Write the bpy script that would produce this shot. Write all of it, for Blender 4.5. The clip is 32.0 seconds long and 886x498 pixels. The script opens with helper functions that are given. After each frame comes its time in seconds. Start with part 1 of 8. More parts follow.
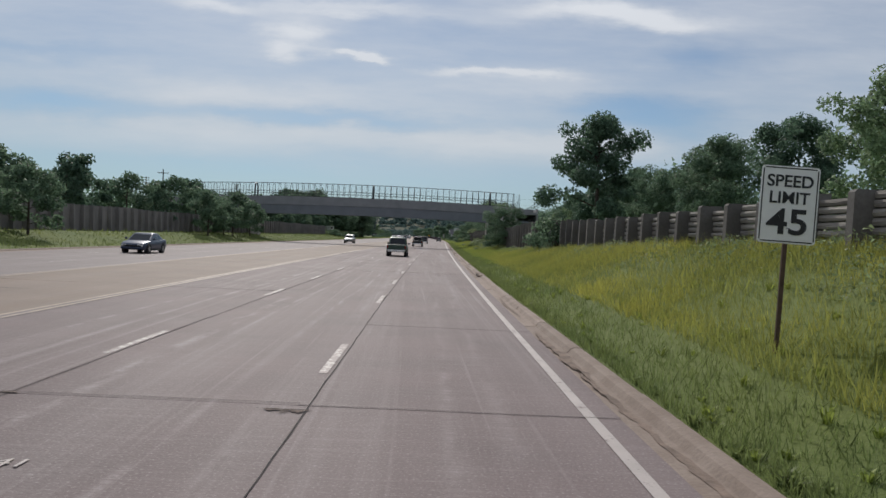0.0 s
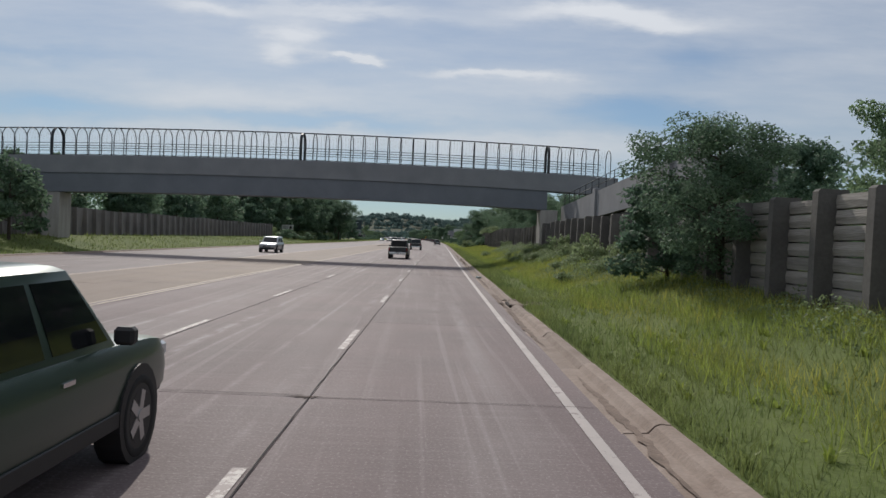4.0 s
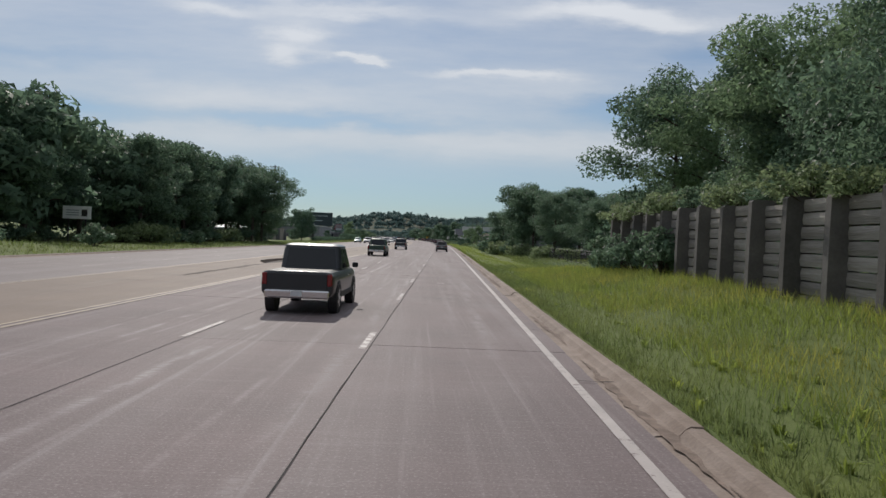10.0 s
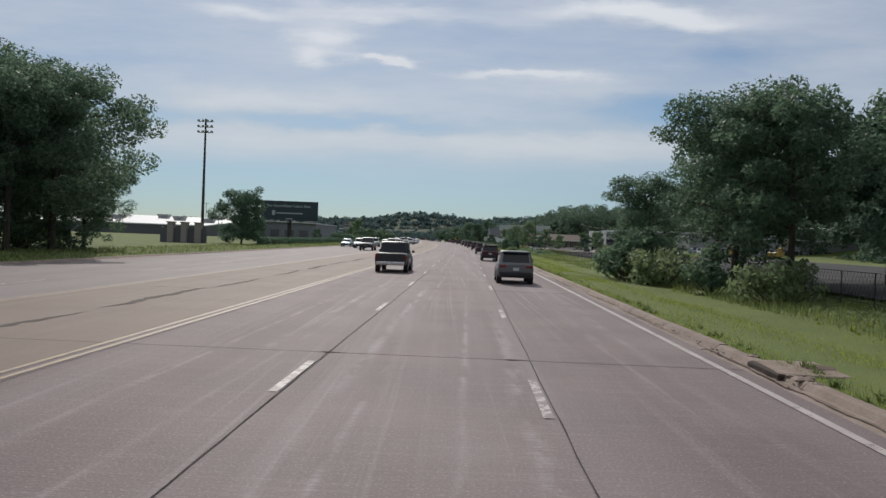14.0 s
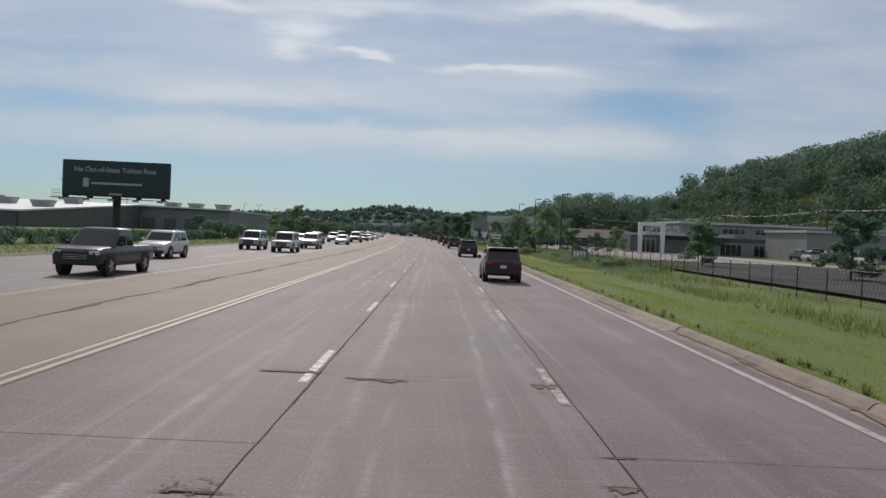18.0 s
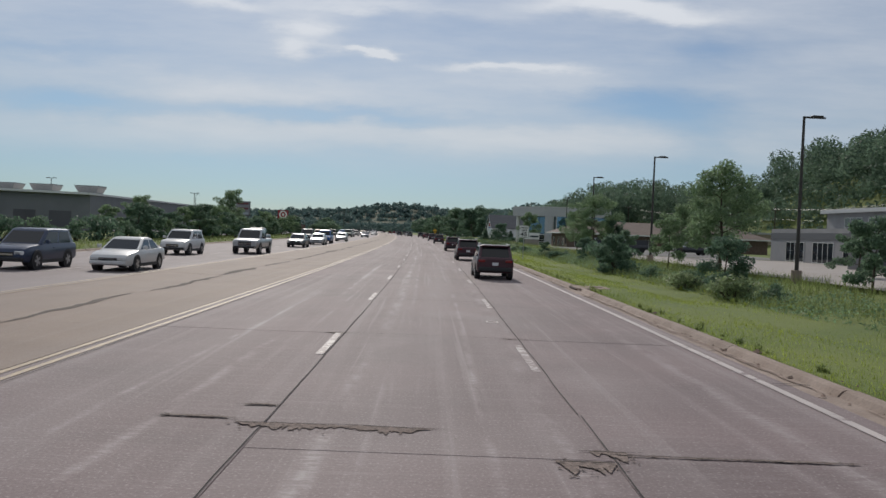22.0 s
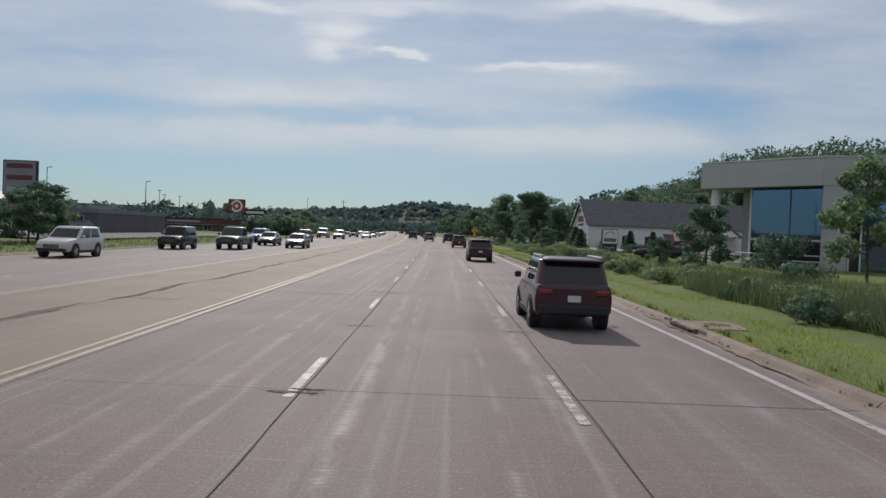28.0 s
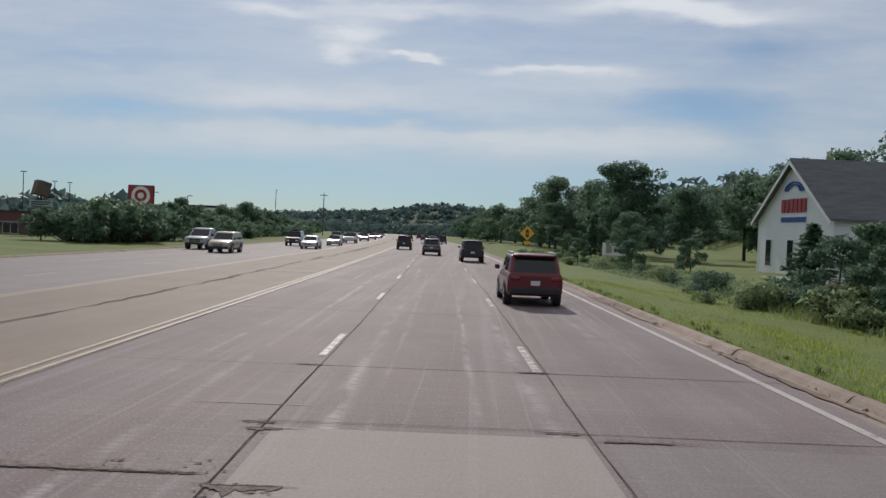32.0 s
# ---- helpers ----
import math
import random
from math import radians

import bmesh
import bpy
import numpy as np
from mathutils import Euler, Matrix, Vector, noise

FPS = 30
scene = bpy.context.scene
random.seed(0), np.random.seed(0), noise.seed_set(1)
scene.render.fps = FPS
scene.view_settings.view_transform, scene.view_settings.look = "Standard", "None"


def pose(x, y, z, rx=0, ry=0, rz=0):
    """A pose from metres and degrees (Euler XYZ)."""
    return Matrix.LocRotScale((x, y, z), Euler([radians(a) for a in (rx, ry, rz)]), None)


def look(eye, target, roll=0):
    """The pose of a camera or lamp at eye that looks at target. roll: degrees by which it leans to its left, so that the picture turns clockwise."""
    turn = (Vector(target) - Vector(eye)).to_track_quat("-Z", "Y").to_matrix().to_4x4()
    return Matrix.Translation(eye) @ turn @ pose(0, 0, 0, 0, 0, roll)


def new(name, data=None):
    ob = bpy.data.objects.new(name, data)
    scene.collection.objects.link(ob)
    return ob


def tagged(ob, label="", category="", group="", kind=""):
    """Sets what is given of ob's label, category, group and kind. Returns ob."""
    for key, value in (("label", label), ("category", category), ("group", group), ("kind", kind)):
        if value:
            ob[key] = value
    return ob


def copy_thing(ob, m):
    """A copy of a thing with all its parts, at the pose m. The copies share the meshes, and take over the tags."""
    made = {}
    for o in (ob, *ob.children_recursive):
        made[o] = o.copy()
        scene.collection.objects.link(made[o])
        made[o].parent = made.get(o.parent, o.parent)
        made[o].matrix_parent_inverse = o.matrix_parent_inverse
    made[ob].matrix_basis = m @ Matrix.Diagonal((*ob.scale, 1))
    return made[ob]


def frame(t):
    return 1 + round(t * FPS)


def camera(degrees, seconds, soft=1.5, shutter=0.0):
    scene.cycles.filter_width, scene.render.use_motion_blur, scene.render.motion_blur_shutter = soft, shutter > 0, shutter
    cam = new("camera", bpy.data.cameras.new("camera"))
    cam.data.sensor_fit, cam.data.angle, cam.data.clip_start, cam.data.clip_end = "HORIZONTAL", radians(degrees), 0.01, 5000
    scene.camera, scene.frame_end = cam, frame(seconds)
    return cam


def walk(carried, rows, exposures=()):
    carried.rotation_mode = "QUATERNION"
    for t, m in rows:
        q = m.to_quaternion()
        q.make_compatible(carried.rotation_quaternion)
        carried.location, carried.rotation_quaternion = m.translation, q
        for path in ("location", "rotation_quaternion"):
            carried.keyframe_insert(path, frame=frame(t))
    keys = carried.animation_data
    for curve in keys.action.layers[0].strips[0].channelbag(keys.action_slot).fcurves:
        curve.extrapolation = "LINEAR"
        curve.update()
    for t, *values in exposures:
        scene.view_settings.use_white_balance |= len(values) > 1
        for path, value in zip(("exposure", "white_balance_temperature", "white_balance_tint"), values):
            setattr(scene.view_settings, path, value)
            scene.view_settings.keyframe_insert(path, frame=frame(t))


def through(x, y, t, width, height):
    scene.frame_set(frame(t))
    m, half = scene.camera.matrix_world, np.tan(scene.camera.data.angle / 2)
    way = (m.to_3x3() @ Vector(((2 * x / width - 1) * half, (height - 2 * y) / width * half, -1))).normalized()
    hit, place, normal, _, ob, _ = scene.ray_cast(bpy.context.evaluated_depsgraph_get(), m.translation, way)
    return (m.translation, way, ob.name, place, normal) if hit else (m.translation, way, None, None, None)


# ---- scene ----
cam = camera(58.54, 32.0)
PATH = [
    (0, -0.012, -0.000, 2.196, 89.10, -2.69, -2.035),
    (0.5, 0.273, 9.330, 2.234, 89.15, -2.47, -2.153),
    (1, 0.507, 18.660, 2.243, 89.18, -2.28, -2.175),
    (1.5, 0.712, 28.003, 2.236, 89.16, -2.25, -2.143),
    (2, 0.913, 37.371, 2.223, 89.20, -2.29, -2.167),
    (2.5, 1.127, 46.773, 2.234, 89.21, -2.26, -2.174),
    (3, 1.361, 56.216, 2.237, 89.22, -2.24, -2.203),
    (3.5, 1.615, 65.705, 2.236, 89.24, -2.28, -2.228),
    (4, 1.883, 75.244, 2.231, 89.24, -2.38, -2.228),
    (4.5, 2.160, 84.832, 2.218, 89.20, -2.50, -2.185),
    (5, 2.440, 94.468, 2.187, 89.07, -2.49, -2.089),
    (5.5, 2.719, 104.146, 2.200, 89.18, -2.32, -2.148),
    (6, 3.013, 113.863, 2.198, 89.18, -2.56, -2.167),
    (6.5, 3.331, 123.629, 2.237, 89.21, -2.51, -2.027),
    (7, 3.663, 133.469, 2.219, 89.36, -2.60, -2.037),
    (7.5, 4.005, 143.404, 2.187, 89.33, -2.79, -1.961),
    (8, 4.352, 153.448, 2.201, 89.28, -2.66, -1.857),
    (8.5, 4.696, 163.615, 2.197, 89.23, -2.61, -1.740),
    (9, 5.032, 173.910, 2.189, 89.20, -2.64, -1.716),
    (9.5, 5.350, 184.339, 2.220, 89.24, -2.55, -1.883),
    (10, 5.641, 194.903, 2.218, 89.23, -2.27, -1.936),
    (10.5, 5.880, 205.602, 2.209, 89.30, -1.99, -1.751),
    (11, 6.041, 216.435, 2.185, 89.22, -2.04, -1.212),
    (11.5, 6.114, 227.396, 2.196, 89.18, -2.04, -0.476),
    (12, 6.115, 238.475, 2.197, 89.18, -2.14, -0.001),
    (12.5, 6.070, 249.646, 2.197, 89.33, -2.11, 0.207),
    (13, 6.023, 260.865, 2.206, 89.31, -2.16, 0.447),
    (13.5, 6.017, 272.068, 2.222, 89.30, -2.27, 0.313),
    (14, 6.078, 283.208, 2.221, 89.22, -2.22, 0.024),
    (14.5, 6.203, 294.253, 2.233, 89.21, -2.19, -0.147),
    (15, 6.385, 305.177, 2.243, 89.15, -2.13, -0.390),
    (15.5, 6.613, 315.965, 2.252, 89.07, -2.12, -0.664),
    (16, 6.873, 326.604, 2.260, 89.01, -2.20, -0.940),
    (16.5, 7.148, 337.090, 2.273, 88.98, -2.36, -1.199),
    (17, 7.427, 347.425, 2.295, 89.01, -2.56, -1.437),
    (17.5, 7.700, 357.625, 2.276, 88.92, -2.54, -1.527),
    (18, 7.974, 367.718, 2.267, 88.89, -2.52, -1.681),
    (18.5, 8.257, 377.746, 2.268, 88.81, -2.36, -1.820),
    (19, 8.547, 387.757, 2.286, 88.81, -2.25, -1.834),
    (19.5, 8.828, 397.806, 2.274, 88.77, -2.39, -1.794),
    (20, 9.077, 407.959, 2.294, 88.75, -2.49, -1.774),
    (20.5, 9.297, 418.248, 2.272, 88.77, -2.26, -1.773),
    (21, 9.498, 428.679, 2.259, 88.81, -2.18, -1.601),
    (21.5, 9.698, 439.235, 2.247, 88.78, -2.17, -1.377),
    (22, 9.900, 449.891, 2.255, 88.76, -2.32, -1.208),
    (22.5, 10.080, 460.620, 2.263, 88.77, -2.32, -1.154),
    (23, 10.212, 471.401, 2.267, 88.77, -2.25, -0.872),
    (23.5, 10.285, 482.212, 2.247, 88.82, -2.31, -0.607),
    (24, 10.312, 493.049, 2.293, 88.89, -2.35, -0.471),
    (24.5, 10.302, 503.897, 2.279, 88.78, -2.24, -0.375),
    (25, 10.268, 514.744, 2.297, 88.78, -2.25, -0.236),
    (25.5, 10.212, 525.580, 2.289, 88.71, -2.23, 0.109),
    (26, 10.130, 536.399, 2.274, 88.65, -2.15, 0.338),
    (26.5, 10.023, 547.194, 2.270, 88.62, -2.11, 0.493),
    (27, 9.891, 557.958, 2.273, 88.63, -2.13, 0.624),
    (27.5, 9.735, 568.680, 2.285, 88.65, -2.19, 0.784),
    (28, 9.562, 579.347, 2.248, 88.69, -2.23, 1.027),
    (28.5, 9.390, 589.940, 2.256, 88.73, -2.20, 1.118),
    (29, 9.210, 600.438, 2.270, 88.80, -2.25, 1.142),
    (29.5, 9.001, 610.835, 2.258, 88.88, -2.18, 1.389),
    (30, 8.765, 621.128, 2.251, 88.91, -2.28, 1.744),
    (30.5, 8.516, 631.325, 2.257, 88.92, -2.44, 1.845),
    (31, 8.265, 641.437, 2.262, 88.93, -2.48, 1.855),
    (31.5, 8.015, 651.476, 2.262, 88.90, -2.36, 1.882),
    (32, 7.768, 661.451, 2.268, 88.88, -2.31, 1.975),
]
# the camera brightens its picture while it passes under the bridge
EXPOSURES = ((0, 0.0), (6.35, 0.0), (6.7, 0.32), (7.0, 0.40), (7.2, 0.32), (7.5, 0.0), (7.8, 0.0), (32, 0.0))
walk(cam, [(r[0], pose(*r[1:])) for r in PATH], EXPOSURES)

# ---- world, sun, exposure ----
SUN_EL, SUN_AZ = 36.0, 10.5      # degrees above the horizon; degrees to the left of +y
world = bpy.data.worlds.new("world")
scene.world = world
world.use_nodes = True
wn, wl = world.node_tree.nodes, world.node_tree.links
wn.clear()


def wnode(kind, **props):
    n = wn.new(kind)
    for k, v in props.items():
        if k == "operation":
            n.operation = v
        elif k == "sky_type":
            n.sky_type = v
    return n


def wmath(op, a, b=None, c=None):
    n = wnode("ShaderNodeMath", operation=op)
    for i, v in enumerate((a, b, c)):
        if v is None:
            continue
        if isinstance(v, (int, float)):
            n.inputs[i].default_value = v
        else:
            wl.new(v, n.inputs[i])
    return n.outputs[0]


sky = wnode("ShaderNodeTexSky", sky_type="NISHITA")
sky.sun_disc = False
sky.sun_elevation, sky.sun_rotation = radians(SUN_EL), radians(-SUN_AZ)
sky.air_density, sky.dust_density, sky.ozone_density = 1.0, 0.2, 2.0
co = wnode("ShaderNodeTexCoord")
sep = wnode("ShaderNodeSeparateXYZ")
wl.new(co.outputs["Generated"], sep.inputs[0])
up = wmath("MAXIMUM", sep.outputs[2], 0.0)
depth = wmath("ADD", up, 0.10)
u = wmath("DIVIDE", sep.outputs[0], depth)
v = wmath("DIVIDE", sep.outputs[1], depth)


def cloud_layer(su, sv, off, detail, rough):
    comb = wnode("ShaderNodeCombineXYZ")
    wl.new(wmath("MULTIPLY", u, su), comb.inputs[0])
    wl.new(wmath("MULTIPLY_ADD", v, sv, off), comb.inputs[1])
    n = wnode("ShaderNodeTexNoise")
    n.inputs["Scale"].default_value = 1.0
    n.inputs["Detail"].default_value = detail
    n.inputs["Roughness"].default_value = rough
    n.inputs["Distortion"].default_value = 0.35
    wl.new(comb.outputs[0], n.inputs["Vector"])
    return n.outputs["Fac"]


bands = cloud_layer(0.34, 0.95, 3.7, 5.0, 0.46)
wisps = cloud_layer(1.5, 2.0, 9.1, 6.0, 0.52)
CLOUD_MARKS = (
    (-0.459, 0.15, 0.086, 0.0186, -0.26),
    (-0.115, 0.142, 0.164, 0.0093, -0.2),
    (0.277, 0.175, 0.086, 0.02, -0.24),
    (0.343, 0.24, 0.061, 0.02, -0.12),
    (-0.488, 0.205, 0.122, 0.0114, -0.12),
    (-0.296, 0.067, 0.3, 0.0157, -0.1),
    (0.345, 0.118, 0.043, 0.0429, -0.14),
    (0.065, 0.256, 0.186, 0.02, -0.05),
    (-0.161, 0.25, 0.034, 0.0143, 0.3),
    (-0.164, 0.224, 0.029, 0.0064, 0.22),
    (-0.083, 0.222, 0.024, 0.0036, 0.42),
    (0.099, 0.208, 0.068, 0.005, 0.3),
    (0.236, 0.293, 0.093, 0.0114, 0.34),
    (0.316, 0.281, 0.043, 0.0071, 0.18),
    (-0.099, 0.281, 0.107, 0.0071, 0.16),
    (-0.275, 0.276, 0.05, 0.0071, 0.16),
    (-0.236, 0.165, 0.236, 0.0157, 0.14),
    (0.021, 0.119, 0.343, 0.0172, 0.18),
    (-0.374, 0.106, 0.186, 0.02, 0.12),
    (0.175, 0.193, 0.143, 0.01, 0.1),
)
# ahead, the streaks and gaps of this day's thin clouds: sideways and upward slope, their half sizes, more or less cloud
ahead_y = wmath("MAXIMUM", sep.outputs[1], 0.05)
fu, fv = wmath("DIVIDE", sep.outputs[0], ahead_y), wmath("DIVIDE", sep.outputs[2], ahead_y)


def drift_noise(su, sv, off, detail, rough):
    comb = wnode("ShaderNodeCombineXYZ")
    wl.new(wmath("MULTIPLY", fu, su), comb.inputs[0])
    wl.new(wmath("MULTIPLY_ADD", fv, sv, off), comb.inputs[1])
    n = wnode("ShaderNodeTexNoise")
    n.inputs["Scale"].default_value, n.inputs["Detail"].default_value, n.inputs["Roughness"].default_value = 1.0, detail, rough
    wl.new(comb.outputs[0], n.inputs["Vector"])
    return n.outputs["Fac"]


fray_u = wmath("MULTIPLY_ADD", wmath("SUBTRACT", drift_noise(9, 26, 2.3, 5, 0.6), 0.5), 0.11, fu)
fray_v = wmath("MULTIPLY_ADD", wmath("SUBTRACT", drift_noise(7, 22, 7.7, 5, 0.6), 0.5), 0.05, fv)
fibre = drift_noise(6, 34, 4.4, 6, 0.6)
marks = None
for cu_, cv_, hu, hv, gain in CLOUD_MARKS:
    q = wmath("ADD", wmath("POWER", wmath("ABSOLUTE", wmath("DIVIDE", wmath("SUBTRACT", fray_u, cu_), hu)), 2.0), wmath("POWER", wmath("ABSOLUTE", wmath("DIVIDE", wmath("SUBTRACT", fray_v, cv_), hv)), 2.0))
    g = wmath("MULTIPLY", wmath("POWER", 2.718, wmath("MULTIPLY", q, -0.8)), gain)
    marks = g if marks is None else wmath("ADD", marks, g)
front = wnode("ShaderNodeMapRange")
front.interpolation_type = "SMOOTHSTEP"
front.inputs[1].default_value, front.inputs[2].default_value, front.inputs[4].default_value = 0.3, 0.8, 0.85
wl.new(sep.outputs[1], front.inputs[0])
plan = wmath("ADD", wmath("ADD", marks, 0.50), wmath("MULTIPLY", wmath("SUBTRACT", fibre, 0.5), 0.22))
back_dens = wmath("ADD", wmath("MULTIPLY", bands, 0.75), wmath("MULTIPLY", wisps, 0.25))
dens = wmath("ADD", back_dens, wmath("MULTIPLY", wmath("SUBTRACT", plan, back_dens), front.outputs[0]))
cover = wnode("ShaderNodeMapRange")
cover.interpolation_type = "SMOOTHSTEP"
cover.inputs[1].default_value, cover.inputs[2].default_value = 0.22, 0.74
wl.new(dens, cover.inputs[0])
fade = wnode("ShaderNodeMapRange")
fade.interpolation_type = "SMOOTHSTEP"
fade.inputs[1].default_value, fade.inputs[2].default_value = 0.02, 0.13
wl.new(up, fade.inputs[0])
amount = wmath("MULTIPLY", wmath("MULTIPLY", cover.outputs[0], fade.outputs[0]), 0.82)
bright = wnode("ShaderNodeMapRange")
bright.inputs[1].default_value, bright.inputs[2].default_value = 0.05, 0.45
bright.inputs[3].default_value, bright.inputs[4].default_value = 0.56, 0.88
wl.new(up, bright.inputs[0])
thick = wnode("ShaderNodeMapRange")
thick.inputs[1].default_value, thick.inputs[2].default_value = 0.42, 0.70
thick.inputs[3].default_value, thick.inputs[4].default_value = 0.93, 1.16
wl.new(dens, thick.inputs[0])
bg_sky, bg_cloud = wnode("ShaderNodeBackground"), wnode("ShaderNodeBackground")
tone = wnode("ShaderNodeMix")
tone.data_type, tone.blend_type = "RGBA", "MULTIPLY"
tone.inputs[0].default_value = 1.0
low = wnode("ShaderNodeMapRange")
low.interpolation_type = "SMOOTHSTEP"
low.inputs[1].default_value, low.inputs[2].default_value = 0.0, 0.16
wl.new(up, low.inputs[0])
grade = wnode("ShaderNodeMix")
grade.data_type = "RGBA"
grade.inputs[6].default_value, grade.inputs[7].default_value = (0.55, 0.73, 1.0, 1), (0.84, 0.93, 1.03, 1)
wl.new(low.outputs[0], grade.inputs[0])
wl.new(grade.outputs[2], tone.inputs[7])
wl.new(sky.outputs[0], tone.inputs[6])
wl.new(tone.outputs[2], bg_sky.inputs[0])
bg_sky.inputs[1].default_value = 0.062
bg_cloud.inputs[0].default_value = (0.95, 0.965, 0.99, 1)
# clouds scatter forwards: brightest round the sun, dull away from it
ce = math.cos(radians(SUN_EL))
to_sun = Vector((-math.sin(radians(SUN_AZ)) * ce, math.cos(radians(SUN_AZ)) * ce, math.sin(radians(SUN_EL))))
toward = wnode("ShaderNodeVectorMath")
toward.operation = "DOT_PRODUCT"
wl.new(co.outputs["Generated"], toward.inputs[0])
toward.inputs[1].default_value = to_sun
glow = wnode("ShaderNodeMapRange")
glow.interpolation_type = "SMOOTHSTEP"
glow.inputs[1].default_value, glow.inputs[2].default_value = -0.1, 0.85
glow.inputs[3].default_value, glow.inputs[4].default_value = 0.92, 0.98
wl.new(toward.outputs["Value"], glow.inputs[0])
wl.new(wmath("MULTIPLY", wmath("MULTIPLY", bright.outputs[0], thick.outputs[0]), glow.outputs[0]), bg_cloud.inputs[1])
mixs = wnode("ShaderNodeMixShader")
wl.new(amount, mixs.inputs[0])
wl.new(bg_sky.outputs[0], mixs.inputs[1])
wl.new(bg_cloud.outputs[0], mixs.inputs[2])
wout = wnode("ShaderNodeOutputWorld")
wl.new(mixs.outputs[0], wout.inputs[0])

sun = new("sun", bpy.data.lights.new("sun", "SUN"))
sun.data.energy, sun.data.angle, sun.data.color = 2.5, radians(0.6), (1.0, 0.94, 0.86)
sun.matrix_world = look((0, 0, 80), Vector((0, 0, 80)) - to_sun)


# ---- materials ----
def mat(name, color, rough=0.8, var=0.15, scale=4.0, bump=0.0, fine=40.0, metal=0.0, spec=0.5, tint=None, stretch=None,
        by_object=0.0, by_island=0.0, coat=0.0, emit=None):
    """A surface with two sizes of mottling, optional relief, and a second colour for stains."""
    m = bpy.data.materials.new(name)
    m.use_nodes = True
    n, l = m.node_tree.nodes, m.node_tree.links
    b = n["Principled BSDF"]
    b.inputs["Roughness"].default_value = rough
    b.inputs["Metallic"].default_value = metal
    b.inputs["Specular IOR Level"].default_value = spec
    b.inputs["Coat Weight"].default_value = coat
    b.inputs["Coat Roughness"].default_value = 0.06
    tc = n.new("ShaderNodeTexCoord")
    vec = tc.outputs["Object"]
    if stretch:
        mp = n.new("ShaderNodeMapping")
        mp.inputs["Scale"].default_value = stretch
        l.new(vec, mp.inputs[0])
        vec = mp.outputs[0]
    big, small = n.new("ShaderNodeTexNoise"), n.new("ShaderNodeTexNoise")
    for node, sc, det in ((big, scale, 4), (small, fine, 3)):
        node.inputs["Scale"].default_value = sc
        node.inputs["Detail"].default_value = det
        l.new(vec, node.inputs["Vector"])
    ramp = n.new("ShaderNodeMapRange")
    ramp.inputs[1].default_value, ramp.inputs[2].default_value = 0.3, 0.7
    l.new(big.outputs["Fac"], ramp.inputs[0])
    mix = n.new("ShaderNodeMix")
    mix.data_type = "RGBA"
    other = tint or tuple(c * (1 - var * 1.6) for c in color)
    mix.inputs[6].default_value = (*color, 1)
    mix.inputs[7].default_value = (*other, 1)
    l.new(ramp.outputs[0], mix.inputs[0])
    hsv = n.new("ShaderNodeHueSaturation")
    l.new(mix.outputs[2], hsv.inputs["Color"])
    val = n.new("ShaderNodeMapRange")
    val.inputs[3].default_value, val.inputs[4].default_value = 1 - var, 1 + var
    l.new(small.outputs["Fac"], val.inputs[0])
    value = val.outputs[0]
    for amount, kind in ((by_object, "ShaderNodeObjectInfo"), (by_island, "ShaderNodeNewGeometry")):
        if amount:
            info = n.new(kind)
            r = n.new("ShaderNodeMapRange")
            r.inputs[3].default_value, r.inputs[4].default_value = 1 - amount, 1 + amount
            l.new(info.outputs["Random" if by_object and kind == "ShaderNodeObjectInfo" else "Random Per Island"], r.inputs[0])
            mu = n.new("ShaderNodeMath")
            mu.operation = "MULTIPLY"
            l.new(value, mu.inputs[0])
            l.new(r.outputs[0], mu.inputs[1])
            value = mu.outputs[0]
    l.new(value, hsv.inputs["Value"])
    l.new(hsv.outputs[0], b.inputs["Base Color"])
    if bump:
        bp = n.new("ShaderNodeBump")
        bp.inputs["Strength"].default_value = bump
        bp.inputs["Distance"].default_value = 0.02
        l.new(small.outputs["Fac"], bp.inputs["Height"])
        l.new(bp.outputs[0], b.inputs["Normal"])
    if emit:
        b.inputs["Emission Color"].default_value = (*emit[:3], 1)
        b.inputs["Emission Strength"].default_value = emit[3]
    return m


def leaf_mat(name, color, tint, patch=0.8, split=0.35, through=1.4, hue=0.492, sat=0.92, shine=0.3):
    m = mat(name, color, rough=0.55, var=0.25, scale=patch, fine=9.0, spec=shine, tint=tint, by_island=split)
    n, l = m.node_tree.nodes, m.node_tree.links
    b = n["Principled BSDF"]
    src = b.inputs["Base Color"].links[0].from_socket
    tr = n.new("ShaderNodeBsdfTranslucent")
    glow = n.new("ShaderNodeHueSaturation")
    glow.inputs["Hue"].default_value, glow.inputs["Saturation"].default_value, glow.inputs["Value"].default_value = hue, sat, through
    l.new(src, glow.inputs["Color"])
    l.new(glow.outputs[0], tr.inputs[0])
    mx = n.new("ShaderNodeMixShader")
    mx.inputs[0].default_value = 0.5
    l.new(b.outputs[0], mx.inputs[1])
    l.new(tr.outputs[0], mx.inputs[2])
    l.new(mx.outputs[0], n["Material Output"].inputs[0])
    return m


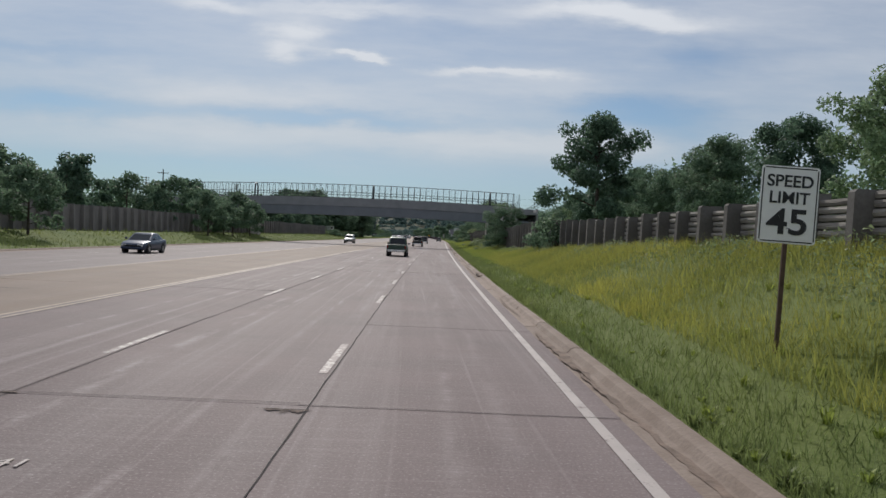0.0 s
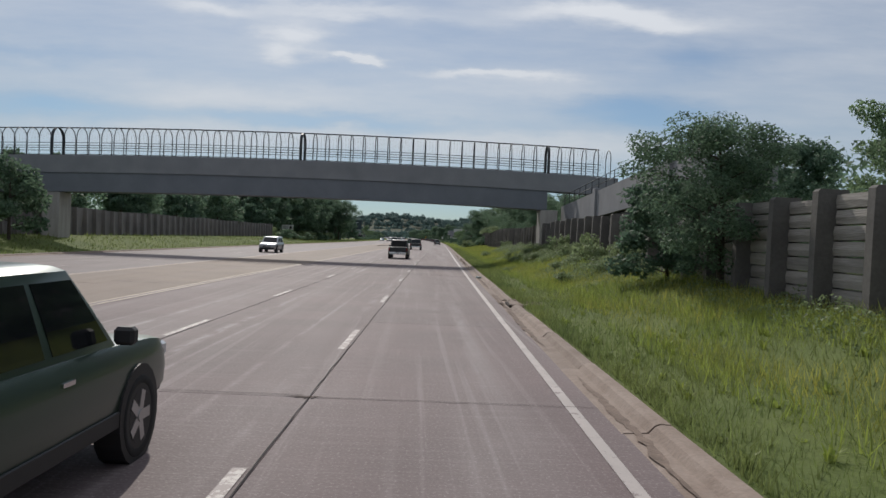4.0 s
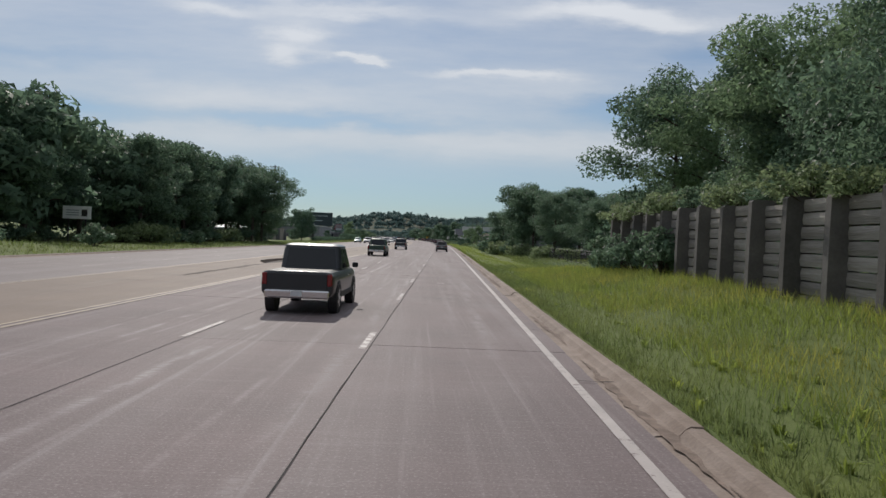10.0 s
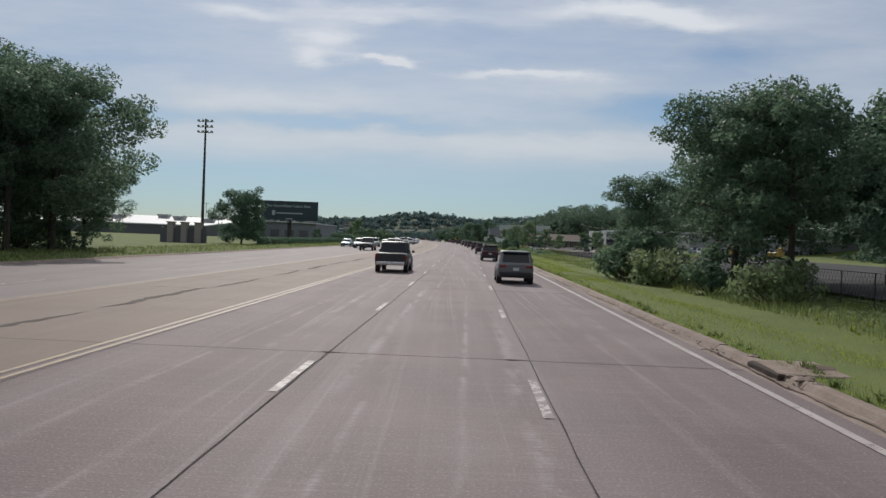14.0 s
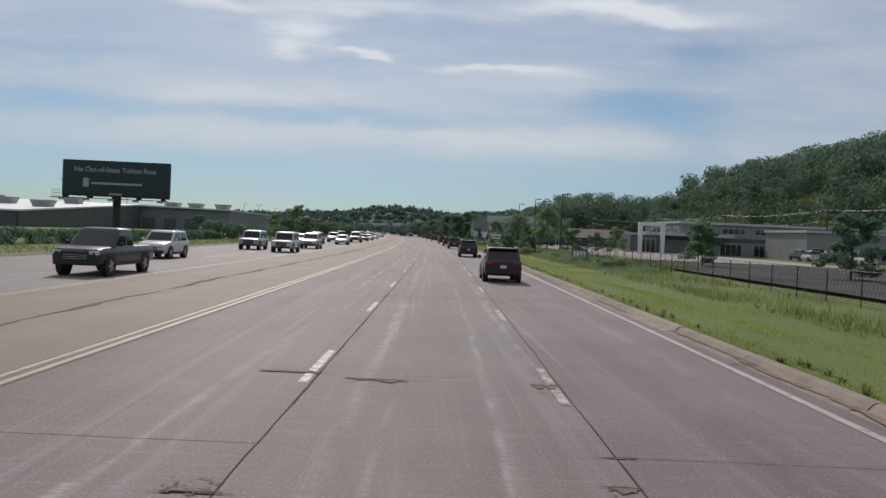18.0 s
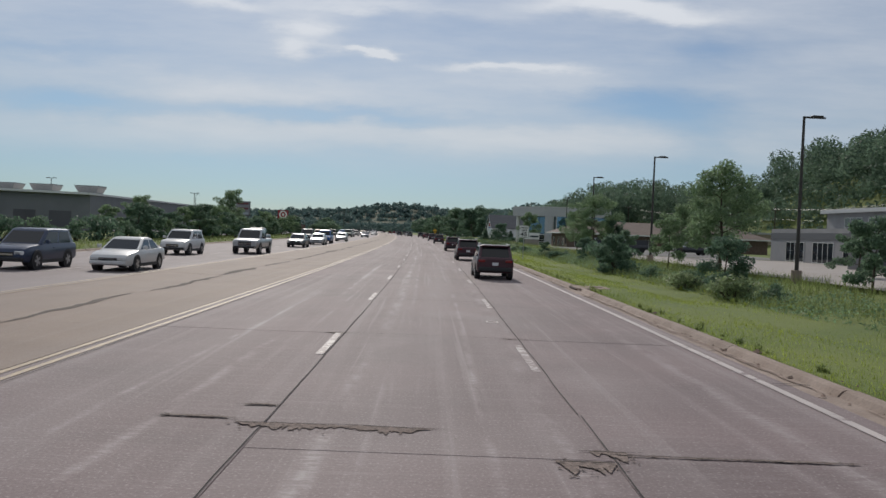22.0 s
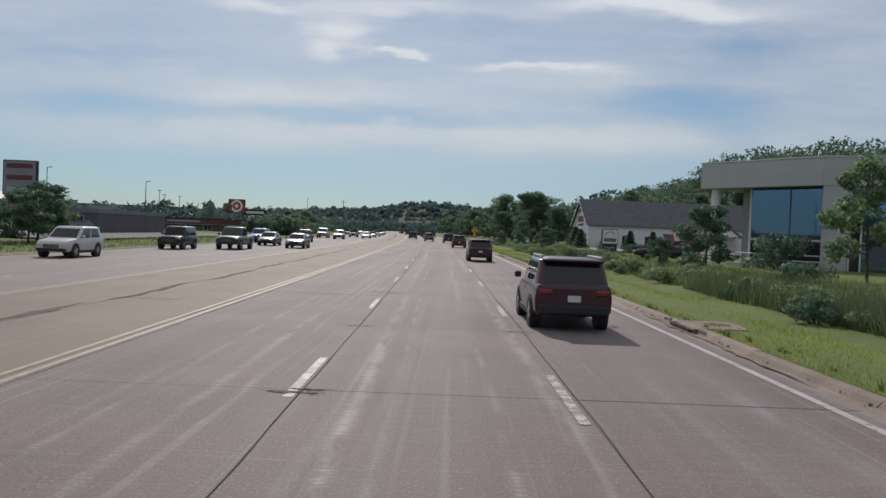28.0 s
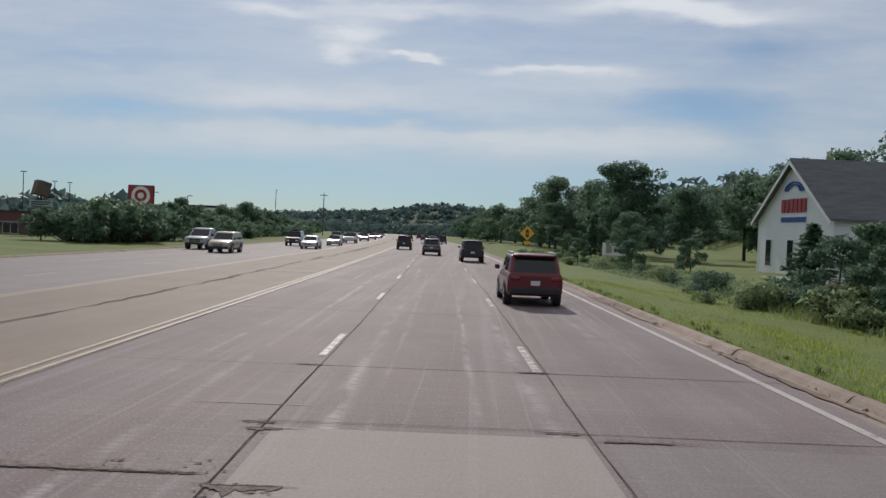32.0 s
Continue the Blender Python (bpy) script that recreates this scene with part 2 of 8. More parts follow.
def slab_mat(name, color, tint, streak, tracks=False):
    """Worn concrete: lengthwise wheel tracks, blotches, sand grain and a tone of its own for each slab; tracks: pale scuffed bands along the lanes."""
    m = mat(name, color, rough=0.72, var=0.25, scale=0.35, bump=0.35, fine=26.0, spec=0.18, tint=tint, by_object=0.05)
    n, l = m.node_tree.nodes, m.node_tree.links
    b = n["Principled BSDF"]
    src = b.inputs["Base Color"].links[0].from_socket
    tc = n.new("ShaderNodeTexCoord")
    fac = None
    for sx, sy, lo, hi, gain in ((5.5, 0.05, 0.60, 0.69, streak * 0.75), (0.30, 0.20, 0.55, 0.75, streak * 0.5), (2.6, 0.035, 0.55, 0.75, streak * 0.7), (0.7, 0.02, 0.4, 0.75, streak * 0.8), (9.0, 0.25, 0.6, 0.8, streak * 0.6), (0.5, 9.0, 0.52, 0.75, streak * 0.45), (3.0, 26.0, 0.56, 0.72, streak * 0.5), (30.0, 24.0, 0.55, 0.70, streak * 1.5)):
        mp, nz, mr = n.new("ShaderNodeMapping"), n.new("ShaderNodeTexNoise"), n.new("ShaderNodeMapRange")
        mp.inputs["Scale"].default_value = (sx, sy, 1)
        nz.inputs["Scale"].default_value = 1.0
        nz.inputs["Detail"].default_value = 5
        mr.inputs[1].default_value, mr.inputs[2].default_value, mr.inputs[4].default_value = lo, hi, gain
        l.new(tc.outputs["Object"], mp.inputs[0])
        l.new(mp.outputs[0], nz.inputs["Vector"])
        l.new(nz.outputs["Fac"], mr.inputs[0])
        if fac is None:
            fac = mr.outputs[0]
        else:
            ad = n.new("ShaderNodeMath")
            ad.operation = "ADD"
            l.new(fac, ad.inputs[0])
            l.new(mr.outputs[0], ad.inputs[1])
            fac = ad.outputs[0]
    mix = n.new("ShaderNodeMix")
    mix.data_type = "RGBA"
    mix.inputs[7].default_value = (0.37, 0.335, 0.325, 1)
    l.new(fac, mix.inputs[0])
    l.new(src, mix.inputs[6])
    l.new(mix.outputs[2], b.inputs["Base Color"])
    if tracks:
        scuff_tracks(n, l, mix.outputs[2], b)
    return m


# pale scuffed bands: metres right of the road's line, half width, strength
TRACKS = ((-6.42, 0.075, 0.9), (-7.25, 0.05, 0.7), (-6.02, 0.04, 0.5), (-4.42, 0.10, 1.0), (-3.95, 0.045, 0.6), (-2.62, 0.05, 0.7), (-1.78, 0.12, 0.6), (0.34, 0.09, 0.35), (1.0, 0.14, 0.4))


def scuff_tracks(n, l, src, b):
    def op(kind, x, y=None, z=None):
        m_ = n.new("ShaderNodeMath")
        m_.operation = kind
        for i, q in enumerate((x, y, z)):
            if isinstance(q, (int, float)):
                m_.inputs[i].default_value = q
            elif q is not None:
                l.new(q, m_.inputs[i])
        return m_.outputs[0]

    def cloud(sx, sy, off, lo, hi):
        cb, nz, mr = n.new("ShaderNodeCombineXYZ"), n.new("ShaderNodeTexNoise"), n.new("ShaderNodeMapRange")
        l.new(op("MULTIPLY", across, sx), cb.inputs[0])
        l.new(op("MULTIPLY_ADD", along, sy, off), cb.inputs[1])
        nz.inputs["Scale"].default_value, nz.inputs["Detail"].default_value = 1.0, 4
        l.new(cb.outputs[0], nz.inputs["Vector"])
        mr.inputs[1].default_value, mr.inputs[2].default_value = lo, hi
        l.new(nz.outputs["Fac"], mr.inputs[0])
        return mr.outputs[0]

    uv, sp_ = n.new("ShaderNodeUVMap"), n.new("ShaderNodeSeparateXYZ")
    uv.uv_map = "plan"
    l.new(uv.outputs[0], sp_.inputs[0])
    across, along = sp_.outputs[0], sp_.outputs[1]
    wander = op("MULTIPLY_ADD", op("SUBTRACT", cloud(0.0, 0.035, 3.0, 0.0, 1.0), 0.5), 0.5, across)
    tined = op("MULTIPLY_ADD", cloud(3.5, 17.0, 0.0, 0.42, 0.60), 0.65, 0.35)
    blot = cloud(2.6, 0.7, 8.0, 0.41, 0.58)
    total = None
    for k, (c, w, g) in enumerate(TRACKS):
        q = op("DIVIDE", op("SUBTRACT", wander, c), w)
        bell = op("POWER", 2.718, op("MULTIPLY", op("MULTIPLY", q, q), -0.7))
        here = op("MULTIPLY", op("MULTIPLY", bell, cloud(0.0, 0.05, 11.3 * k, 0.40, 0.58)), g)
        total = here if total is None else op("ADD", total, here)
    total = op("MINIMUM", op("MULTIPLY", op("MULTIPLY", total, op("MULTIPLY", tined, blot)), 0.86), 0.72)
    mx = n.new("ShaderNodeMix")
    mx.data_type = "RGBA"
    mx.inputs[7].default_value = (0.44, 0.40, 0.39, 1)
    l.new(total, mx.inputs[0])
    l.new(src, mx.inputs[6])
    l.new(mx.outputs[2], b.inputs["Base Color"])


def paint_mat(name, color, under, wear, flake=2.3):
    """Road paint worn through to the concrete in flakes."""
    m = mat(name, color, rough=0.6, var=0.12, scale=1.2, fine=30.0)
    n, l = m.node_tree.nodes, m.node_tree.links
    b = n["Principled BSDF"]
    src = b.inputs["Base Color"].links[0].from_socket
    nz, mr, mix = n.new("ShaderNodeTexNoise"), n.new("ShaderNodeMapRange"), n.new("ShaderNodeMix")
    nz.inputs["Scale"].default_value, nz.inputs["Detail"].default_value, nz.inputs["Roughness"].default_value = flake, 9, 0.72
    l.new(n.new("ShaderNodeTexCoord").outputs["Object"], nz.inputs["Vector"])
    mr.inputs[1].default_value, mr.inputs[2].default_value = wear, wear + 0.06
    l.new(nz.outputs["Fac"], mr.inputs[0])
    mix.data_type = "RGBA"
    mix.inputs[7].default_value = (*under, 1)
    l.new(mr.outputs[0], mix.inputs[0])
    l.new(src, mix.inputs[6])
    l.new(mix.outputs[2], b.inputs["Base Color"])
    return m


def glass_mat(name, color, rough=0.03):
    m = mat(name, color, rough=rough, var=0.02, spec=0.8)
    return m


CONC = (0.194, 0.147, 0.146)
M = {
    "slab": slab_mat("road concrete", CONC, (0.156, 0.120, 0.120), 0.30, tracks=True),
    "median": slab_mat("median concrete", (0.25, 0.19, 0.152), (0.21, 0.161, 0.131), 0.15),
    "slab_far": slab_mat("pale road concrete", (0.223, 0.187, 0.184), (0.194, 0.163, 0.162), 0.25),
    "joint": mat("dark joint filler", (0.035, 0.03, 0.028), 0.9, var=0.3, fine=30),
    "crack": mat("broken concrete edge", (0.05, 0.042, 0.038), 0.95, var=0.4, scale=6, fine=30, bump=0.6),
    "spalled": mat("spalled concrete", (0.25, 0.19, 0.165), 0.95, var=0.5, scale=11, fine=34, bump=1.0, tint=(0.12, 0.094, 0.08)),
    "repair": slab_mat("pale repair concrete", (0.31, 0.265, 0.243), (0.265, 0.227, 0.208), 0.3),
    "inlet": mat("stained inlet concrete", (0.31, 0.24, 0.20), 0.92, var=0.3, scale=2.5, fine=20, bump=0.8, tint=(0.22, 0.165, 0.13)),
    # dark soil of the median hole; also the painted shade of the inlet mouths
    "pit": mat("dark sub-base and inlet shade", (0.06, 0.043, 0.034), 0.95, var=0.5, scale=2, fine=14, bump=1.0, tint=(0.03, 0.022, 0.018)),
    "patch": mat("asphalt patch", (0.135, 0.108, 0.09), 0.9, var=0.3, scale=3, fine=50, bump=0.5),
    "white": paint_mat("worn white paint", (0.46, 0.42, 0.395), CONC, 0.455, 3.6),
    "white2": paint_mat("solid white paint", (0.48, 0.425, 0.40), CONC, 0.56, 3.0),
    "scuff": mat("pale scuffed concrete", (0.40, 0.35, 0.325), 0.85, var=0.25, scale=3, fine=30, by_island=0.2),
    "chip": mat("broken concrete chips", (0.17, 0.13, 0.112), 0.95, var=0.4, scale=6, fine=30, by_island=0.5),
    "yellow_faded": paint_mat("faded yellow paint", (0.40, 0.31, 0.22), (0.25, 0.195, 0.16), 0.52),
    "yellow_pale": paint_mat("bleached yellow paint", (0.39, 0.29, 0.18), (0.27, 0.21, 0.17), 0.53),
    "yellow": paint_mat("worn yellow paint", (0.37, 0.275, 0.17), (0.26, 0.20, 0.165), 0.53),
    "curb": mat("weathered curb concrete", (0.31, 0.245, 0.205), 0.88, var=0.25, scale=1.5, fine=18, bump=0.6, tint=(0.225, 0.168, 0.134), by_object=0.12),
    "grass_ground": mat("grassy soil", (0.085, 0.122, 0.022), 0.95, var=0.45, scale=0.25, fine=22, bump=0.8, tint=(0.13, 0.16, 0.03)),
    "blade": leaf_mat("grass blades", (0.13, 0.18, 0.061), (0.215, 0.25, 0.0793), 0.22, 0.4, 1.15, 0.5, 0.95),
    "blade_lawn": leaf_mat("sunlit lawn blades", (0.205, 0.268, 0.0512), (0.295, 0.34, 0.0683), 0.22, 0.35, 1.2, 0.5, 0.95),
    "leaf_weed": leaf_mat("pale weed leaves", (0.2, 0.255, 0.122), (0.13, 0.185, 0.0915), 0.6, 0.4, 1.5),
    "weed": leaf_mat("yellow flowering weeds", (0.42, 0.40, 0.08), (0.24, 0.27, 0.07), 0.3, 0.25, 1.1, 0.5, 0.95),
    "leaf": leaf_mat("broad leaves", (0.125, 0.195, 0.116), (0.095, 0.155, 0.104), shine=0.15),
    "leaf_hill": leaf_mat("hillside leaves", (0.125, 0.19, 0.122), (0.085, 0.135, 0.0976), 0.11, 0.2, 1.2, shine=0.1),
    "leaf_light": leaf_mat("light leaves", (0.165, 0.245, 0.122), (0.12, 0.19, 0.104), shine=0.2),
    "leaf_dark": leaf_mat("dark leaves", (0.1, 0.165, 0.104), (0.08, 0.135, 0.0976), shine=0.15),
    # distance haze is put into the colour here: bluer than the nearer leaves
    "leaf_far_haze": leaf_mat("haze-blue far leaves", (0.1, 0.16, 0.146), (0.085, 0.135, 0.134), 0.05, 0.12, 1.1, shine=0.08),
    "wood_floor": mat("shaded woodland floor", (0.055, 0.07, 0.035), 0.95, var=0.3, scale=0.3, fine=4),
    "bark": mat("grey bark", (0.10, 0.08, 0.062), 0.95, var=0.35, scale=3, fine=20, bump=0.8, stretch=(4, 4, 0.7)),
    "bridge": mat("bridge concrete", (0.27, 0.275, 0.285), 0.85, var=0.14, scale=0.6, fine=14, bump=0.2, tint=(0.215, 0.22, 0.23)),
    "pier": mat("pale board-marked concrete", (0.42, 0.40, 0.37), 0.9, var=0.16, scale=0.9, fine=10, bump=0.5, tint=(0.33, 0.31, 0.285), stretch=(3, 3, 0.4)),
    "girder": mat("grey girder", (0.19, 0.205, 0.225), 0.8, var=0.12, scale=0.5, fine=14, tint=(0.155, 0.17, 0.19)),
    "fence_steel": mat("dark steel fence", (0.05, 0.055, 0.06), 0.55, var=0.15, metal=0.4),
    "galv": mat("galvanised steel", (0.42, 0.43, 0.43), 0.45, var=0.12, scale=8, metal=0.8),
    "mesh": mat("thin fence wire", (0.30, 0.31, 0.32), 0.5, metal=0.6),
    "post": mat("stained concrete post", (0.15, 0.14, 0.13), 0.9, var=0.25, scale=1.2, fine=12, bump=0.4, tint=(0.10, 0.094, 0.088), by_object=0.15),
    "plank": mat("grained concrete plank", (0.36, 0.335, 0.305), 0.9, var=0.3, scale=1.0, fine=9, bump=0.9, tint=(0.19, 0.175, 0.158), by_object=0.16, stretch=(1, 0.25, 4)),
    "wall_left": mat("grey-brown ribbed wall", (0.23, 0.21, 0.205), 0.9, var=0.18, scale=0.5, fine=8, bump=0.4, tint=(0.16, 0.15, 0.148), by_object=0.1),
    "sign_white": mat("white sign sheeting", (0.78, 0.78, 0.76), 0.4, var=0.04),
    "black": mat("black lettering", (0.015, 0.015, 0.017), 0.5, var=0.1),
    "post_rust": mat("weathered sign post", (0.13, 0.085, 0.06), 0.8, var=0.3, scale=6, metal=0.3),
    "sign_yellow": mat("yellow sign sheeting", (0.75, 0.42, 0.03), 0.4, var=0.04),
    "bill_dark": mat("dark blue-green poster", (0.028, 0.045, 0.055), 0.6, var=0.12, scale=0.5),
    "bill_pale": mat("pale poster lettering", (0.36, 0.42, 0.44), 0.6, var=0.05),
    "steel_dark": mat("dark painted steel", (0.055, 0.05, 0.047), 0.6, var=0.2, metal=0.3),
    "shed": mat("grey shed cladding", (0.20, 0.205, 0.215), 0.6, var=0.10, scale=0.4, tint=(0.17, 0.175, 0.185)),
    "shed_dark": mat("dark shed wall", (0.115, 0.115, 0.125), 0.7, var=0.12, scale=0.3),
    "white_roof": mat("white membrane roof", (0.72, 0.72, 0.71), 0.6, var=0.06, scale=0.2),
    "unit": mat("roof unit metal", (0.36, 0.36, 0.35), 0.5, var=0.12, metal=0.4),
    "brick_tan": mat("tan facade", (0.40, 0.33, 0.25), 0.85, var=0.12, scale=1.5, fine=14),
    "facade_grey": mat("grey facade panel", (0.47, 0.48, 0.48), 0.6, var=0.07, scale=0.5, tint=(0.42, 0.43, 0.435)),
    "facade_office": mat("office facade panel", (0.27, 0.27, 0.275), 0.7, var=0.08, scale=0.5, tint=(0.22, 0.222, 0.23)),
    "facade_dark": mat("charcoal facade panel", (0.10, 0.105, 0.115), 0.6, var=0.1),
    "facade_white": mat("white facade panel", (0.70, 0.70, 0.68), 0.6, var=0.05),
    "brown_brick": mat("brown brick", (0.17, 0.12, 0.095), 0.9, var=0.2, scale=2.0, fine=16, bump=0.3),
    "shingle_brown": mat("brown asphalt shingles", (0.17, 0.13, 0.11), 0.92, var=0.22, scale=1.5, fine=9, bump=0.5, stretch=(0.5, 0.5, 4)),
    "shingle_grey": mat("grey asphalt shingles", (0.16, 0.16, 0.165), 0.92, var=0.2, scale=1.5, fine=9, bump=0.5, stretch=(0.5, 0.5, 4)),
    "siding": mat("white lap siding", (0.76, 0.77, 0.77), 0.55, var=0.05, scale=0.6),
    "window": glass_mat("dark window glass", (0.02, 0.025, 0.03)),
    "mirror_glass": mat("reflective blue glass", (0.16, 0.26, 0.38), 0.03, var=0.04, metal=0.85),
    "red": mat("red sign face", (0.34, 0.03, 0.045), 0.5, var=0.06),
    "maroon": mat("dull maroon fascia", (0.16, 0.055, 0.055), 0.7, var=0.15),
    "red_trim": mat("red fascia", (0.34, 0.05, 0.05), 0.6, var=0.1),
    "blue": mat("blue sign face", (0.03, 0.09, 0.34), 0.5, var=0.06),
    "asphalt": mat("parking asphalt", (0.16, 0.155, 0.15), 0.9, var=0.2, scale=0.5, fine=20, bump=0.3),
    "yard": mat("dark worn yard asphalt", (0.065, 0.065, 0.068), 0.95, var=0.3, scale=0.25, fine=12, bump=0.4, spec=0.05, tint=(0.115, 0.11, 0.105)),
    "lot": mat("pale lot paving", (0.33, 0.295, 0.27), 0.85, var=0.12, scale=0.4, fine=16),
    "tyre": mat("black rubber tyre", (0.018, 0.018, 0.019), 0.85, var=0.2),
    "rim": mat("alloy rim", (0.48, 0.49, 0.50), 0.3, var=0.08, metal=0.9),
    "car_glass": mat("tinted car glass", (0.012, 0.014, 0.016), 0.05, var=0.02, spec=0.45),
    "trim": mat("black plastic trim", (0.022, 0.022, 0.024), 0.6, var=0.1),
    "chrome": mat("bright chrome", (0.7, 0.7, 0.71), 0.15, metal=1.0, var=0.03),
    "tail": mat("red tail lamp lens", (0.2, 0.012, 0.014), 0.2, var=0.05, coat=0.5),
    "lamp": mat("clear headlamp lens", (0.65, 0.66, 0.66), 0.1, var=0.05, coat=0.6),
    "plate": mat("pale plate", (0.62, 0.63, 0.64), 0.5, var=0.05),
    "machine": mat("yellow machine paint", (0.42, 0.27, 0.06), 0.5, var=0.15, scale=2.0),
    "rubble": mat("reddish grit", (0.24, 0.165, 0.13), 0.95, var=0.4, scale=6, fine=30, by_island=0.35),
    "litter": mat("pale litter", (0.45, 0.55, 0.55), 0.6, var=0.2),
    "soil": mat("bare soil and gravel", (0.27, 0.20, 0.16), 0.95, var=0.3, scale=3, fine=25, bump=0.8),
    "reed": leaf_mat("dark reed blades", (0.085, 0.125, 0.061), (0.12, 0.16, 0.0732), 0.3, 0.35, 1.1),
    "straw": leaf_mat("straw ornamental grass", (0.36, 0.28, 0.16), (0.28, 0.22, 0.12)),
}


def paint(name, color, metal=0.3):
    if name not in M:
        M[name] = mat(name, color, 0.36, var=0.05, scale=1.0, metal=metal, coat=0.35)
    return M[name]


# ---- the road's line ----
KNOT_S = (-20, 20, 60, 100, 140, 180, 220, 260, 300, 340, 380, 420, 460, 500, 540, 580, 620, 660, 700, 740, 800, 860, 920, 1000, 1400)
KNOT_H = (-0.61, -1.13, -1.52, -1.78, -1.97, -2.04, -2.02, -1.95, -1.85, -1.71, -1.56, -1.27, -0.67, 0.01, 0.54, 0.94, 1.33, 1.79, 2.22,
          2.7, 3.6, 4.5, 5.3, 6.0, 6.0)
GRID_S = np.arange(-300, 1400.5, 2.0)
GRID_H = np.radians(np.interp(GRID_S, KNOT_S, KNOT_H))
GRID_X = np.concatenate([[0], np.cumsum(-np.sin(GRID_H[:-1]) * 2)])
GRID_Y = np.concatenate([[0], np.cumsum(np.cos(GRID_H[:-1]) * 2)])
GRID_X, GRID_Y = GRID_X - GRID_X[150], GRID_Y - GRID_Y[150]


def turn(s):
    return float(np.interp(s, GRID_S, GRID_H))


def at(s, lat, z=0.0):
    """World place at s metres along the road and lat metres right of its line."""
    h = turn(s)
    return Vector((float(np.interp(s, GRID_S, GRID_X)) + lat * math.cos(h), float(np.interp(s, GRID_S, GRID_Y)) + lat * math.sin(h), z))


def spots(s, lat, z):
    """The same for arrays."""
    h = np.interp(s, GRID_S, GRID_H)
    return np.stack([np.interp(s, GRID_S, GRID_X) + lat * np.cos(h), np.interp(s, GRID_S, GRID_Y) + lat * np.sin(h), z], -1)


def stand(s, lat, z=0.0, yaw=0.0):
    return Matrix.Translation(at(s, lat, z)) @ Matrix.Rotation(turn(s) + radians(yaw), 4, "Z")


EDGE, DASH1, DASH2, YEL, YEL_B, LEFT = 2.15, -1.53, -5.27, -9.15, -15.5, -26.3
GUTTER, CURB = 2.65, 3.16


def smooth(a, b, x):
    t = np.clip((np.asarray(x, float) - a) / (b - a), 0, 1)
    return t * t * (3 - 2 * t)


def ground_z(s, lat):
    """Height of the ground: under the road, up the verges, banks beside the noise walls, ditch and lots further on."""
    s, lat = np.asarray(s, float), np.asarray(lat, float)
    bank = np.interp(s, (-60, 25, 45, 67, 93, 120, 146, 162, 193, 205, 228, 262), (2.2, 2.2, 1.75, 1.3, 0.85, 1.35, 1.6, 1.4, 0.85, 0.85, 1.0, 0.0))
    right = 0.10 + bank * (0.12 * smooth(3.3, 5.0, lat) + 0.88 * smooth(4.6, 9.3, lat))
    ditch = smooth(250, 290, s) * (-0.35 * smooth(5, 8.5, lat) * (1 - smooth(12, 16, lat)) - 0.10 * smooth(4, 7, lat) + 0.25 * smooth(13, 18, lat))
    foot = lat - 0.9 * np.maximum(0, s - 690)
    hill = smooth(470, 560, s) * (1 - smooth(720, 830, s)) * (19 * smooth(88, 108, foot) + 13 * smooth(104, 165, foot)) + smooth(705, 760, s) * smooth(50, 82, lat) * 10 * (1 - 0.5 * smooth(850, 1050, s))
    z_right = right + ditch + hill
    bank_l = smooth(-40, 10, s) * (1 - smooth(235, 275, s))
    z_left = 0.10 + bank_l * 0.9 * smooth(27.5, 34, -lat) + 0.15 * smooth(27, 33, -lat)
    under = np.full_like(lat, -0.45)
    z = np.where(lat > CURB, z_right, np.where(lat < LEFT - 0.35, z_left, under))
    return z


# ---- building helpers ----
def part(name, bm, material, parent, label="", shade=False):
    me = bpy.data.meshes.new(name)
    bm.to_mesh(me)
    bm.free()
    me.materials.append(M[material] if isinstance(material, str) else material)
    if shade:
        me.polygons.foreach_set("use_smooth", [True] * len(me.polygons))
    ob = new(name, me)
    ob.parent = parent
    if label:
        ob["label"] = label
    return ob


def raw(name, verts, faces, material, parent=None, shade=False):
    me = bpy.data.meshes.new(name)
    me.from_pydata([tuple(v) for v in verts], [], faces)
    me.materials.append(M[material] if isinstance(material, str) else material)
    if shade:
        me.polygons.foreach_set("use_smooth", [True] * len(me.polygons))
    ob = new(name, me)
    ob.parent = parent
    return ob


def thing(name, m, label, category, group="", kind=""):
    ob = new(name)
    ob.empty_display_size = 0.3
    ob.matrix_basis = m
    return tagged(ob, label, category, group, kind)


def box(bm, x0, x1, y0, y1, z0, z1, bevel=0.0, m=None):
    r = bmesh.ops.create_cube(bm, size=1.0)
    vs = r["verts"]
    for v in vs:
        v.co = Vector(((x0 + x1) / 2 + v.co.x * (x1 - x0), (y0 + y1) / 2 + v.co.y * (y1 - y0), (z0 + z1) / 2 + v.co.z * (z1 - z0)))
    if bevel:
        es = list({e for v in vs for e in v.link_edges})
        r2 = bmesh.ops.bevel(bm, geom=es, offset=bevel, segments=1, affect="EDGES")
        vs = list({v for f in r2["faces"] for v in f.verts} | {v for v in vs if v.is_valid})
    if m:
        bmesh.ops.transform(bm, matrix=m, verts=vs)
    return vs


def boxed(*a, **k):
    bm = bmesh.new()
    box(bm, *a, **k)
    return bm


def rod(bm, a, b, r0, r1=None, seg=8, caps=True):
    a, b = Vector(a), Vector(b)
    d = b - a
    if d.length < 1e-6:
        return
    r = bmesh.ops.create_cone(bm, cap_ends=caps, segments=seg, radius1=r0, radius2=r0 if r1 is None else r1, depth=d.length)
    m = Matrix.Translation((a + b) / 2) @ d.to_track_quat("Z", "Y").to_matrix().to_4x4()
    bmesh.ops.transform(bm, matrix=m, verts=r["verts"])


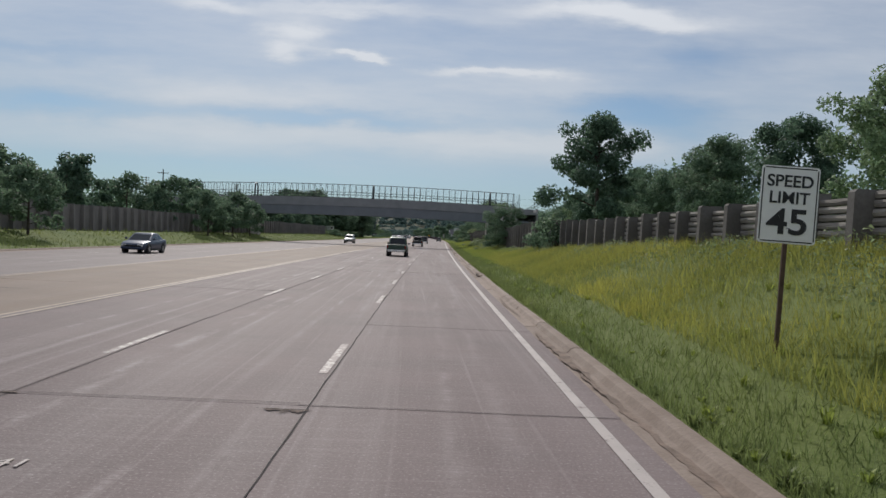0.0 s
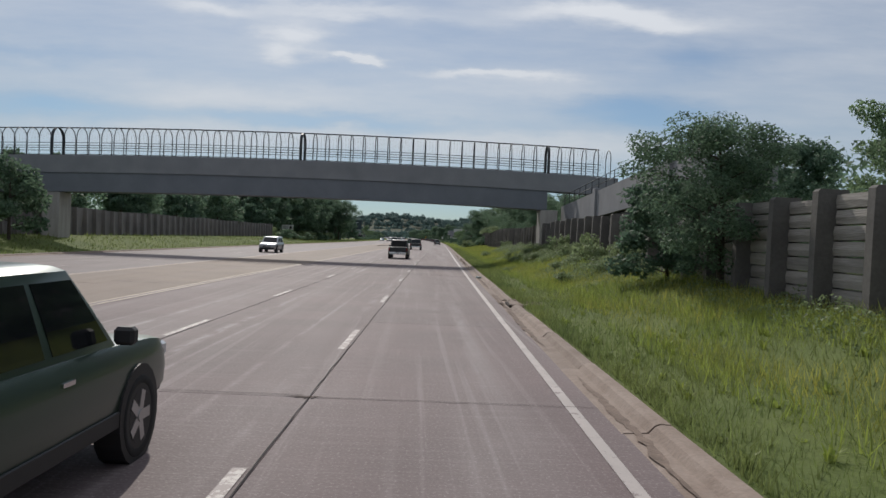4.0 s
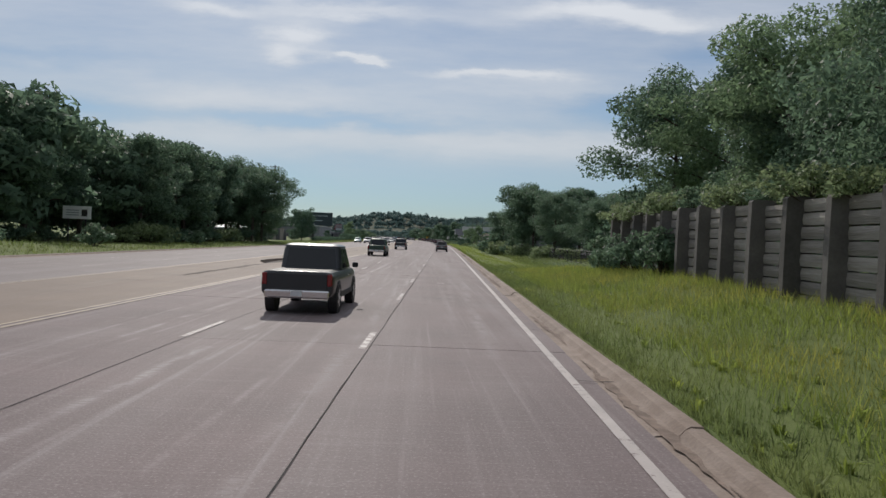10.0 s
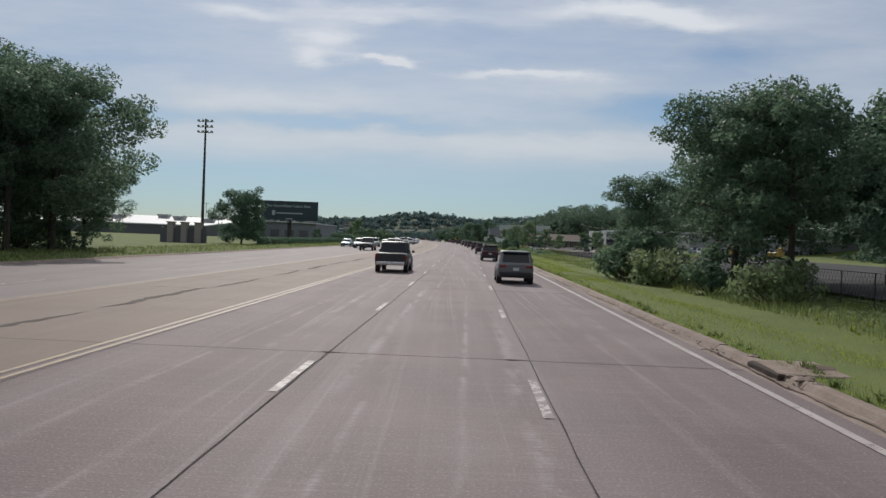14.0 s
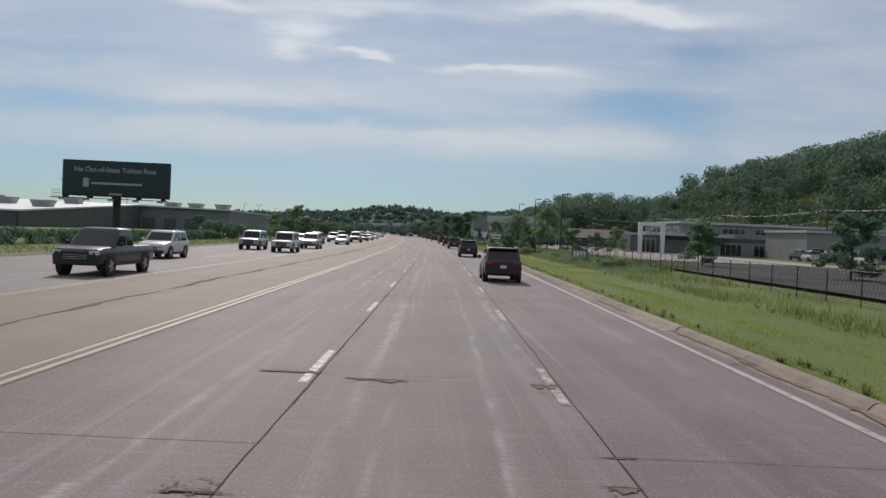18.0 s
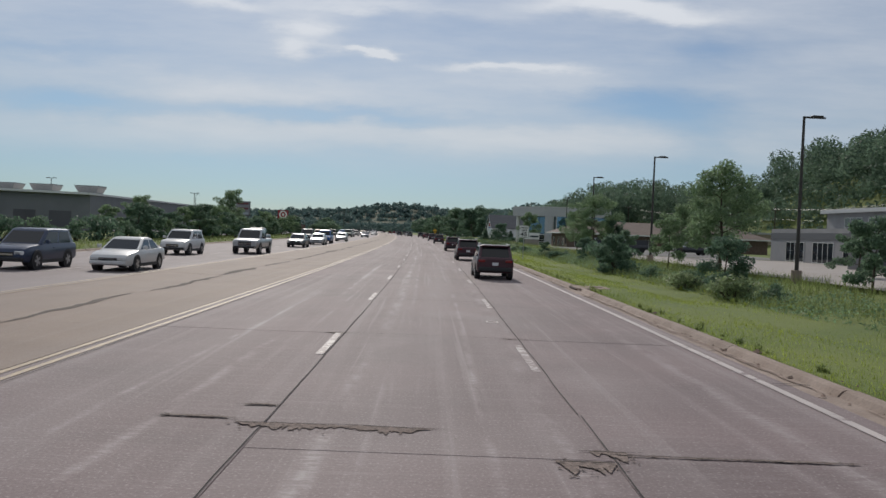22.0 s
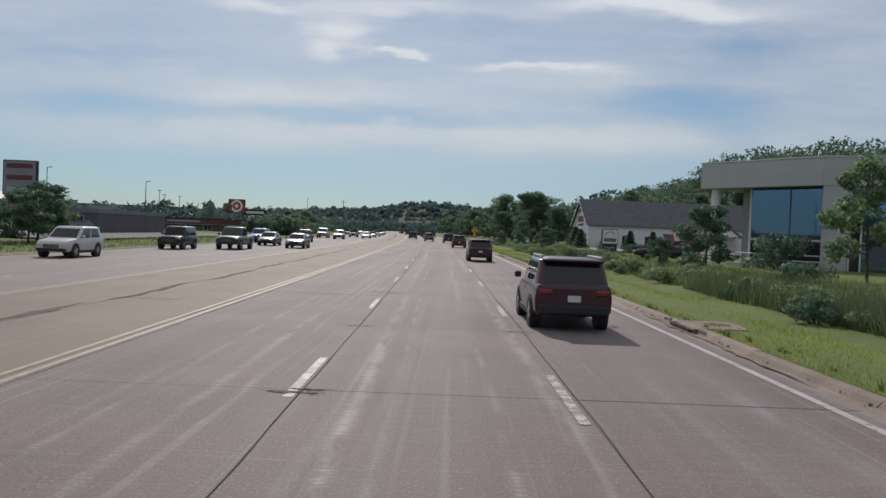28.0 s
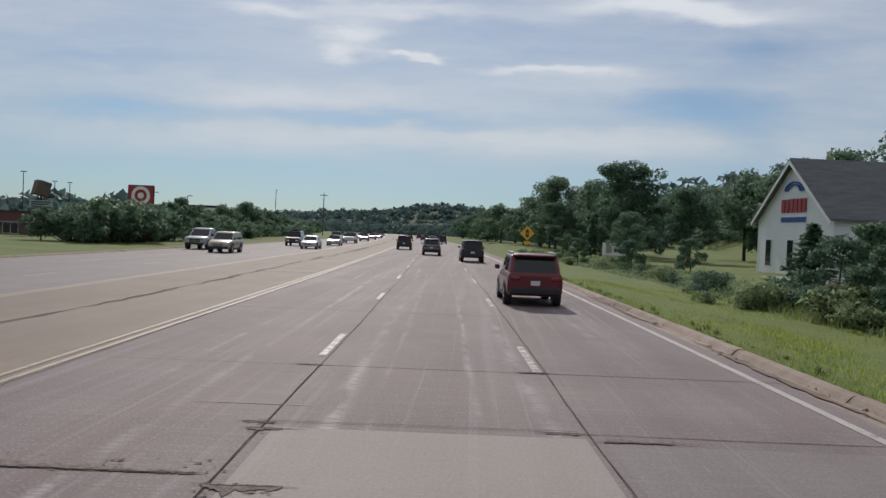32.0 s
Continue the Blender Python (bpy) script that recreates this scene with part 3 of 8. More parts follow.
def rodded(*a, **k):
    bm = bmesh.new()
    rod(bm, *a, **k)
    return bm


def loft(bm, rings, close=True, caps=True):
    """Faces between rings of equally many points."""
    vs = [[bm.verts.new(p) for p in ring] for ring in rings]
    n = len(vs[0])
    for a, b in zip(vs, vs[1:]):
        for i in range(n if close else n - 1):
            j = (i + 1) % n
            bm.faces.new((a[i], a[j], b[j], b[i]))
    if caps and close:
        bm.faces.new(vs[0][::-1])
        bm.faces.new(vs[-1])
    bmesh.ops.recalc_face_normals(bm, faces=bm.faces)
    return vs


def lettering(text, size, material, parent, x, y, z, name="lettering", rx=90, rz=0, bold=0.0, squash=1.0):
    cu = bpy.data.curves.new(name, "FONT")
    cu.body, cu.size, cu.align_x, cu.align_y, cu.extrude, cu.offset = text, size, "CENTER", "CENTER", 0.004, bold
    tmp = bpy.data.objects.new(name, cu)
    scene.collection.objects.link(tmp)
    me = bpy.data.meshes.new_from_object(tmp.evaluated_get(bpy.context.evaluated_depsgraph_get()))
    bpy.data.objects.remove(tmp)
    me.transform(pose(x, y, z, rx, 0, rz) @ Matrix.Diagonal((squash, 1, 1, 1)))
    me.materials.clear()
    me.materials.append(M[material])
    ob = new(name, me)
    ob.parent = parent
    return ob

# ---- ground ----
def build_ground():
    lats = sorted(set([-4200, -2500, -1500, -900, -500, -300, -200, -140, -100, -80, -60, -48, -40, -36, -33, -31, -29, -27.6, -26.8, -26.66, -26.6, -20, -10, 0, 3.1,
                       3.17, 3.4, 3.7, 4.1, 4.8, 5.6, 6.5, 7.5, 8.6, 9.5, 10.5, 12, 14, 16, 19, 23, 30, 40, 55, 75, 95, 120, 150, 190, 240, 320, 450, 700, 1100, 1800, 3000, 4200]))
    ss = list(np.arange(-60, 1000, 4.0)) + [1020, 1060, 1120, 1200, 1300, 1395]
    h0, h1 = turn(-60), turn(1395)
    lat = np.array(lats)
    rows = []
    for s in [-60 - d for d in (3500, 1500, 600, 200, 60)] + ss:
        pts = spots(np.full(len(lat), max(s, -60)), lat, ground_z(np.full(len(lat), s), lat))
        if s < -60:
            pts[:, 1] += s + 60
        rows.append(pts)
    for d in (300, 900, 2000, 3600):
        pts = rows[len(ss) + 4].copy()
        pts[:, 1] += d
        pts[:, 0] -= d * math.tan(h1)
        rows.append(pts)
    n = len(lat)
    verts = np.concatenate(rows)
    bump = np.array([noise.noise(Vector((v[0] * 0.35, v[1] * 0.35, 0))) for v in verts])
    free = np.tile(((lat > 3.7) & (lat < 300)) | ((lat < -28) & (lat > -300)), len(rows))
    verts[:, 2] += bump * 0.10 * free
    faces = [(r * n + i, r * n + i + 1, (r + 1) * n + i + 1, (r + 1) * n + i) for r in range(len(rows) - 1) for i in range(n - 1)]
    g = raw("ground", verts, faces, "grass_ground", shade=True)
    tagged(g, "uneven grassy ground beside the road out to the horizon", "ground", kind="structure")


build_ground()


# ---- carriageways ----
road = thing("road", Matrix.Identity(4), "worn pinkish concrete road with three lanes each way", "road", kind="structure")


def ribbon(name, s0, s1, l0, l1, z, material, parent, step=10.0, thick=0.0):
    n = max(2, int((s1 - s0) / step) + 1)
    s = np.linspace(s0, s1, n)
    a, b = spots(s, np.full(n, l0), np.full(n, z)), spots(s, np.full(n, l1), np.full(n, z))
    verts = np.concatenate([a, b])
    faces = [(i, n + i, n + i + 1, i + 1) for i in range(n - 1)]
    if thick:
        lo = verts.copy()
        lo[:, 2] -= thick
        k = 2 * n
        verts = np.concatenate([verts, lo])
        faces += [(i, i + 1, k + i + 1, k + i) for i in range(n - 1)] + [(n + i + 1, n + i, k + n + i, k + n + i + 1) for i in range(n - 1)]
        faces += [(n, 0, k, k + n), (n - 1, 2 * n - 1, k + 2 * n - 1, k + n - 1)]
    return raw(name, verts, faces, material, parent)


HOLE0, HOLE1 = 250.0, 273.0
ribbon("road_bed", -60, 1395, LEFT - 0.3, -14.6, -0.03, "joint", road, step=12, thick=0.3)
ribbon("road_bed", -60, 1395, -11.2, CURB - 0.02, -0.03, "joint", road, step=12, thick=0.3)
ribbon("road_bed", -60, HOLE0, -14.6, -11.2, -0.03, "joint", road, step=12, thick=0.3)
ribbon("road_bed", HOLE1, 1395, -14.6, -11.2, -0.03, "joint", road, step=12, thick=0.3)
ribbon("hole_floor", HOLE0, HOLE1, -14.7, -11.1, -0.30, "pit", road, step=3)


def slab_mesh(s0, s1, l0, l1, z=0.0, gap=0.002, ch=0.005, lift=0.0):
    rings = []
    for inset, dz in ((0, -0.035), (0, -ch), (ch, 0)):
        g = gap + inset
        c = [(s0 + g, l0 + g), (s0 + g, l1 - g), (s1 - g, l1 - g), (s1 - g, l0 + g)]
        rings.append([at(a, b, z + dz + lift) for a, b in c])
    verts = [p for r in rings for p in r]
    faces = [(8, 9, 10, 11)]
    for k in (0, 4):
        for i in range(4):
            j = (i + 1) % 4
            faces.append((k + i, k + j, k + 4 + j, k + 4 + i))
    return verts, faces


# crosswise joints: those that can be told apart, and even ones between
known = [-11.0, 9.9, 28.0, 46.6, 66, 86, 105.3, 122.4, 142, 162, 181.7, 201, 221, 240.5, 259.6, 279, 298, 318, 338, 357, 376, 395.3, 413, 431, 449, 467,
         485, 503.7, 521, 538, 555, 573, 590.4, 597.6, 614.5, 631.8, 650.5, 655.8, 667.5, 670.9, 674.9, 693, 711]
joints = []
for a, b in zip(known, known[1:]):
    n = 2 if b - a > 12 else 1
    joints += [a + (b - a) * k / n for k in range(n)]
joints.append(known[-1])
rs = random.Random(4)
LANES = ((DASH2 + 0.12, DASH1 + 0.13), (DASH1 + 0.13, GUTTER - 0.1), (YEL - 0.35, DASH2 + 0.12))
for l0, l1 in LANES:
    for a, b in zip(joints, joints[1:]):
        ob = raw("slab", *slab_mesh(a, b, l0, l1, lift=rs.uniform(-0.003, 0.003)), "slab", road)
        plan_uv = ob.data.uv_layers.new(name="plan")
        corner = ((l0, a), (l1, a), (l1, b), (l0, b))
        for loop in ob.data.loops:
            plan_uv.data[loop.index].uv = corner[loop.vertex_index % 4]
far_v, far_f = [], []


def add_far(s0, s1, l0, l1):
    v, f = slab_mesh(s0, s1, l0, l1, lift=rs.uniform(-0.003, 0.003))
    k = len(far_v)
    far_v.extend(v)
    far_f.extend([tuple(i + k for i in q) for q in f])


behind = list(np.arange(-60, -11, 9.8)) + [-11.0]
ahead = list(np.arange(711, 1390, 11.0))
for l0, l1 in LANES:
    for chain in (behind, ahead):
        for a, b in zip(chain, chain[1:]):
            add_far(a, b, l0, l1)
tagged(raw("slab_rest", far_v, far_f, "slab", road), kind="stuff")
far_v, far_f = [], []
every = behind[:-1] + joints[::2] + ahead[1:]
for l0, l1 in ((YEL_B + 0.0, -12.4), (-12.4, YEL - 0.35)):
    for a, b in zip(every, every[1:]):
        for c, d in ((a, min(b, HOLE0)), (max(a, HOLE1), b)):
            if d - c > 0.3:
                add_far(c, d, l0, l1)
tagged(raw("median_slab", far_v, far_f, "median", road), kind="stuff")
far_v, far_f = [], []
for l0, l1 in ((LEFT, -22.7), (-22.7, -19.1), (-19.1, YEL_B)):
    for a, b in zip(every, every[1:]):
        add_far(a, b, l0, l1)
tagged(raw("oncoming_lane_slab", far_v, far_f, "slab_far", road), kind="stuff")

# ---- painted lines ----
ribbon("edge_line", -60, 1390, EDGE - 0.08, EDGE + 0.07, 0.007, "white2", road, step=6)
for lat, w in ((YEL, 0.055), (YEL - 0.26, 0.055), (YEL_B, 0.055), (YEL_B - 0.26, 0.055)):
    ribbon("yellow_line", -60, 292, lat - w, lat + w, 0.007, "yellow_faded", road, step=6)
    ribbon("yellow_line", 292.3, 640, lat - w, lat + w, 0.007, "yellow", road, step=6)
    ribbon("yellow_line", 640.2, 1390, lat - w, lat + w, 0.007, "yellow_pale", road, step=6)
DASHES = [-47, -35, -23, -11, 1.3, 13.8, 26.6, 36.4, 46.2, 58.9, 70, 81.1, 92.2, 103.3, 116.3, 127.5, 140.9, 151.7, 163.8, 175, 186.2, 199.1, 211.7, 224.3, 235.2, 247.2, 259.2,
          271.2, 283.7, 294.6, 307.2, 320, 332.5, 345.3, 358.1, 369.5, 380, 390.5, 400.7, 412.5, 421.3, 432.8, 443, 453.2, 464.6, 475.6, 486.7, 498.2, 509.8, 521, 532.4, 543.9,
          555.5, 567, 578.5, 590.6, 602.4, 614.2, 625.6, 638.5, 650.8, 662.8, 676.5] + [688.5 + 12.2 * k for k in range(16)]
for s in DASHES:
    for lat in (DASH1, DASH2):
        ln = 1.55 + rs.uniform(-0.2, 0.1)
        c = s + (0.9 if lat < -3 else 0)
        ribbon("lane_dash", c - ln, c + ln, lat - 0.07, lat + 0.07, 0.007 + rs.uniform(0, 0.001), "white", road, step=3.2)
dv, df = [], []
for s in np.arange(-20, 800, 12.3):
    for lat in (-19.1, -22.7):
        k = len(dv)
        dv += [at(s - 1.5, lat - 0.07, 0.007), at(s - 1.5, lat + 0.07, 0.007), at(s + 1.5, lat + 0.07, 0.007), at(s + 1.5, lat - 0.07, 0.007)]
        df.append((k, k + 1, k + 2, k + 3))
tagged(raw("far_lane_dashes", dv, df, "white", road), kind="stuff")


# ---- cracks, spalls and tar ----
def jagged(name, s0, s1, lat, width, material, z=0.008, step=0.35, seed=1, along=True, taper=True, wander=0.05):
    r = random.Random(seed)
    n = max(4, int(abs(s1 - s0) / step))
    left, right, off = [], [], 0.0
    for i in range(n + 1):
        f = i / n
        off += r.uniform(-wander, wander)
        off *= 0.9
        w = width * (0.35 + 0.65 * r.random()) * ((min(f, 1 - f) * 4 if min(f, 1 - f) < 0.25 else 1) if taper else 1) + 0.004
        c = s0 + (s1 - s0) * f
        p, q = (at(c, lat + off - w, z), at(c, lat + off + w, z)) if along else (at(lat + off - w, c, z), at(lat + off + w, c, z))
        left.append(p)
        right.append(q)
    verts = left + right
    k = n + 1
    faces = [(i, k + i, k + i + 1, i + 1) if along else (i, i + 1, k + i + 1, k + i) for i in range(n)]
    return raw(name, verts, faces, material, road)


# lengthwise joints between lanes, opened and tarred
for lat, seed in ((DASH1 + 0.13, 11), (DASH2 + 0.12, 12), (YEL + 0.13, 13)):
    for k, s in enumerate(np.arange(-20, 712, 48)):
        jagged("joint_crack", s, s + 48, lat, 0.0045, "joint", 0.0095, 0.5, seed * 100 + k, taper=False, wander=0.012)


def spall(l0, l1, s, w, seed):
    """A broken joint: crumbled hollow with one ragged side, edged by an open crack."""
    r = random.Random(seed)
    n = max(9, int((l1 - l0) / 0.035))
    side = r.choice((-1, 1))
    near, far = [], []
    swell = [r.uniform(0.15, 1.0) for _ in range(6)]
    for i in range(n + 1):
        f = i / n
        d = w * float(np.interp(f * 5, range(6), swell)) * r.uniform(0.3, 1.15) * min(1, 6 * f, 6 * (1 - f)) + 0.004
        lat = l0 + (l1 - l0) * f
        near.append(at(s - side * 0.05 * r.random(), lat, 0.0125))
        far.append(at(s + side * d * 1.5, lat + r.uniform(-0.02, 0.02), 0.0125))
    k = n + 1
    raw("spall", near + far, [(i, i + 1, k + i + 1, k + i) if side > 0 else (k + i, k + i + 1, i + 1, i) for i in range(n)], "spalled", road)
    m = min(46, int(10 + (l1 - l0) * w * 120))
    verts, faces = [], []
    for k in range(m):
        c, d = l0 + (l1 - l0) * r.uniform(-0.05, 1.1), s + side * w * r.uniform(-0.3, 1.7)
        e = r.uniform(0.010, 0.036)
        q = len(verts)
        verts += [at(d + e * r.uniform(-1, 1), c + e * r.uniform(-1.6, -0.3), 0.0135), at(d + e * r.uniform(0.3, 1), c + e * r.uniform(-0.5, 1), 0.0135), at(d - e * r.uniform(0.3, 1), c + e * r.uniform(0.2, 1.6), 0.0145)]
        faces.append((q, q + 1, q + 2))
    tagged(raw("chips", verts, faces, "chip", road), kind="stuff")
    jagged("crack", l0 - 0.1, l1 + r.uniform(0, 0.3), s - side * 0.01, 0.003 + min(0.004, w * 0.04), "crack", 0.0145, 0.07, seed + 1, along=False, wander=0.012)


for k, s in enumerate(known):
    for lat in (DASH1, DASH2):
        if rs.random() < 0.8:
            a = lat + rs.uniform(-0.45, 0.05)
            spall(a, a + rs.uniform(0.2, 0.6), s, rs.uniform(0.03, 0.09), 300 + k)
    jagged("joint_crack", DASH1, GUTTER - 0.1, s, 0.005, "joint", 0.010, 0.2, 500 + k, along=False, taper=False, wander=0.014)
    if k % 2:
        jagged("joint_crack", DASH2, DASH1, s + 0.1, 0.005, "joint", 0.010, 0.2, 540 + k, along=False, taper=False, wander=0.014)
for k, (s, l0, l1, w) in enumerate(((9.6, -1.9, -1.35, 0.12), (156.6, -1.75, -0.75, 0.15), (156.0, -2.1, -1.5, 0.1), (46.6, -1.5, 0.4, 0.05), (668.6, -5.2, -4.5, 0.2), (668.9, -7.9, -5.3, 0.24), (380.1, -6.05, -5.1, 0.20), (379.8, -4.7, -3.75, 0.16), (379.9, -1.85, -1.45, 0.42), (374.4, -5.6, -5.15, 0.26), (375.0, -1.7, -1.4, 0.2), (670.6, -5.3, -4.9, 0.12),
                                    (670.6, -1.3, -0.5, 0.08), (667.7, -2.0, -1.45, 0.16), (667.6, -4.7, -4.2, 0.18), (667.5, -3.0, -2.6, 0.08), (459.0, -5.5, -3.2, 0.26), (459.2, -6.4, -5.6, 0.06), (459.9, -5.6, -5.2, 0.1), (457.9, -2.0, -1.4, 0.35), (458.3, -1.6, -1.2, 0.28),
                                    (458.2, -1.3, 1.2, 0.03), (273.2, -1.5, -0.7, 0.05), (503.6, -1.5, -0.3, 0.08),
                                    (590.2, -5.6, -4.9, 0.1), (657.0, -5.3, -4.9, 0.12), (607.4, -5.8, -4.4, 0.12), (621.6, -5.5, -5.1, 0.1), (631.8, -5.5, -4.6, 0.09), (122.4, -2.2, -1.4, 0.07), (122.5, -1.0, 1.5, 0.02), (181.7, -1.6, 2.0, 0.015))):
    spall(l0, l1, s, w, 700 + 2 * k)
# rough tar patch along the median joint
k = 0
for s in np.arange(232, 1000, 9.0):
    L = rs.uniform(7.5, 9.5)
    wide = 0.13 + 0.6 * max(0, noise.noise(Vector((s * 0.05, 3.1, 0)))) + (0.12 if rs.random() < 0.3 else 0)
    jagged("tar_patch", s, s + L, -12.4 + rs.uniform(-0.1, 0.1), wide, "patch", 0.009, 0.4, 900 + k, wander=0.09)
    k += 1
for s in np.arange(-10, 900, 17.0):
    a = rs.uniform(-15, -12)
    jagged("median_crack", a, a + rs.uniform(1, 2.8), s + rs.uniform(-4, 4), 0.03, "crack", 0.009, 0.3, 1200 + k, along=False)
    k += 1


def broken_slab(edge, outer):
    """A median slab whose inner edge has broken away along a ragged line beside the open hole."""
    r = random.Random(5)
    s = np.linspace(HOLE0, HOLE1, 47)
    e = np.interp(s, [a for a, b in edge], [b for a, b in edge]) + np.array([r.uniform(-0.05, 0.05) for _ in s])
    k = len(s)
    rows = [spots(s, e, np.full(k, 0.0)), spots(s, np.full(k, outer), np.full(k, 0.0)), spots(s, e + (0.04 if outer < edge[0][1] else -0.04), np.full(k, -0.2))]
    faces = []
    for i in range(k - 1):
        quads = [(i, i + 1, k + i + 1, k + i), (i, 2 * k + i, 2 * k + i + 1, i + 1)]
        faces += quads if outer < edge[0][1] else [q[::-1] for q in quads]
    raw("broken_slab", np.concatenate(rows), faces, "median", road)


broken_slab(((250, -12.42), (252.5, -13.3), (256, -14.05), (260, -14.0), (266, -12.95), (271, -12.02), (273, -12.42)), YEL_B)
broken_slab(((250, -12.36), (253, -12.1), (257, -12.0), (264, -11.85), (271, -11.9), (273, -12.36)), YEL - 0.35)
# short pale scrapes across the lanes
for i in range(16):
    s = rs.uniform(0, 690)
    lat = rs.uniform(-8, 1.2)
    jagged("cross_scrape", lat, lat + rs.uniform(0.5, 2.4), s, 0.012, "scuff", 0.0064 + i * 0.00001, 0.3, 1600 + i, along=False, wander=0.008)
# survey marks sprayed on the slabs
for s, lat, txt in ((7.05, -3.75, "5-41"), (45.2, -3.5, "5-44"), (44.7, 0.5, "6-41")):
    holder = new("survey_mark", None)
    holder.matrix_basis = stand(s, lat, 0.009)
    holder.parent = road
    lettering(txt, 0.34, "white2", holder, 0, 0, 0, "painted_number", rx=0)
for s, lat in ((156.5, -0.05), (156.9, -3.8), (234.5, -3.9), (233.8, -0.1), (121.2, -1.9), (470.2, -1.75)):
    for dx, dy, w, d in ((0, 0.16, 0.14, 0.03), (0, -0.16, 0.14, 0.03), (0.13, 0, 0.025, 0.16), (-0.13, 0, 0.025, 0.16)):
        ribbon("survey_square", s + dy - d, s + dy + d, lat + dx - w, lat + dx + w, 0.0095 if w > d else 0.0105, "white2", road, step=1)
# repaired pale slab near the end
ribbon("repair_patch", 667.7, 670.7, DASH2 + 0.25, DASH1 + 0.05, 0.0045, "repair", road, step=1)
ribbon("repair_patch", 667.9, 670.5, DASH1 + 0.25, EDGE - 0.1, 0.0045, "slab_far", road, step=1)


# ---- kerbs ----
def curb_run(name, side, base, s_list, label):
    run = thing(name, Matrix.Identity(4), label, "kerb", kind="structure")
    prof = [(-0.12, -0.06), (0.0, 0.0), (0.28, 0.015), (0.36, 0.10), (0.42, 0.125), (0.56, 0.12), (0.62, -0.2)]
    for a, b in zip(s_list, s_list[1:]):
        dz, dl, tw = rs.uniform(-0.012, 0.012), rs.uniform(-0.02, 0.02), rs.uniform(-0.01, 0.01)
        rings = []
        for s, sg in ((a + 0.012, 1), ((a + b) / 2, 0), (b - 0.012, -1)):
            rings.append([at(s, base + side * (x + dl) + tw * sg, z + dz) for x, z in prof])
        bm = bmesh.new()
        loft(bm, rings, close=True, caps=True)
        part("kerb_stone", bm, "curb", run)
    return run


near_s = [-60, -30] + list(np.arange(-12, 700, 4.6)) + [740, 800, 860, 920, 1000, 1100, 1390]
curb_run("curb_right", 1, GUTTER - 0.1, near_s, "crumbling rolled concrete kerb and gutter beside the grass")
far_s = list(np.arange(-60, 900, 12.0)) + [960, 1040, 1120, 1200, 1390]
curb_run("curb_left", -1, LEFT + 0.1, far_s, "low concrete kerb on the far side of the road")

# dirt and grit washed into the gutter
for k, s in enumerate(np.arange(-8, 700, 10.0)):
    if rs.random() < 0.8:
        jagged("gutter_dirt", s, s + rs.uniform(6, 13), 2.70 + rs.uniform(-0.05, 0.05), rs.uniform(0.05, 0.13), "soil", 0.022, 0.2, 2000 + k, wander=0.03)
    if rs.random() < 0.45:
        jagged("gutter_crack", 2.2, 2.95, s + rs.uniform(0, 6), 0.03, "crack", 0.026, 0.12, 2200 + k, along=False)


# ---- footbridge ----
def deck_z(l):
    return 8.42 - 0.0007 * (l + 9) ** 2


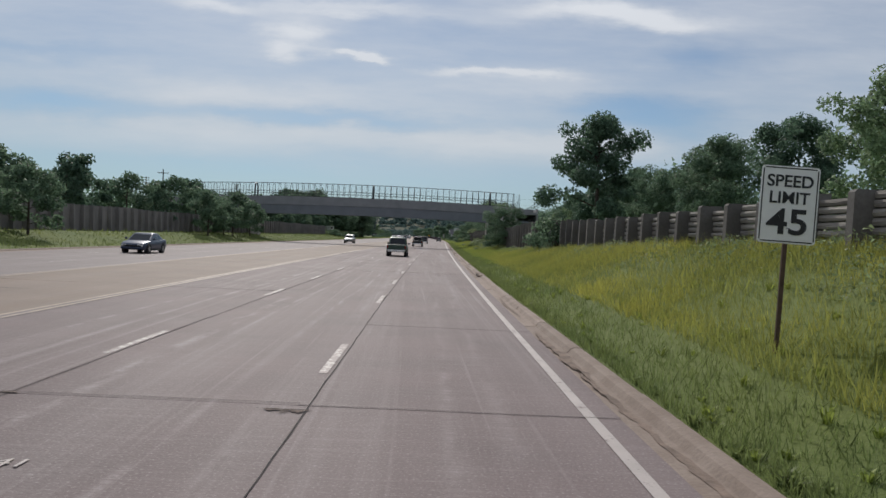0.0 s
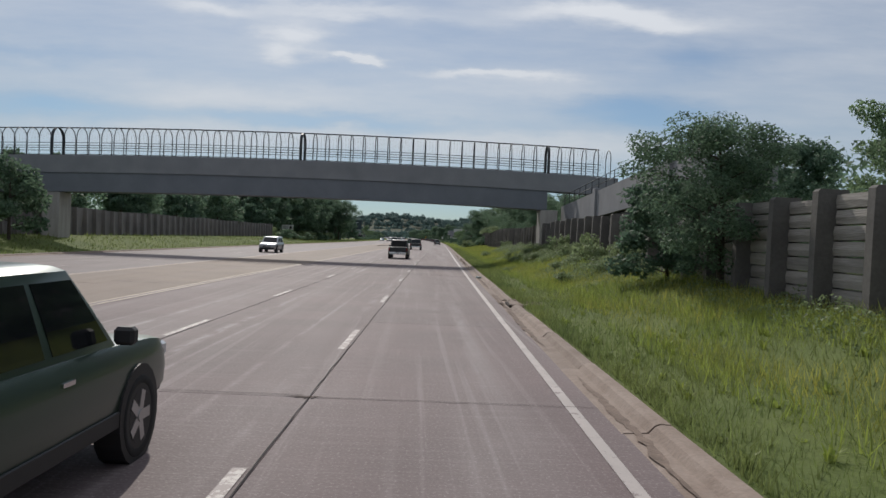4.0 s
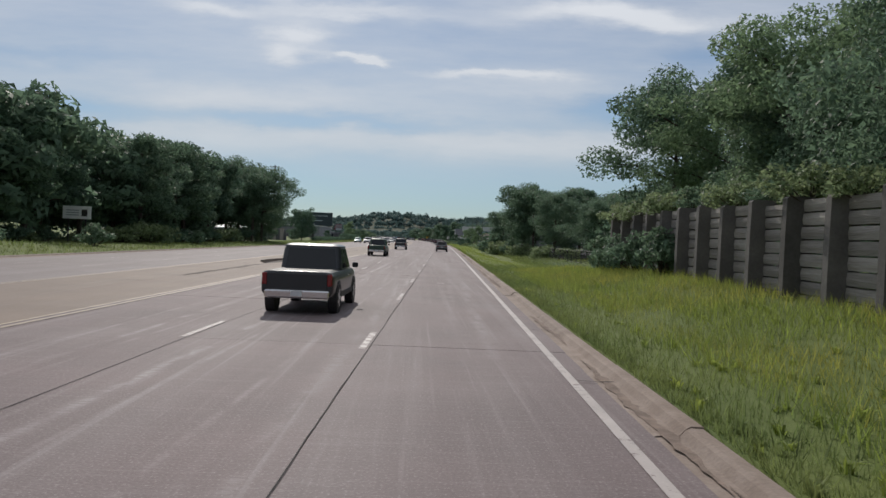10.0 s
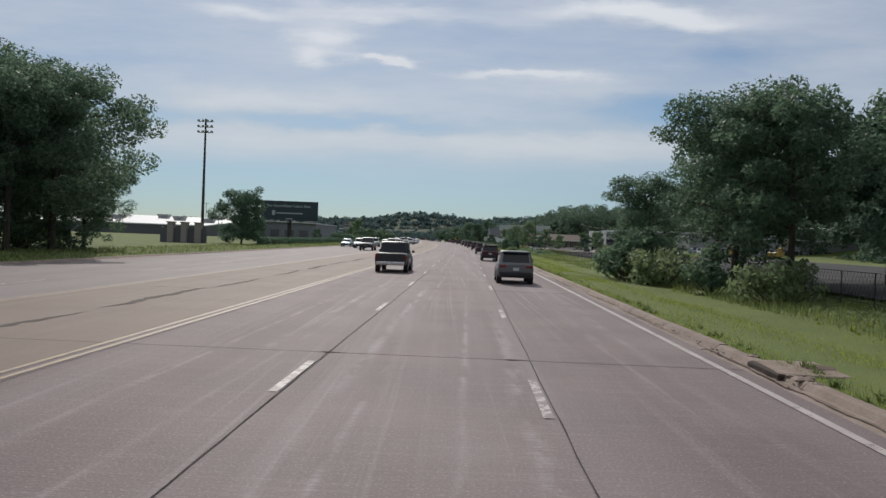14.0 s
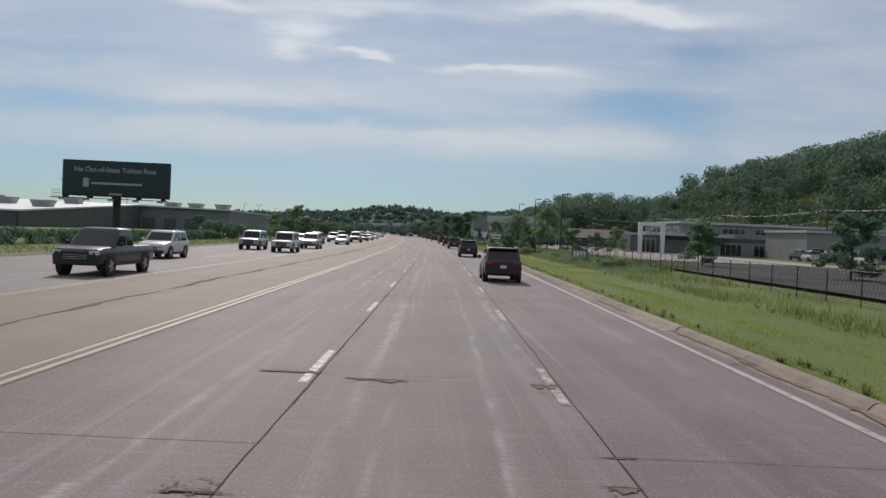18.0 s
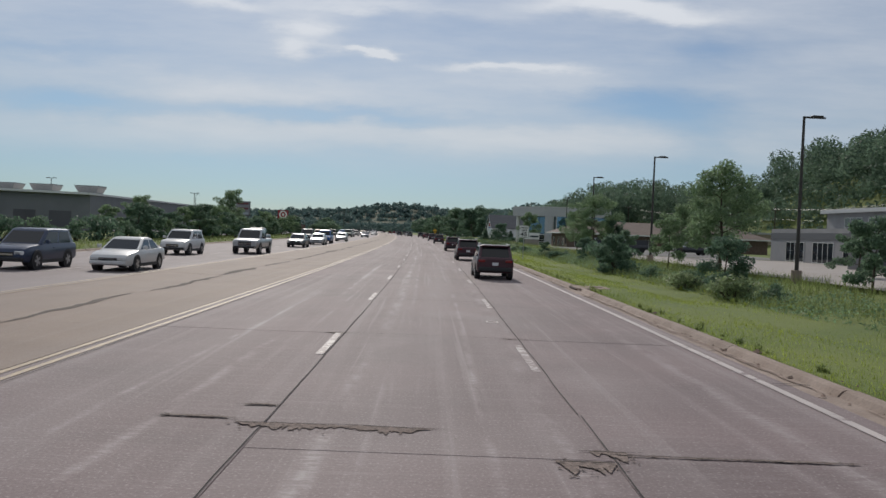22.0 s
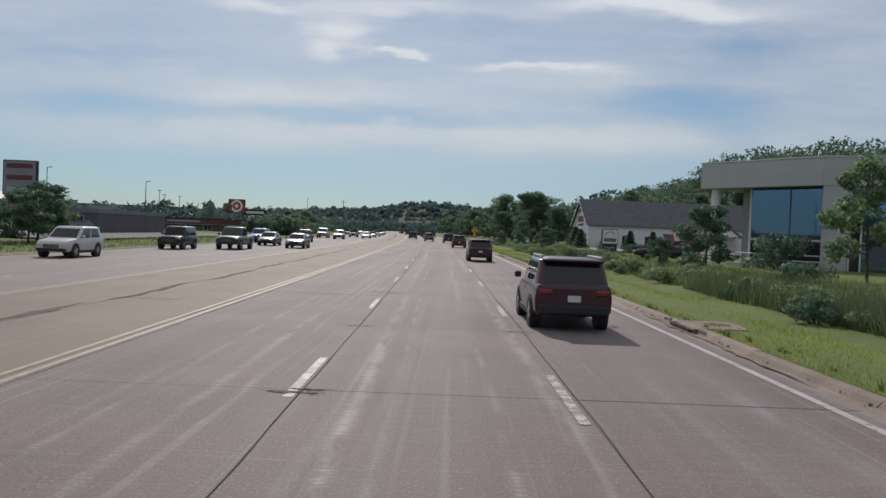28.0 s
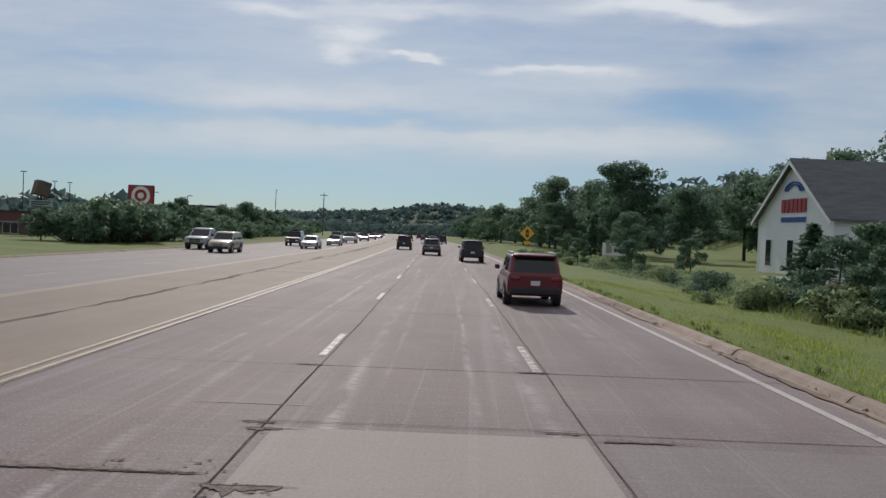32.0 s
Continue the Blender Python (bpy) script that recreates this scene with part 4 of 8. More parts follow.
def build_bridge():
    D = 2.3                                # depth from the near to the far face
    b = thing("footbridge", stand(143.1, 0), "grey concrete footbridge over the road with an arched steel cage fence", "footbridge")
    ls = list(np.linspace(-46, 15.5, 42))

    def beam(name, y0, y1, top, bot, material, l0=-46, l1=15.5, label=""):
        bm = bmesh.new()
        pts = [l for l in ls if l0 <= l <= l1]
        loft(bm, [[(l, y0, deck_z(l) - top), (l, y1, deck_z(l) - top), (l, y1, deck_z(l) - bot), (l, y0, deck_z(l) - bot)] for l in pts])
        part(name, bm, material, b, label)

    beam("fascia", 0.0, 0.22, 0.0, 1.5, "bridge", label="pale concrete fascia band")
    beam("fascia", D - 0.22, D, 0.0, 1.5, "bridge")
    beam("deck", 0.22, D - 0.22, 0.45, 0.8, "bridge")
    beam("girder", 0.10, 0.75, 1.5, 3.08, "girder", l1=10.0, label="grey girder under the deck")
    beam("girder", D - 0.75, D - 0.1, 1.5, 3.08, "girder", l1=10.0)
    beam("girder_flange", 0.0, 0.85, 3.08, 3.14, "girder", l1=10.0)
    beam("girder_flange", D - 0.95, D, 3.08, 3.14, "girder", l1=10.0)
    for l in np.arange(-42, 9, 7.0):
        part("cross_beam", boxed(l - 0.12, l + 0.12, 0.75, D - 0.75, deck_z(l) - 2.6, deck_z(l) - 0.8), "girder", b)
    for l in np.arange(-42, 5, 7.0):
        for k in (0, 7.0):
            part("brace", rodded((l + k, 0.6, deck_z(l) - 2.5), (l + 7 - k, D - 0.6, deck_z(l + 7) - 2.5), 0.05, seg=6), "girder", b)
    # piers
    for l in (-33.0, 9.7):
        z0 = float(ground_z(143, l)) - 0.4
        part("pier", boxed(l - 0.75, l + 0.75, 0.05, D - 0.05, z0, deck_z(l) - 3.14, bevel=0.04), "pier", b, "pale concrete pier")
    # cage fence: hoops rise from both edges and meet over the walkway
    def hoop_points(l, k=9, rise=2.45):
        pts = []
        for i in range(k + 1):
            f = i / k
            if f < 0.45:
                y, z = 0.10, rise * 0.62 * f / 0.45
            else:
                a = (f - 0.45) / 0.55 * math.pi / 2
                y, z = 0.10 + (D / 2 - 0.1) * (1 - math.cos(a)), rise * 0.62 + rise * 0.38 * math.sin(a)
            pts.append(Vector((l, y, deck_z(l) + z)))
        return pts

    step = 1.065
    for i in range(-32, 26):
        l = 9.5 - 21.3 + i * step * 1.0
        if not -45.5 < l < 15.2:
            continue
        thick = min(abs(l - q) for q in (-33.1, -11.8, 9.5)) < 0.2
        near = hoop_points(l)
        for side in (0, 1):
            pts = near if side == 0 else [Vector((p.x, D - p.y, p.z)) for p in near]
            bm = bmesh.new()
            r = 0.11 if thick else 0.04
            if thick:
                loft(bm, [[(p.x - r, p.y - 0.05, p.z), (p.x + r, p.y - 0.05, p.z), (p.x + r, p.y + 0.09, p.z), (p.x - r, p.y + 0.09, p.z)] for p in pts])
            else:
                rings = []
                for i, p in enumerate(pts):
                    d = (pts[min(i + 1, len(pts) - 1)] - pts[max(i - 1, 0)]).normalized()
                    v = Vector((0, -d.z, d.y))
                    rings.append([p + Vector((r * math.cos(a), 0, 0)) + v * r * math.sin(a) for a in (0.3, 1.56, 2.81, 4.07, 5.33)])
                loft(bm, rings)
            part("hoop", bm, "fence_steel", b)
    for y, dz, r in ((0.10, 0.62, 0.025), (0.10, 1.05, 0.025), (D - 0.1, 0.62, 0.025), (D - 0.1, 1.05, 0.025), (D / 2, 2.46, 0.055), (0.08, 0.05, 0.03), (D - 0.08, 0.05, 0.03)):
        bm = bmesh.new()
        pts = [l for l in ls if l < 15.4]
        loft(bm, [[(p, y + r * math.cos(a), deck_z(p) + dz + r * math.sin(a)) for a in np.radians(range(0, 360, 60))] for p in pts])
        part("rail", bm, "fence_steel", b)
    # fine wire netting on the near and the far hoops
    for side in (0, 1):
        bm = bmesh.new()
        for l in np.arange(-45.2, 14.85, 0.266):
            pts = hoop_points(l, 5)
            if side:
                pts = [Vector((p.x, D - p.y, p.z)) for p in pts]
            for p, q in zip(pts, pts[1:]):
                rod(bm, p, q, 0.005, seg=3, caps=False)
        tagged(part("netting", bm, "mesh", b, "fine wire netting"), kind="stuff")
    # ramp that leaves the bridge behind the noise wall and runs back along the road below the deck
    def ramp_z(y):
        return 5.65 - (y + 5) * 0.028
    ys = list(np.linspace(-36, 1.8, 12))
    for x0, x1, top, bot, nm in ((11.0, 11.22, 0.0, 1.75, "ramp_fascia"), (13.7, 13.92, 0.0, 1.75, "ramp_fascia"), (11.22, 13.7, 0.5, 0.85, "ramp_deck"), (11.5, 13.4, 1.75, 2.0, "ramp_girder")):
        bm = bmesh.new()
        loft(bm, [[(x0, y, ramp_z(y) - top), (x1, y, ramp_z(y) - top), (x1, y, ramp_z(y) - bot), (x0, y, ramp_z(y) - bot)] for y in ys])
        part(nm, bm, "bridge" if nm != "ramp_girder" else "girder", b)
    for y in (-13.6, -31):
        z0 = float(ground_z(143.5 + y, 12)) - 0.4
        part("ramp_pier", boxed(10.84, 13.9, y - 0.42, y + 0.42, z0, ramp_z(y) + 0.2, bevel=0.03), "bridge", b, "concrete pilaster of the ramp")
    for i, y in enumerate(np.arange(-35.5, 1.6, 2.4)):
        for x in (11.1, 13.8):
            part("ramp_fence_post", rodded((x, y, ramp_z(y) - 0.1), (x, y, ramp_z(y) + 0.9), 0.03, seg=5), "fence_steel", b)
    for x in (11.1, 13.8):
        for dz in (0.45, 0.9):
            part("ramp_rail", rodded((x, -35.8, ramp_z(-35.8) + dz), (x, 1.6, ramp_z(1.6) + dz), 0.025, seg=5), "fence_steel", b)
    part("end_pier", boxed(13.6, 15.4, 0.05, D - 0.05, float(ground_z(143, 14)) - 0.4, deck_z(14.5) - 1.5, bevel=0.04), "bridge", b)
    part("abutment", boxed(-52, -45.8, -0.3, 3.8, -0.2, deck_z(-46) - 0.3, bevel=0.05), "bridge", b)


build_bridge()


# ---- noise walls ----
def noise_wall_right():
    w = thing("noise_wall_right", Matrix.Identity(4), "noise wall of grained concrete planks between dark posts", "noise wall", kind="structure")
    s_posts = np.arange(-12.0, 240.0, 2.4)
    ztop = lambda s: (3.72 if s > 60 else 3.45 + 0.27 * max(0.0, (s - 20) / 40)) + 0.12 * math.sin(s * 0.11) + 0.05 * math.sin(s * 1.7)
    for i, s in enumerate(s_posts):
        z0 = float(ground_z(s, 9.6)) - 0.35
        bm = bmesh.new()
        zt = ztop(s) + 0.07
        # post with a raking front, deeper at the foot
        rings = []
        for ds in (-0.14, 0.14):
            rings.append([at(s + ds, 9.72, z0), at(s + ds, 8.96, z0), at(s + ds, 8.98, zt - 0.9), at(s + ds, 9.0, zt - 0.06), at(s + ds, 9.06, zt), at(s + ds, 9.72, zt)])
        loft(bm, rings)
        part("post", bm, "post", w)
        if i + 1 < len(s_posts):
            s1 = s_posts[i + 1]
            zt = ztop(s + 1.2)
            n = 8
            for k in range(n):
                if k < 3 and not 75 < s < 240:
                    continue
                za, zb = z0 + 0.1 + (zt - z0 - 0.1) * k / n, z0 + 0.1 + (zt - z0 - 0.1) * (k + 1) / n
                t = rs.uniform(-0.025, 0.025)
                bm = bmesh.new()
                loft(bm, [[at(x, 9.62 + t, za + 0.012), at(x, 9.43 + t, za + 0.022), at(x, 9.405 + t, (za + zb) / 2 + d * 0.6), at(x, 9.43 + t, zb - 0.022), at(x, 9.62 + t, zb - 0.008)]
                          for x, d in ((s + 0.12, 0), (s + 0.8, rs.uniform(-0.06, 0.06)), (s + 1.6, rs.uniform(-0.06, 0.06)), (s1 - 0.12, 0))])
                part("plank", bm, "plank", w)


def noise_wall_left():
    w = thing("noise_wall_left", Matrix.Identity(4), "ribbed grey-brown noise wall on the far verge", "noise wall", kind="structure")
    for i, s in enumerate(np.arange(-40.0, 240.5, 2.15)):
        z0 = float(ground_z(s, -34.8)) - 0.4
        zt = 3.68 + 0.06 * math.sin(s * 0.3)
        bm = bmesh.new()
        loft(bm, [[at(s + ds, -35.1, z0), at(s + ds, -34.35, z0), at(s + ds, -34.45, zt + 0.05), at(s + ds, -35.1, zt + 0.05)] for ds in (-0.16, 0.16)])
        part("post", bm, "wall_left", w)
        if s < 238:
            bm = bmesh.new()
            loft(bm, [[at(x, -35.0, z0), at(x, -34.78, z0), at(x, -34.78, zt), at(x, -35.0, zt)] for x in (s + 0.12, s + 2.03)])
            part("panel", bm, "wall_left", w)


noise_wall_right()
noise_wall_left()


# ---- road signs ----
def rounded_plate(w, h, r, y0, y1, cx=0.0, cz=0.0, seg=4):
    pts = []
    for qx, qz, a0 in ((w / 2 - r, h / 2 - r, 0), (-w / 2 + r, h / 2 - r, 90), (-w / 2 + r, -h / 2 + r, 180), (w / 2 - r, -h / 2 + r, 270)):
        for k in range(seg + 1):
            a = radians(a0 + 90 * k / seg)
            pts.append((cx + qx + r * math.cos(a), cz + qz + r * math.sin(a)))
    bm = bmesh.new()
    loft(bm, [[(x, y, z) for x, z in pts] for y in (y0, y1)])
    return bm


def speed_sign(s, lat, zg, foot, top, w, h, lean=0.0, post="post_rust"):
    """A plate with black border and words, on one post."""
    g = thing("speed_limit_sign", stand(s, lat, zg) @ Matrix.Rotation(radians(lean), 4, "Y"), "white speed limit 45 sign on a thin post in grass", "road sign", "speed limit signs")
    cz = top - h / 2
    part("post", boxed(-0.035, 0.035, 0.0, 0.05, foot, top - 0.06, bevel=0.006), post, g, "weathered steel post")
    plate = part("plate", rounded_plate(w, h, 0.05, -0.012, -0.004, 0, cz), "sign_white", g, "white retroreflective plate")
    bm = bmesh.new()
    b = 0.018
    for x0, x1, z0, z1 in ((-w / 2 + 0.05, w / 2 - 0.05, cz + h / 2 - 0.04, cz + h / 2 - 0.04 + b), (-w / 2 + 0.05, w / 2 - 0.05, cz - h / 2 + 0.04 - b, cz - h / 2 + 0.04),
                           (-w / 2 + 0.04 - b, -w / 2 + 0.04, cz - h / 2 + 0.05, cz + h / 2 - 0.05), (w / 2 - 0.04, w / 2 - 0.04 + b, cz - h / 2 + 0.05, cz + h / 2 - 0.05)):
        box(bm, x0, x1, -0.016, -0.012, z0, z1)
    part("border", bm, "black", plate)
    lettering("SPEED", h * 0.215, "black", plate, 0, -0.017, cz + h * 0.30, "word_speed", bold=0.004, squash=1.05)
    lettering("LIMIT", h * 0.215, "black", plate, 0, -0.017, cz + h * 0.085, "word_limit", bold=0.004, squash=1.05)
    lettering("45", h * 0.46, "black", plate, 0, -0.017, cz - h * 0.235, "number", bold=0.010, squash=1.2)
    for dz in (0.3, -0.3):
        part("bolt", rodded((0, -0.02, cz + h * dz), (0, -0.01, cz + h * dz), 0.012, seg=8), "galv", plate)


speed_sign(12.4, 5.58, 0.30, -0.15, 3.26, 0.93, 1.22, lean=1.6)
speed_sign(522.5, 5.36, 0.02, -0.2, 3.12, 0.91, 1.12, post="galv")


def signal_ahead_sign():
    g = thing("signal_ahead_sign", stand(734, 4.8, 0.05), "yellow diamond signal-ahead sign on a steel post", "road sign")
    part("post", boxed(-0.03, 0.03, 0, 0.05, -0.2, 3.0), "galv", g)
    bm = rounded_plate(0.95, 0.95, 0.06, -0.012, -0.004, 0, 0)
    bmesh.ops.transform(bm, matrix=Matrix.Translation((0, 0, 2.55)) @ Matrix.Rotation(radians(45), 4, "Y"), verts=bm.verts)
    plate = part("plate", bm, "sign_yellow", g)
    part("symbol", boxed(-0.13, 0.13, -0.018, -0.012, 2.2, 2.9, bevel=0.002), "black", plate)
    for z, m in ((2.76, "red"), (2.55, "sign_yellow"), (2.34, "leaf_light")):
        part("disc", rodded((0, -0.024, z), (0, -0.018, z), 0.075, seg=14), m, plate)
    part("tab", boxed(-0.3, 0.3, -0.012, -0.004, 1.55, 1.85, bevel=0.002), "sign_yellow", g)


signal_ahead_sign()


def small_white_sign():
    g = thing("roadside_board", stand(278.3, -38.7, 0.25, 0), "small white board with an illegible dark mark among bushes", "sign")
    for x in (-0.9, 0.9):
        part("post", boxed(x - 0.05, x + 0.05, 0.02, 0.1, -0.3, 3.7), "steel_dark", g)
    part("board", boxed(-1.5, 1.5, -0.04, 0.02, 2.5, 3.85, bevel=0.01), "sign_white", g)
    part("mark", boxed(0.5, 1.1, -0.05, -0.04, 2.8, 3.5), "steel_dark", g)
    for i in range(3):
        part("text_bar", boxed(-1.1, 0.2, -0.05, -0.04, 2.85 + i * 0.25, 2.95 + i * 0.25), "galv", g)


small_white_sign()


# ---- billboard ----
def build_billboard():
    g = thing("billboard", stand(467, -43.3, 0.25, 0), "large dark billboard with pale lettering on a single steel column", "billboard")
    part("panel", boxed(-6.6, 6.6, -0.25, 0.25, 4.75, 9.2, bevel=0.03), "bill_dark", g)
    part("face", boxed(-6.5, 6.5, -0.29, -0.25, 4.95, 9.05), "bill_dark", g)
    lettering("No Out-of-State Tuition Rate", 0.86, "bill_pale", g, -0.1, -0.30, 8.05, "headline", bold=0.012, squash=0.97)
    part("logo", boxed(-4.0, -3.3, -0.31, -0.29, 5.9, 7.0), "bill_pale", g)
    part("text_bar", boxed(-3.0, 3.2, -0.31, -0.29, 6.25, 6.5), "bill_pale", g)
    part("name_board", boxed(-0.8, 0.8, -0.36, -0.30, 4.98, 5.2), "galv", g)
    part("column", rodded((0, 0.3, -0.3), (0, 0.3, 6.0), 0.48, seg=20), "steel_dark", g)
    part("beam", boxed(-6.0, 6.0, 0.25, 0.7, 5.3, 5.7), "steel_dark", g)
    cat_ = part("catwalk", boxed(-6.6, 6.6, -1.3, -0.4, 4.45, 4.52), "steel_dark", g)
    for x in np.linspace(-6, 6, 5):
        part("bracket", boxed(x - 0.05, x + 0.05, -1.3, 0.3, 4.52, 4.75), "steel_dark", g)
        lamp = part("flood_lamp", boxed(x - 0.35, x + 0.35, -1.75, -1.4, 4.2, 4.42, bevel=0.05), "unit", g)
    bm = bmesh.new()
    for x in np.linspace(-7.6, -6.7, 4):
        rod(bm, (x, -0.6, 4.5), (x, -0.6, 5.4), 0.02, seg=5)
    rod(bm, (-7.6, -0.6, 5.4), (-6.7, -0.6, 5.4), 0.02, seg=5)
    rod(bm, (-7.6, -0.6, 5.0), (-6.7, -0.6, 5.0), 0.02, seg=5)
    part("rail", bm, "steel_dark", g)
    part("landing", boxed(-7.7, -6.6, -1.0, -0.2, 4.42, 4.5), "steel_dark", g)


build_billboard()


# ---- buildings on the far side ----
def window(parent, x, y, z, w, h, axis="x", frame_m="facade_white", bars=1, d=0.06):
    """A glazed window proud of the wall: glass, frame and mullions. axis x: faces -y; axis y: faces -x."""
    def bb(a0, a1, b0, b1, c0, c1):
        return boxed(a0, a1, b0, b1, c0, c1) if axis == "x" else boxed(b0, b1, a0, a1, c0, c1)
    win = part("window", bb(x - w / 2, x + w / 2, y - d * 0.5, y - 0.004, z, z + h), "window", parent)
    t = 0.05
    for nm, a0, a1, c0, c1 in (("sill", x - w / 2 - t, x + w / 2 + t, z - t, z), ("head", x - w / 2 - t, x + w / 2 + t, z + h, z + h + t),
                               ("jamb", x - w / 2 - t, x - w / 2, z, z + h), ("jamb", x + w / 2, x + w / 2 + t, z, z + h)):
        part(nm, bb(a0, a1, y - d, y, c0, c1), frame_m, win)
    for k in range(bars):
        xc = x - w / 2 + w * (k + 1) / (bars + 1)
        part("mullion", bb(xc - 0.025, xc + 0.025, y - d, y, z, z + h), frame_m, win)
    return win


def roof_unit(parent, x, y, z, w=2.2, d=1.8, h=1.0):
    u_ = part("roof_unit", boxed(x - w / 2, x + w / 2, y - d / 2, y + d / 2, z + 0.25, z + h, bevel=0.05), "unit", parent)
    part("unit_base", boxed(x - w * 0.36, x + w * 0.36, y - d * 0.4, y + d * 0.4, z - 0.05, z + 0.25), "unit", u_)
    part("unit_cap", boxed(x - w * 0.55, x + w * 0.55, y - d * 0.55, y + d * 0.55, z + h, z + h + 0.1), "unit", u_)


def hopper(parent, x, y, z):
    """A squat roof fan housing, wider at the top than at the foot, with a dark lid."""
    bm = bmesh.new()
    loft(bm, [[(x - a, y - a, z + h), (x + a, y - a, z + h), (x + a, y + a, z + h), (x - a, y + a, z + h)] for a, h in ((1.45, -0.3), (1.45, 0.2), (1.8, 1.0), (1.8, 1.15))])
    fan = part("roof_fan", bm, "unit", parent, "flared metal roof fan housing")
    part("fan_lid", boxed(x - 1.85, x + 1.85, y - 1.85, y + 1.85, z + 1.15, z + 1.22), "shed_dark", fan)


def build_warehouse():
    g = thing("warehouse", stand(569, -53, 0.2, 0), "low grey warehouse with a white roof and roof units", "warehouse")
    W_, D = 75, 60
    part("wall", boxed(-22, 0, 0, 0.3, -0.5, 5.4), "shed", g, "grey clad front wall")
    part("wall", boxed(-0.3, 0, 0.3, D, -0.5, 5.4), "shed", g)
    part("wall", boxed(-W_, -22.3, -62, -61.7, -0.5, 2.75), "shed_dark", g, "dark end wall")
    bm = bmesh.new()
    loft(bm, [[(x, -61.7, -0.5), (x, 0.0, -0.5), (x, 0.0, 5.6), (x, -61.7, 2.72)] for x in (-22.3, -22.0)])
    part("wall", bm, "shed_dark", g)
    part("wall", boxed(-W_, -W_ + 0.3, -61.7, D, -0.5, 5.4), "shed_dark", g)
    bm = bmesh.new()
    loft(bm, [[(-W_, y, z), (0.2 if y > -1 else -21.8, y, z2), (0.2 if y > -1 else -21.8, y, z2 - 0.3), (-W_, y, z - 0.3)] for y, z, z2 in ((-62.3, 3.05, 3.05), (-1, 6.2, 6.0), (-0.9, 6.2, 5.7), (D, 6.2, 5.7))])
    part("roof", bm, "white_roof", g, "white membrane roof")
    for x, y in ((-66, -30), (-56, -38), (-47, -22), (-38, -34), (-31, -18), (-26, -44)):
        hopper(g, x, y, 3.05 + (y + 62) * 0.052)
    for x in (-17, -11, -4):
        hopper(g, x, 10, 5.9)
    for i in range(4):
        part("door", boxed(-21.5 + i * 5.2, -18.3 + i * 5.2, -0.08, 0, -0.2, 2.9), "shed_dark", g)
    for i in range(3):
        part("wall_lamp", boxed(-70 + i * 18, -69.6 + i * 18, -62.25, -62.0, 2.2, 2.4), "facade_white", g)


build_warehouse()


def entrance_wall():
    g = thing("entrance_wall", stand(391, -41.5, 0.25), "low dark entrance wall with three pale pillars", "wall")
    part("wall", boxed(-3.4, 3.0, 0.1, 0.5, -0.5, 2.0, bevel=0.03), "shed_dark", g)
    for x in (-1.9, 0.0, 1.9):
        pillar = part("pillar", boxed(x - 0.42, x + 0.42, -0.25, 0.75, -0.5, 2.7, bevel=0.03), "lot", g, "pale stone pillar")
        part("cap", boxed(x - 0.52, x + 0.52, -0.35, 0.85, 2.7, 2.85, bevel=0.02), "curb", pillar)


entrance_wall()


def box_store(s, lat, w, d, h, body, trim_m, label, stripe=None, units=2, front_windows=3):
    g = thing("store", stand(s, lat, 0.2, 0), label, "shop building")
    part("wall", boxed(-w, 0, 0, d, -0.5, h), body, g)
    part("parapet", boxed(-w - 0.1, 0.1, -0.1, d + 0.1, h, h + 0.5), trim_m, g)
    if stripe:
        part("fascia", boxed(-w - 0.15, 0.15, -0.35, -0.1, h - 1.1, h - 0.1), stripe, g)
        part("fascia", boxed(0.1, 0.35, -0.35, d, h - 1.1, h - 0.1), stripe, g)
    for i in range(front_windows):
        x = -w + (i + 0.5) * w / front_windows
        window(g, x, 0, 0.3, w / front_windows * 0.6, 1.9, bars=2)
    for i in range(units):
        roof_unit(g, -w * (i + 0.6) / (units + 0.4), d * 0.5, h + 0.1)
    return g


box_store(640, -62, 36, 26, 3.4, "shed", "shed_dark", "dark grey flat-roofed shop behind the hedge", units=3)
box_store(600, -78, 30, 24, 5.0, "shed_dark", "shed", "dark flat-roofed shop far behind trees", units=1)
box_store(676, -44.4, 26, 24, 2.6, "shed_dark", "shed", "dark flat-roofed shop beside the car park", units=3)
box_store(900, -95, 60, 30, 7.0, "shed", "shed_dark", "long low store far behind the trees", units=2)
far_hall = thing("arena", stand(800, -140, 0.3), "distant low hall with a sloped grey roof", "hall")
bm = bmesh.new()
loft(bm, [[(x, 0, -0.5), (x, 30, -0.5), (x, 30, z), (x, 0, z)] for x, z in ((-16, 6.2), (-11, 8.6), (11, 8.6), (16, 6.2))])
part("body", bm, "shed", far_hall)


# ---- tall shop signs and lamp posts ----
def pylon_sign(s, lat, w, z0, z1, face, label, deco):
    g = thing("pylon_sign", stand(s, lat, 0.2), label, "shop sign")
    for x in ((-w * 0.35, w * 0.35) if w > 3.6 else (0,)):
        part("pole", rodded((x, 0.2, -0.4), (x, 0.2, z1 - 0.3), 0.16, seg=10), "steel_dark", g)
    part("cabinet", boxed(-w / 2, w / 2, -0.05, 0.45, z0, z1, bevel=0.04), "steel_dark", g)
    part("face", boxed(-w / 2 + 0.12, w / 2 - 0.12, -0.09, -0.05, z0 + 0.12, z1 - 0.12), face, g)
    deco(g, w, z0, z1)
    return g


def ring_logo(g, w, z0, z1):
    c, r = (z0 + z1) / 2, w * 0.36
    for rr, m, y in ((r, "sign_white", -0.10), (r * 0.66, "red", -0.115), (r * 0.33, "sign_white", -0.13)):
        part("disc", rodded((0, y, c), (0, y + 0.02, c), rr, seg=28), m, g)


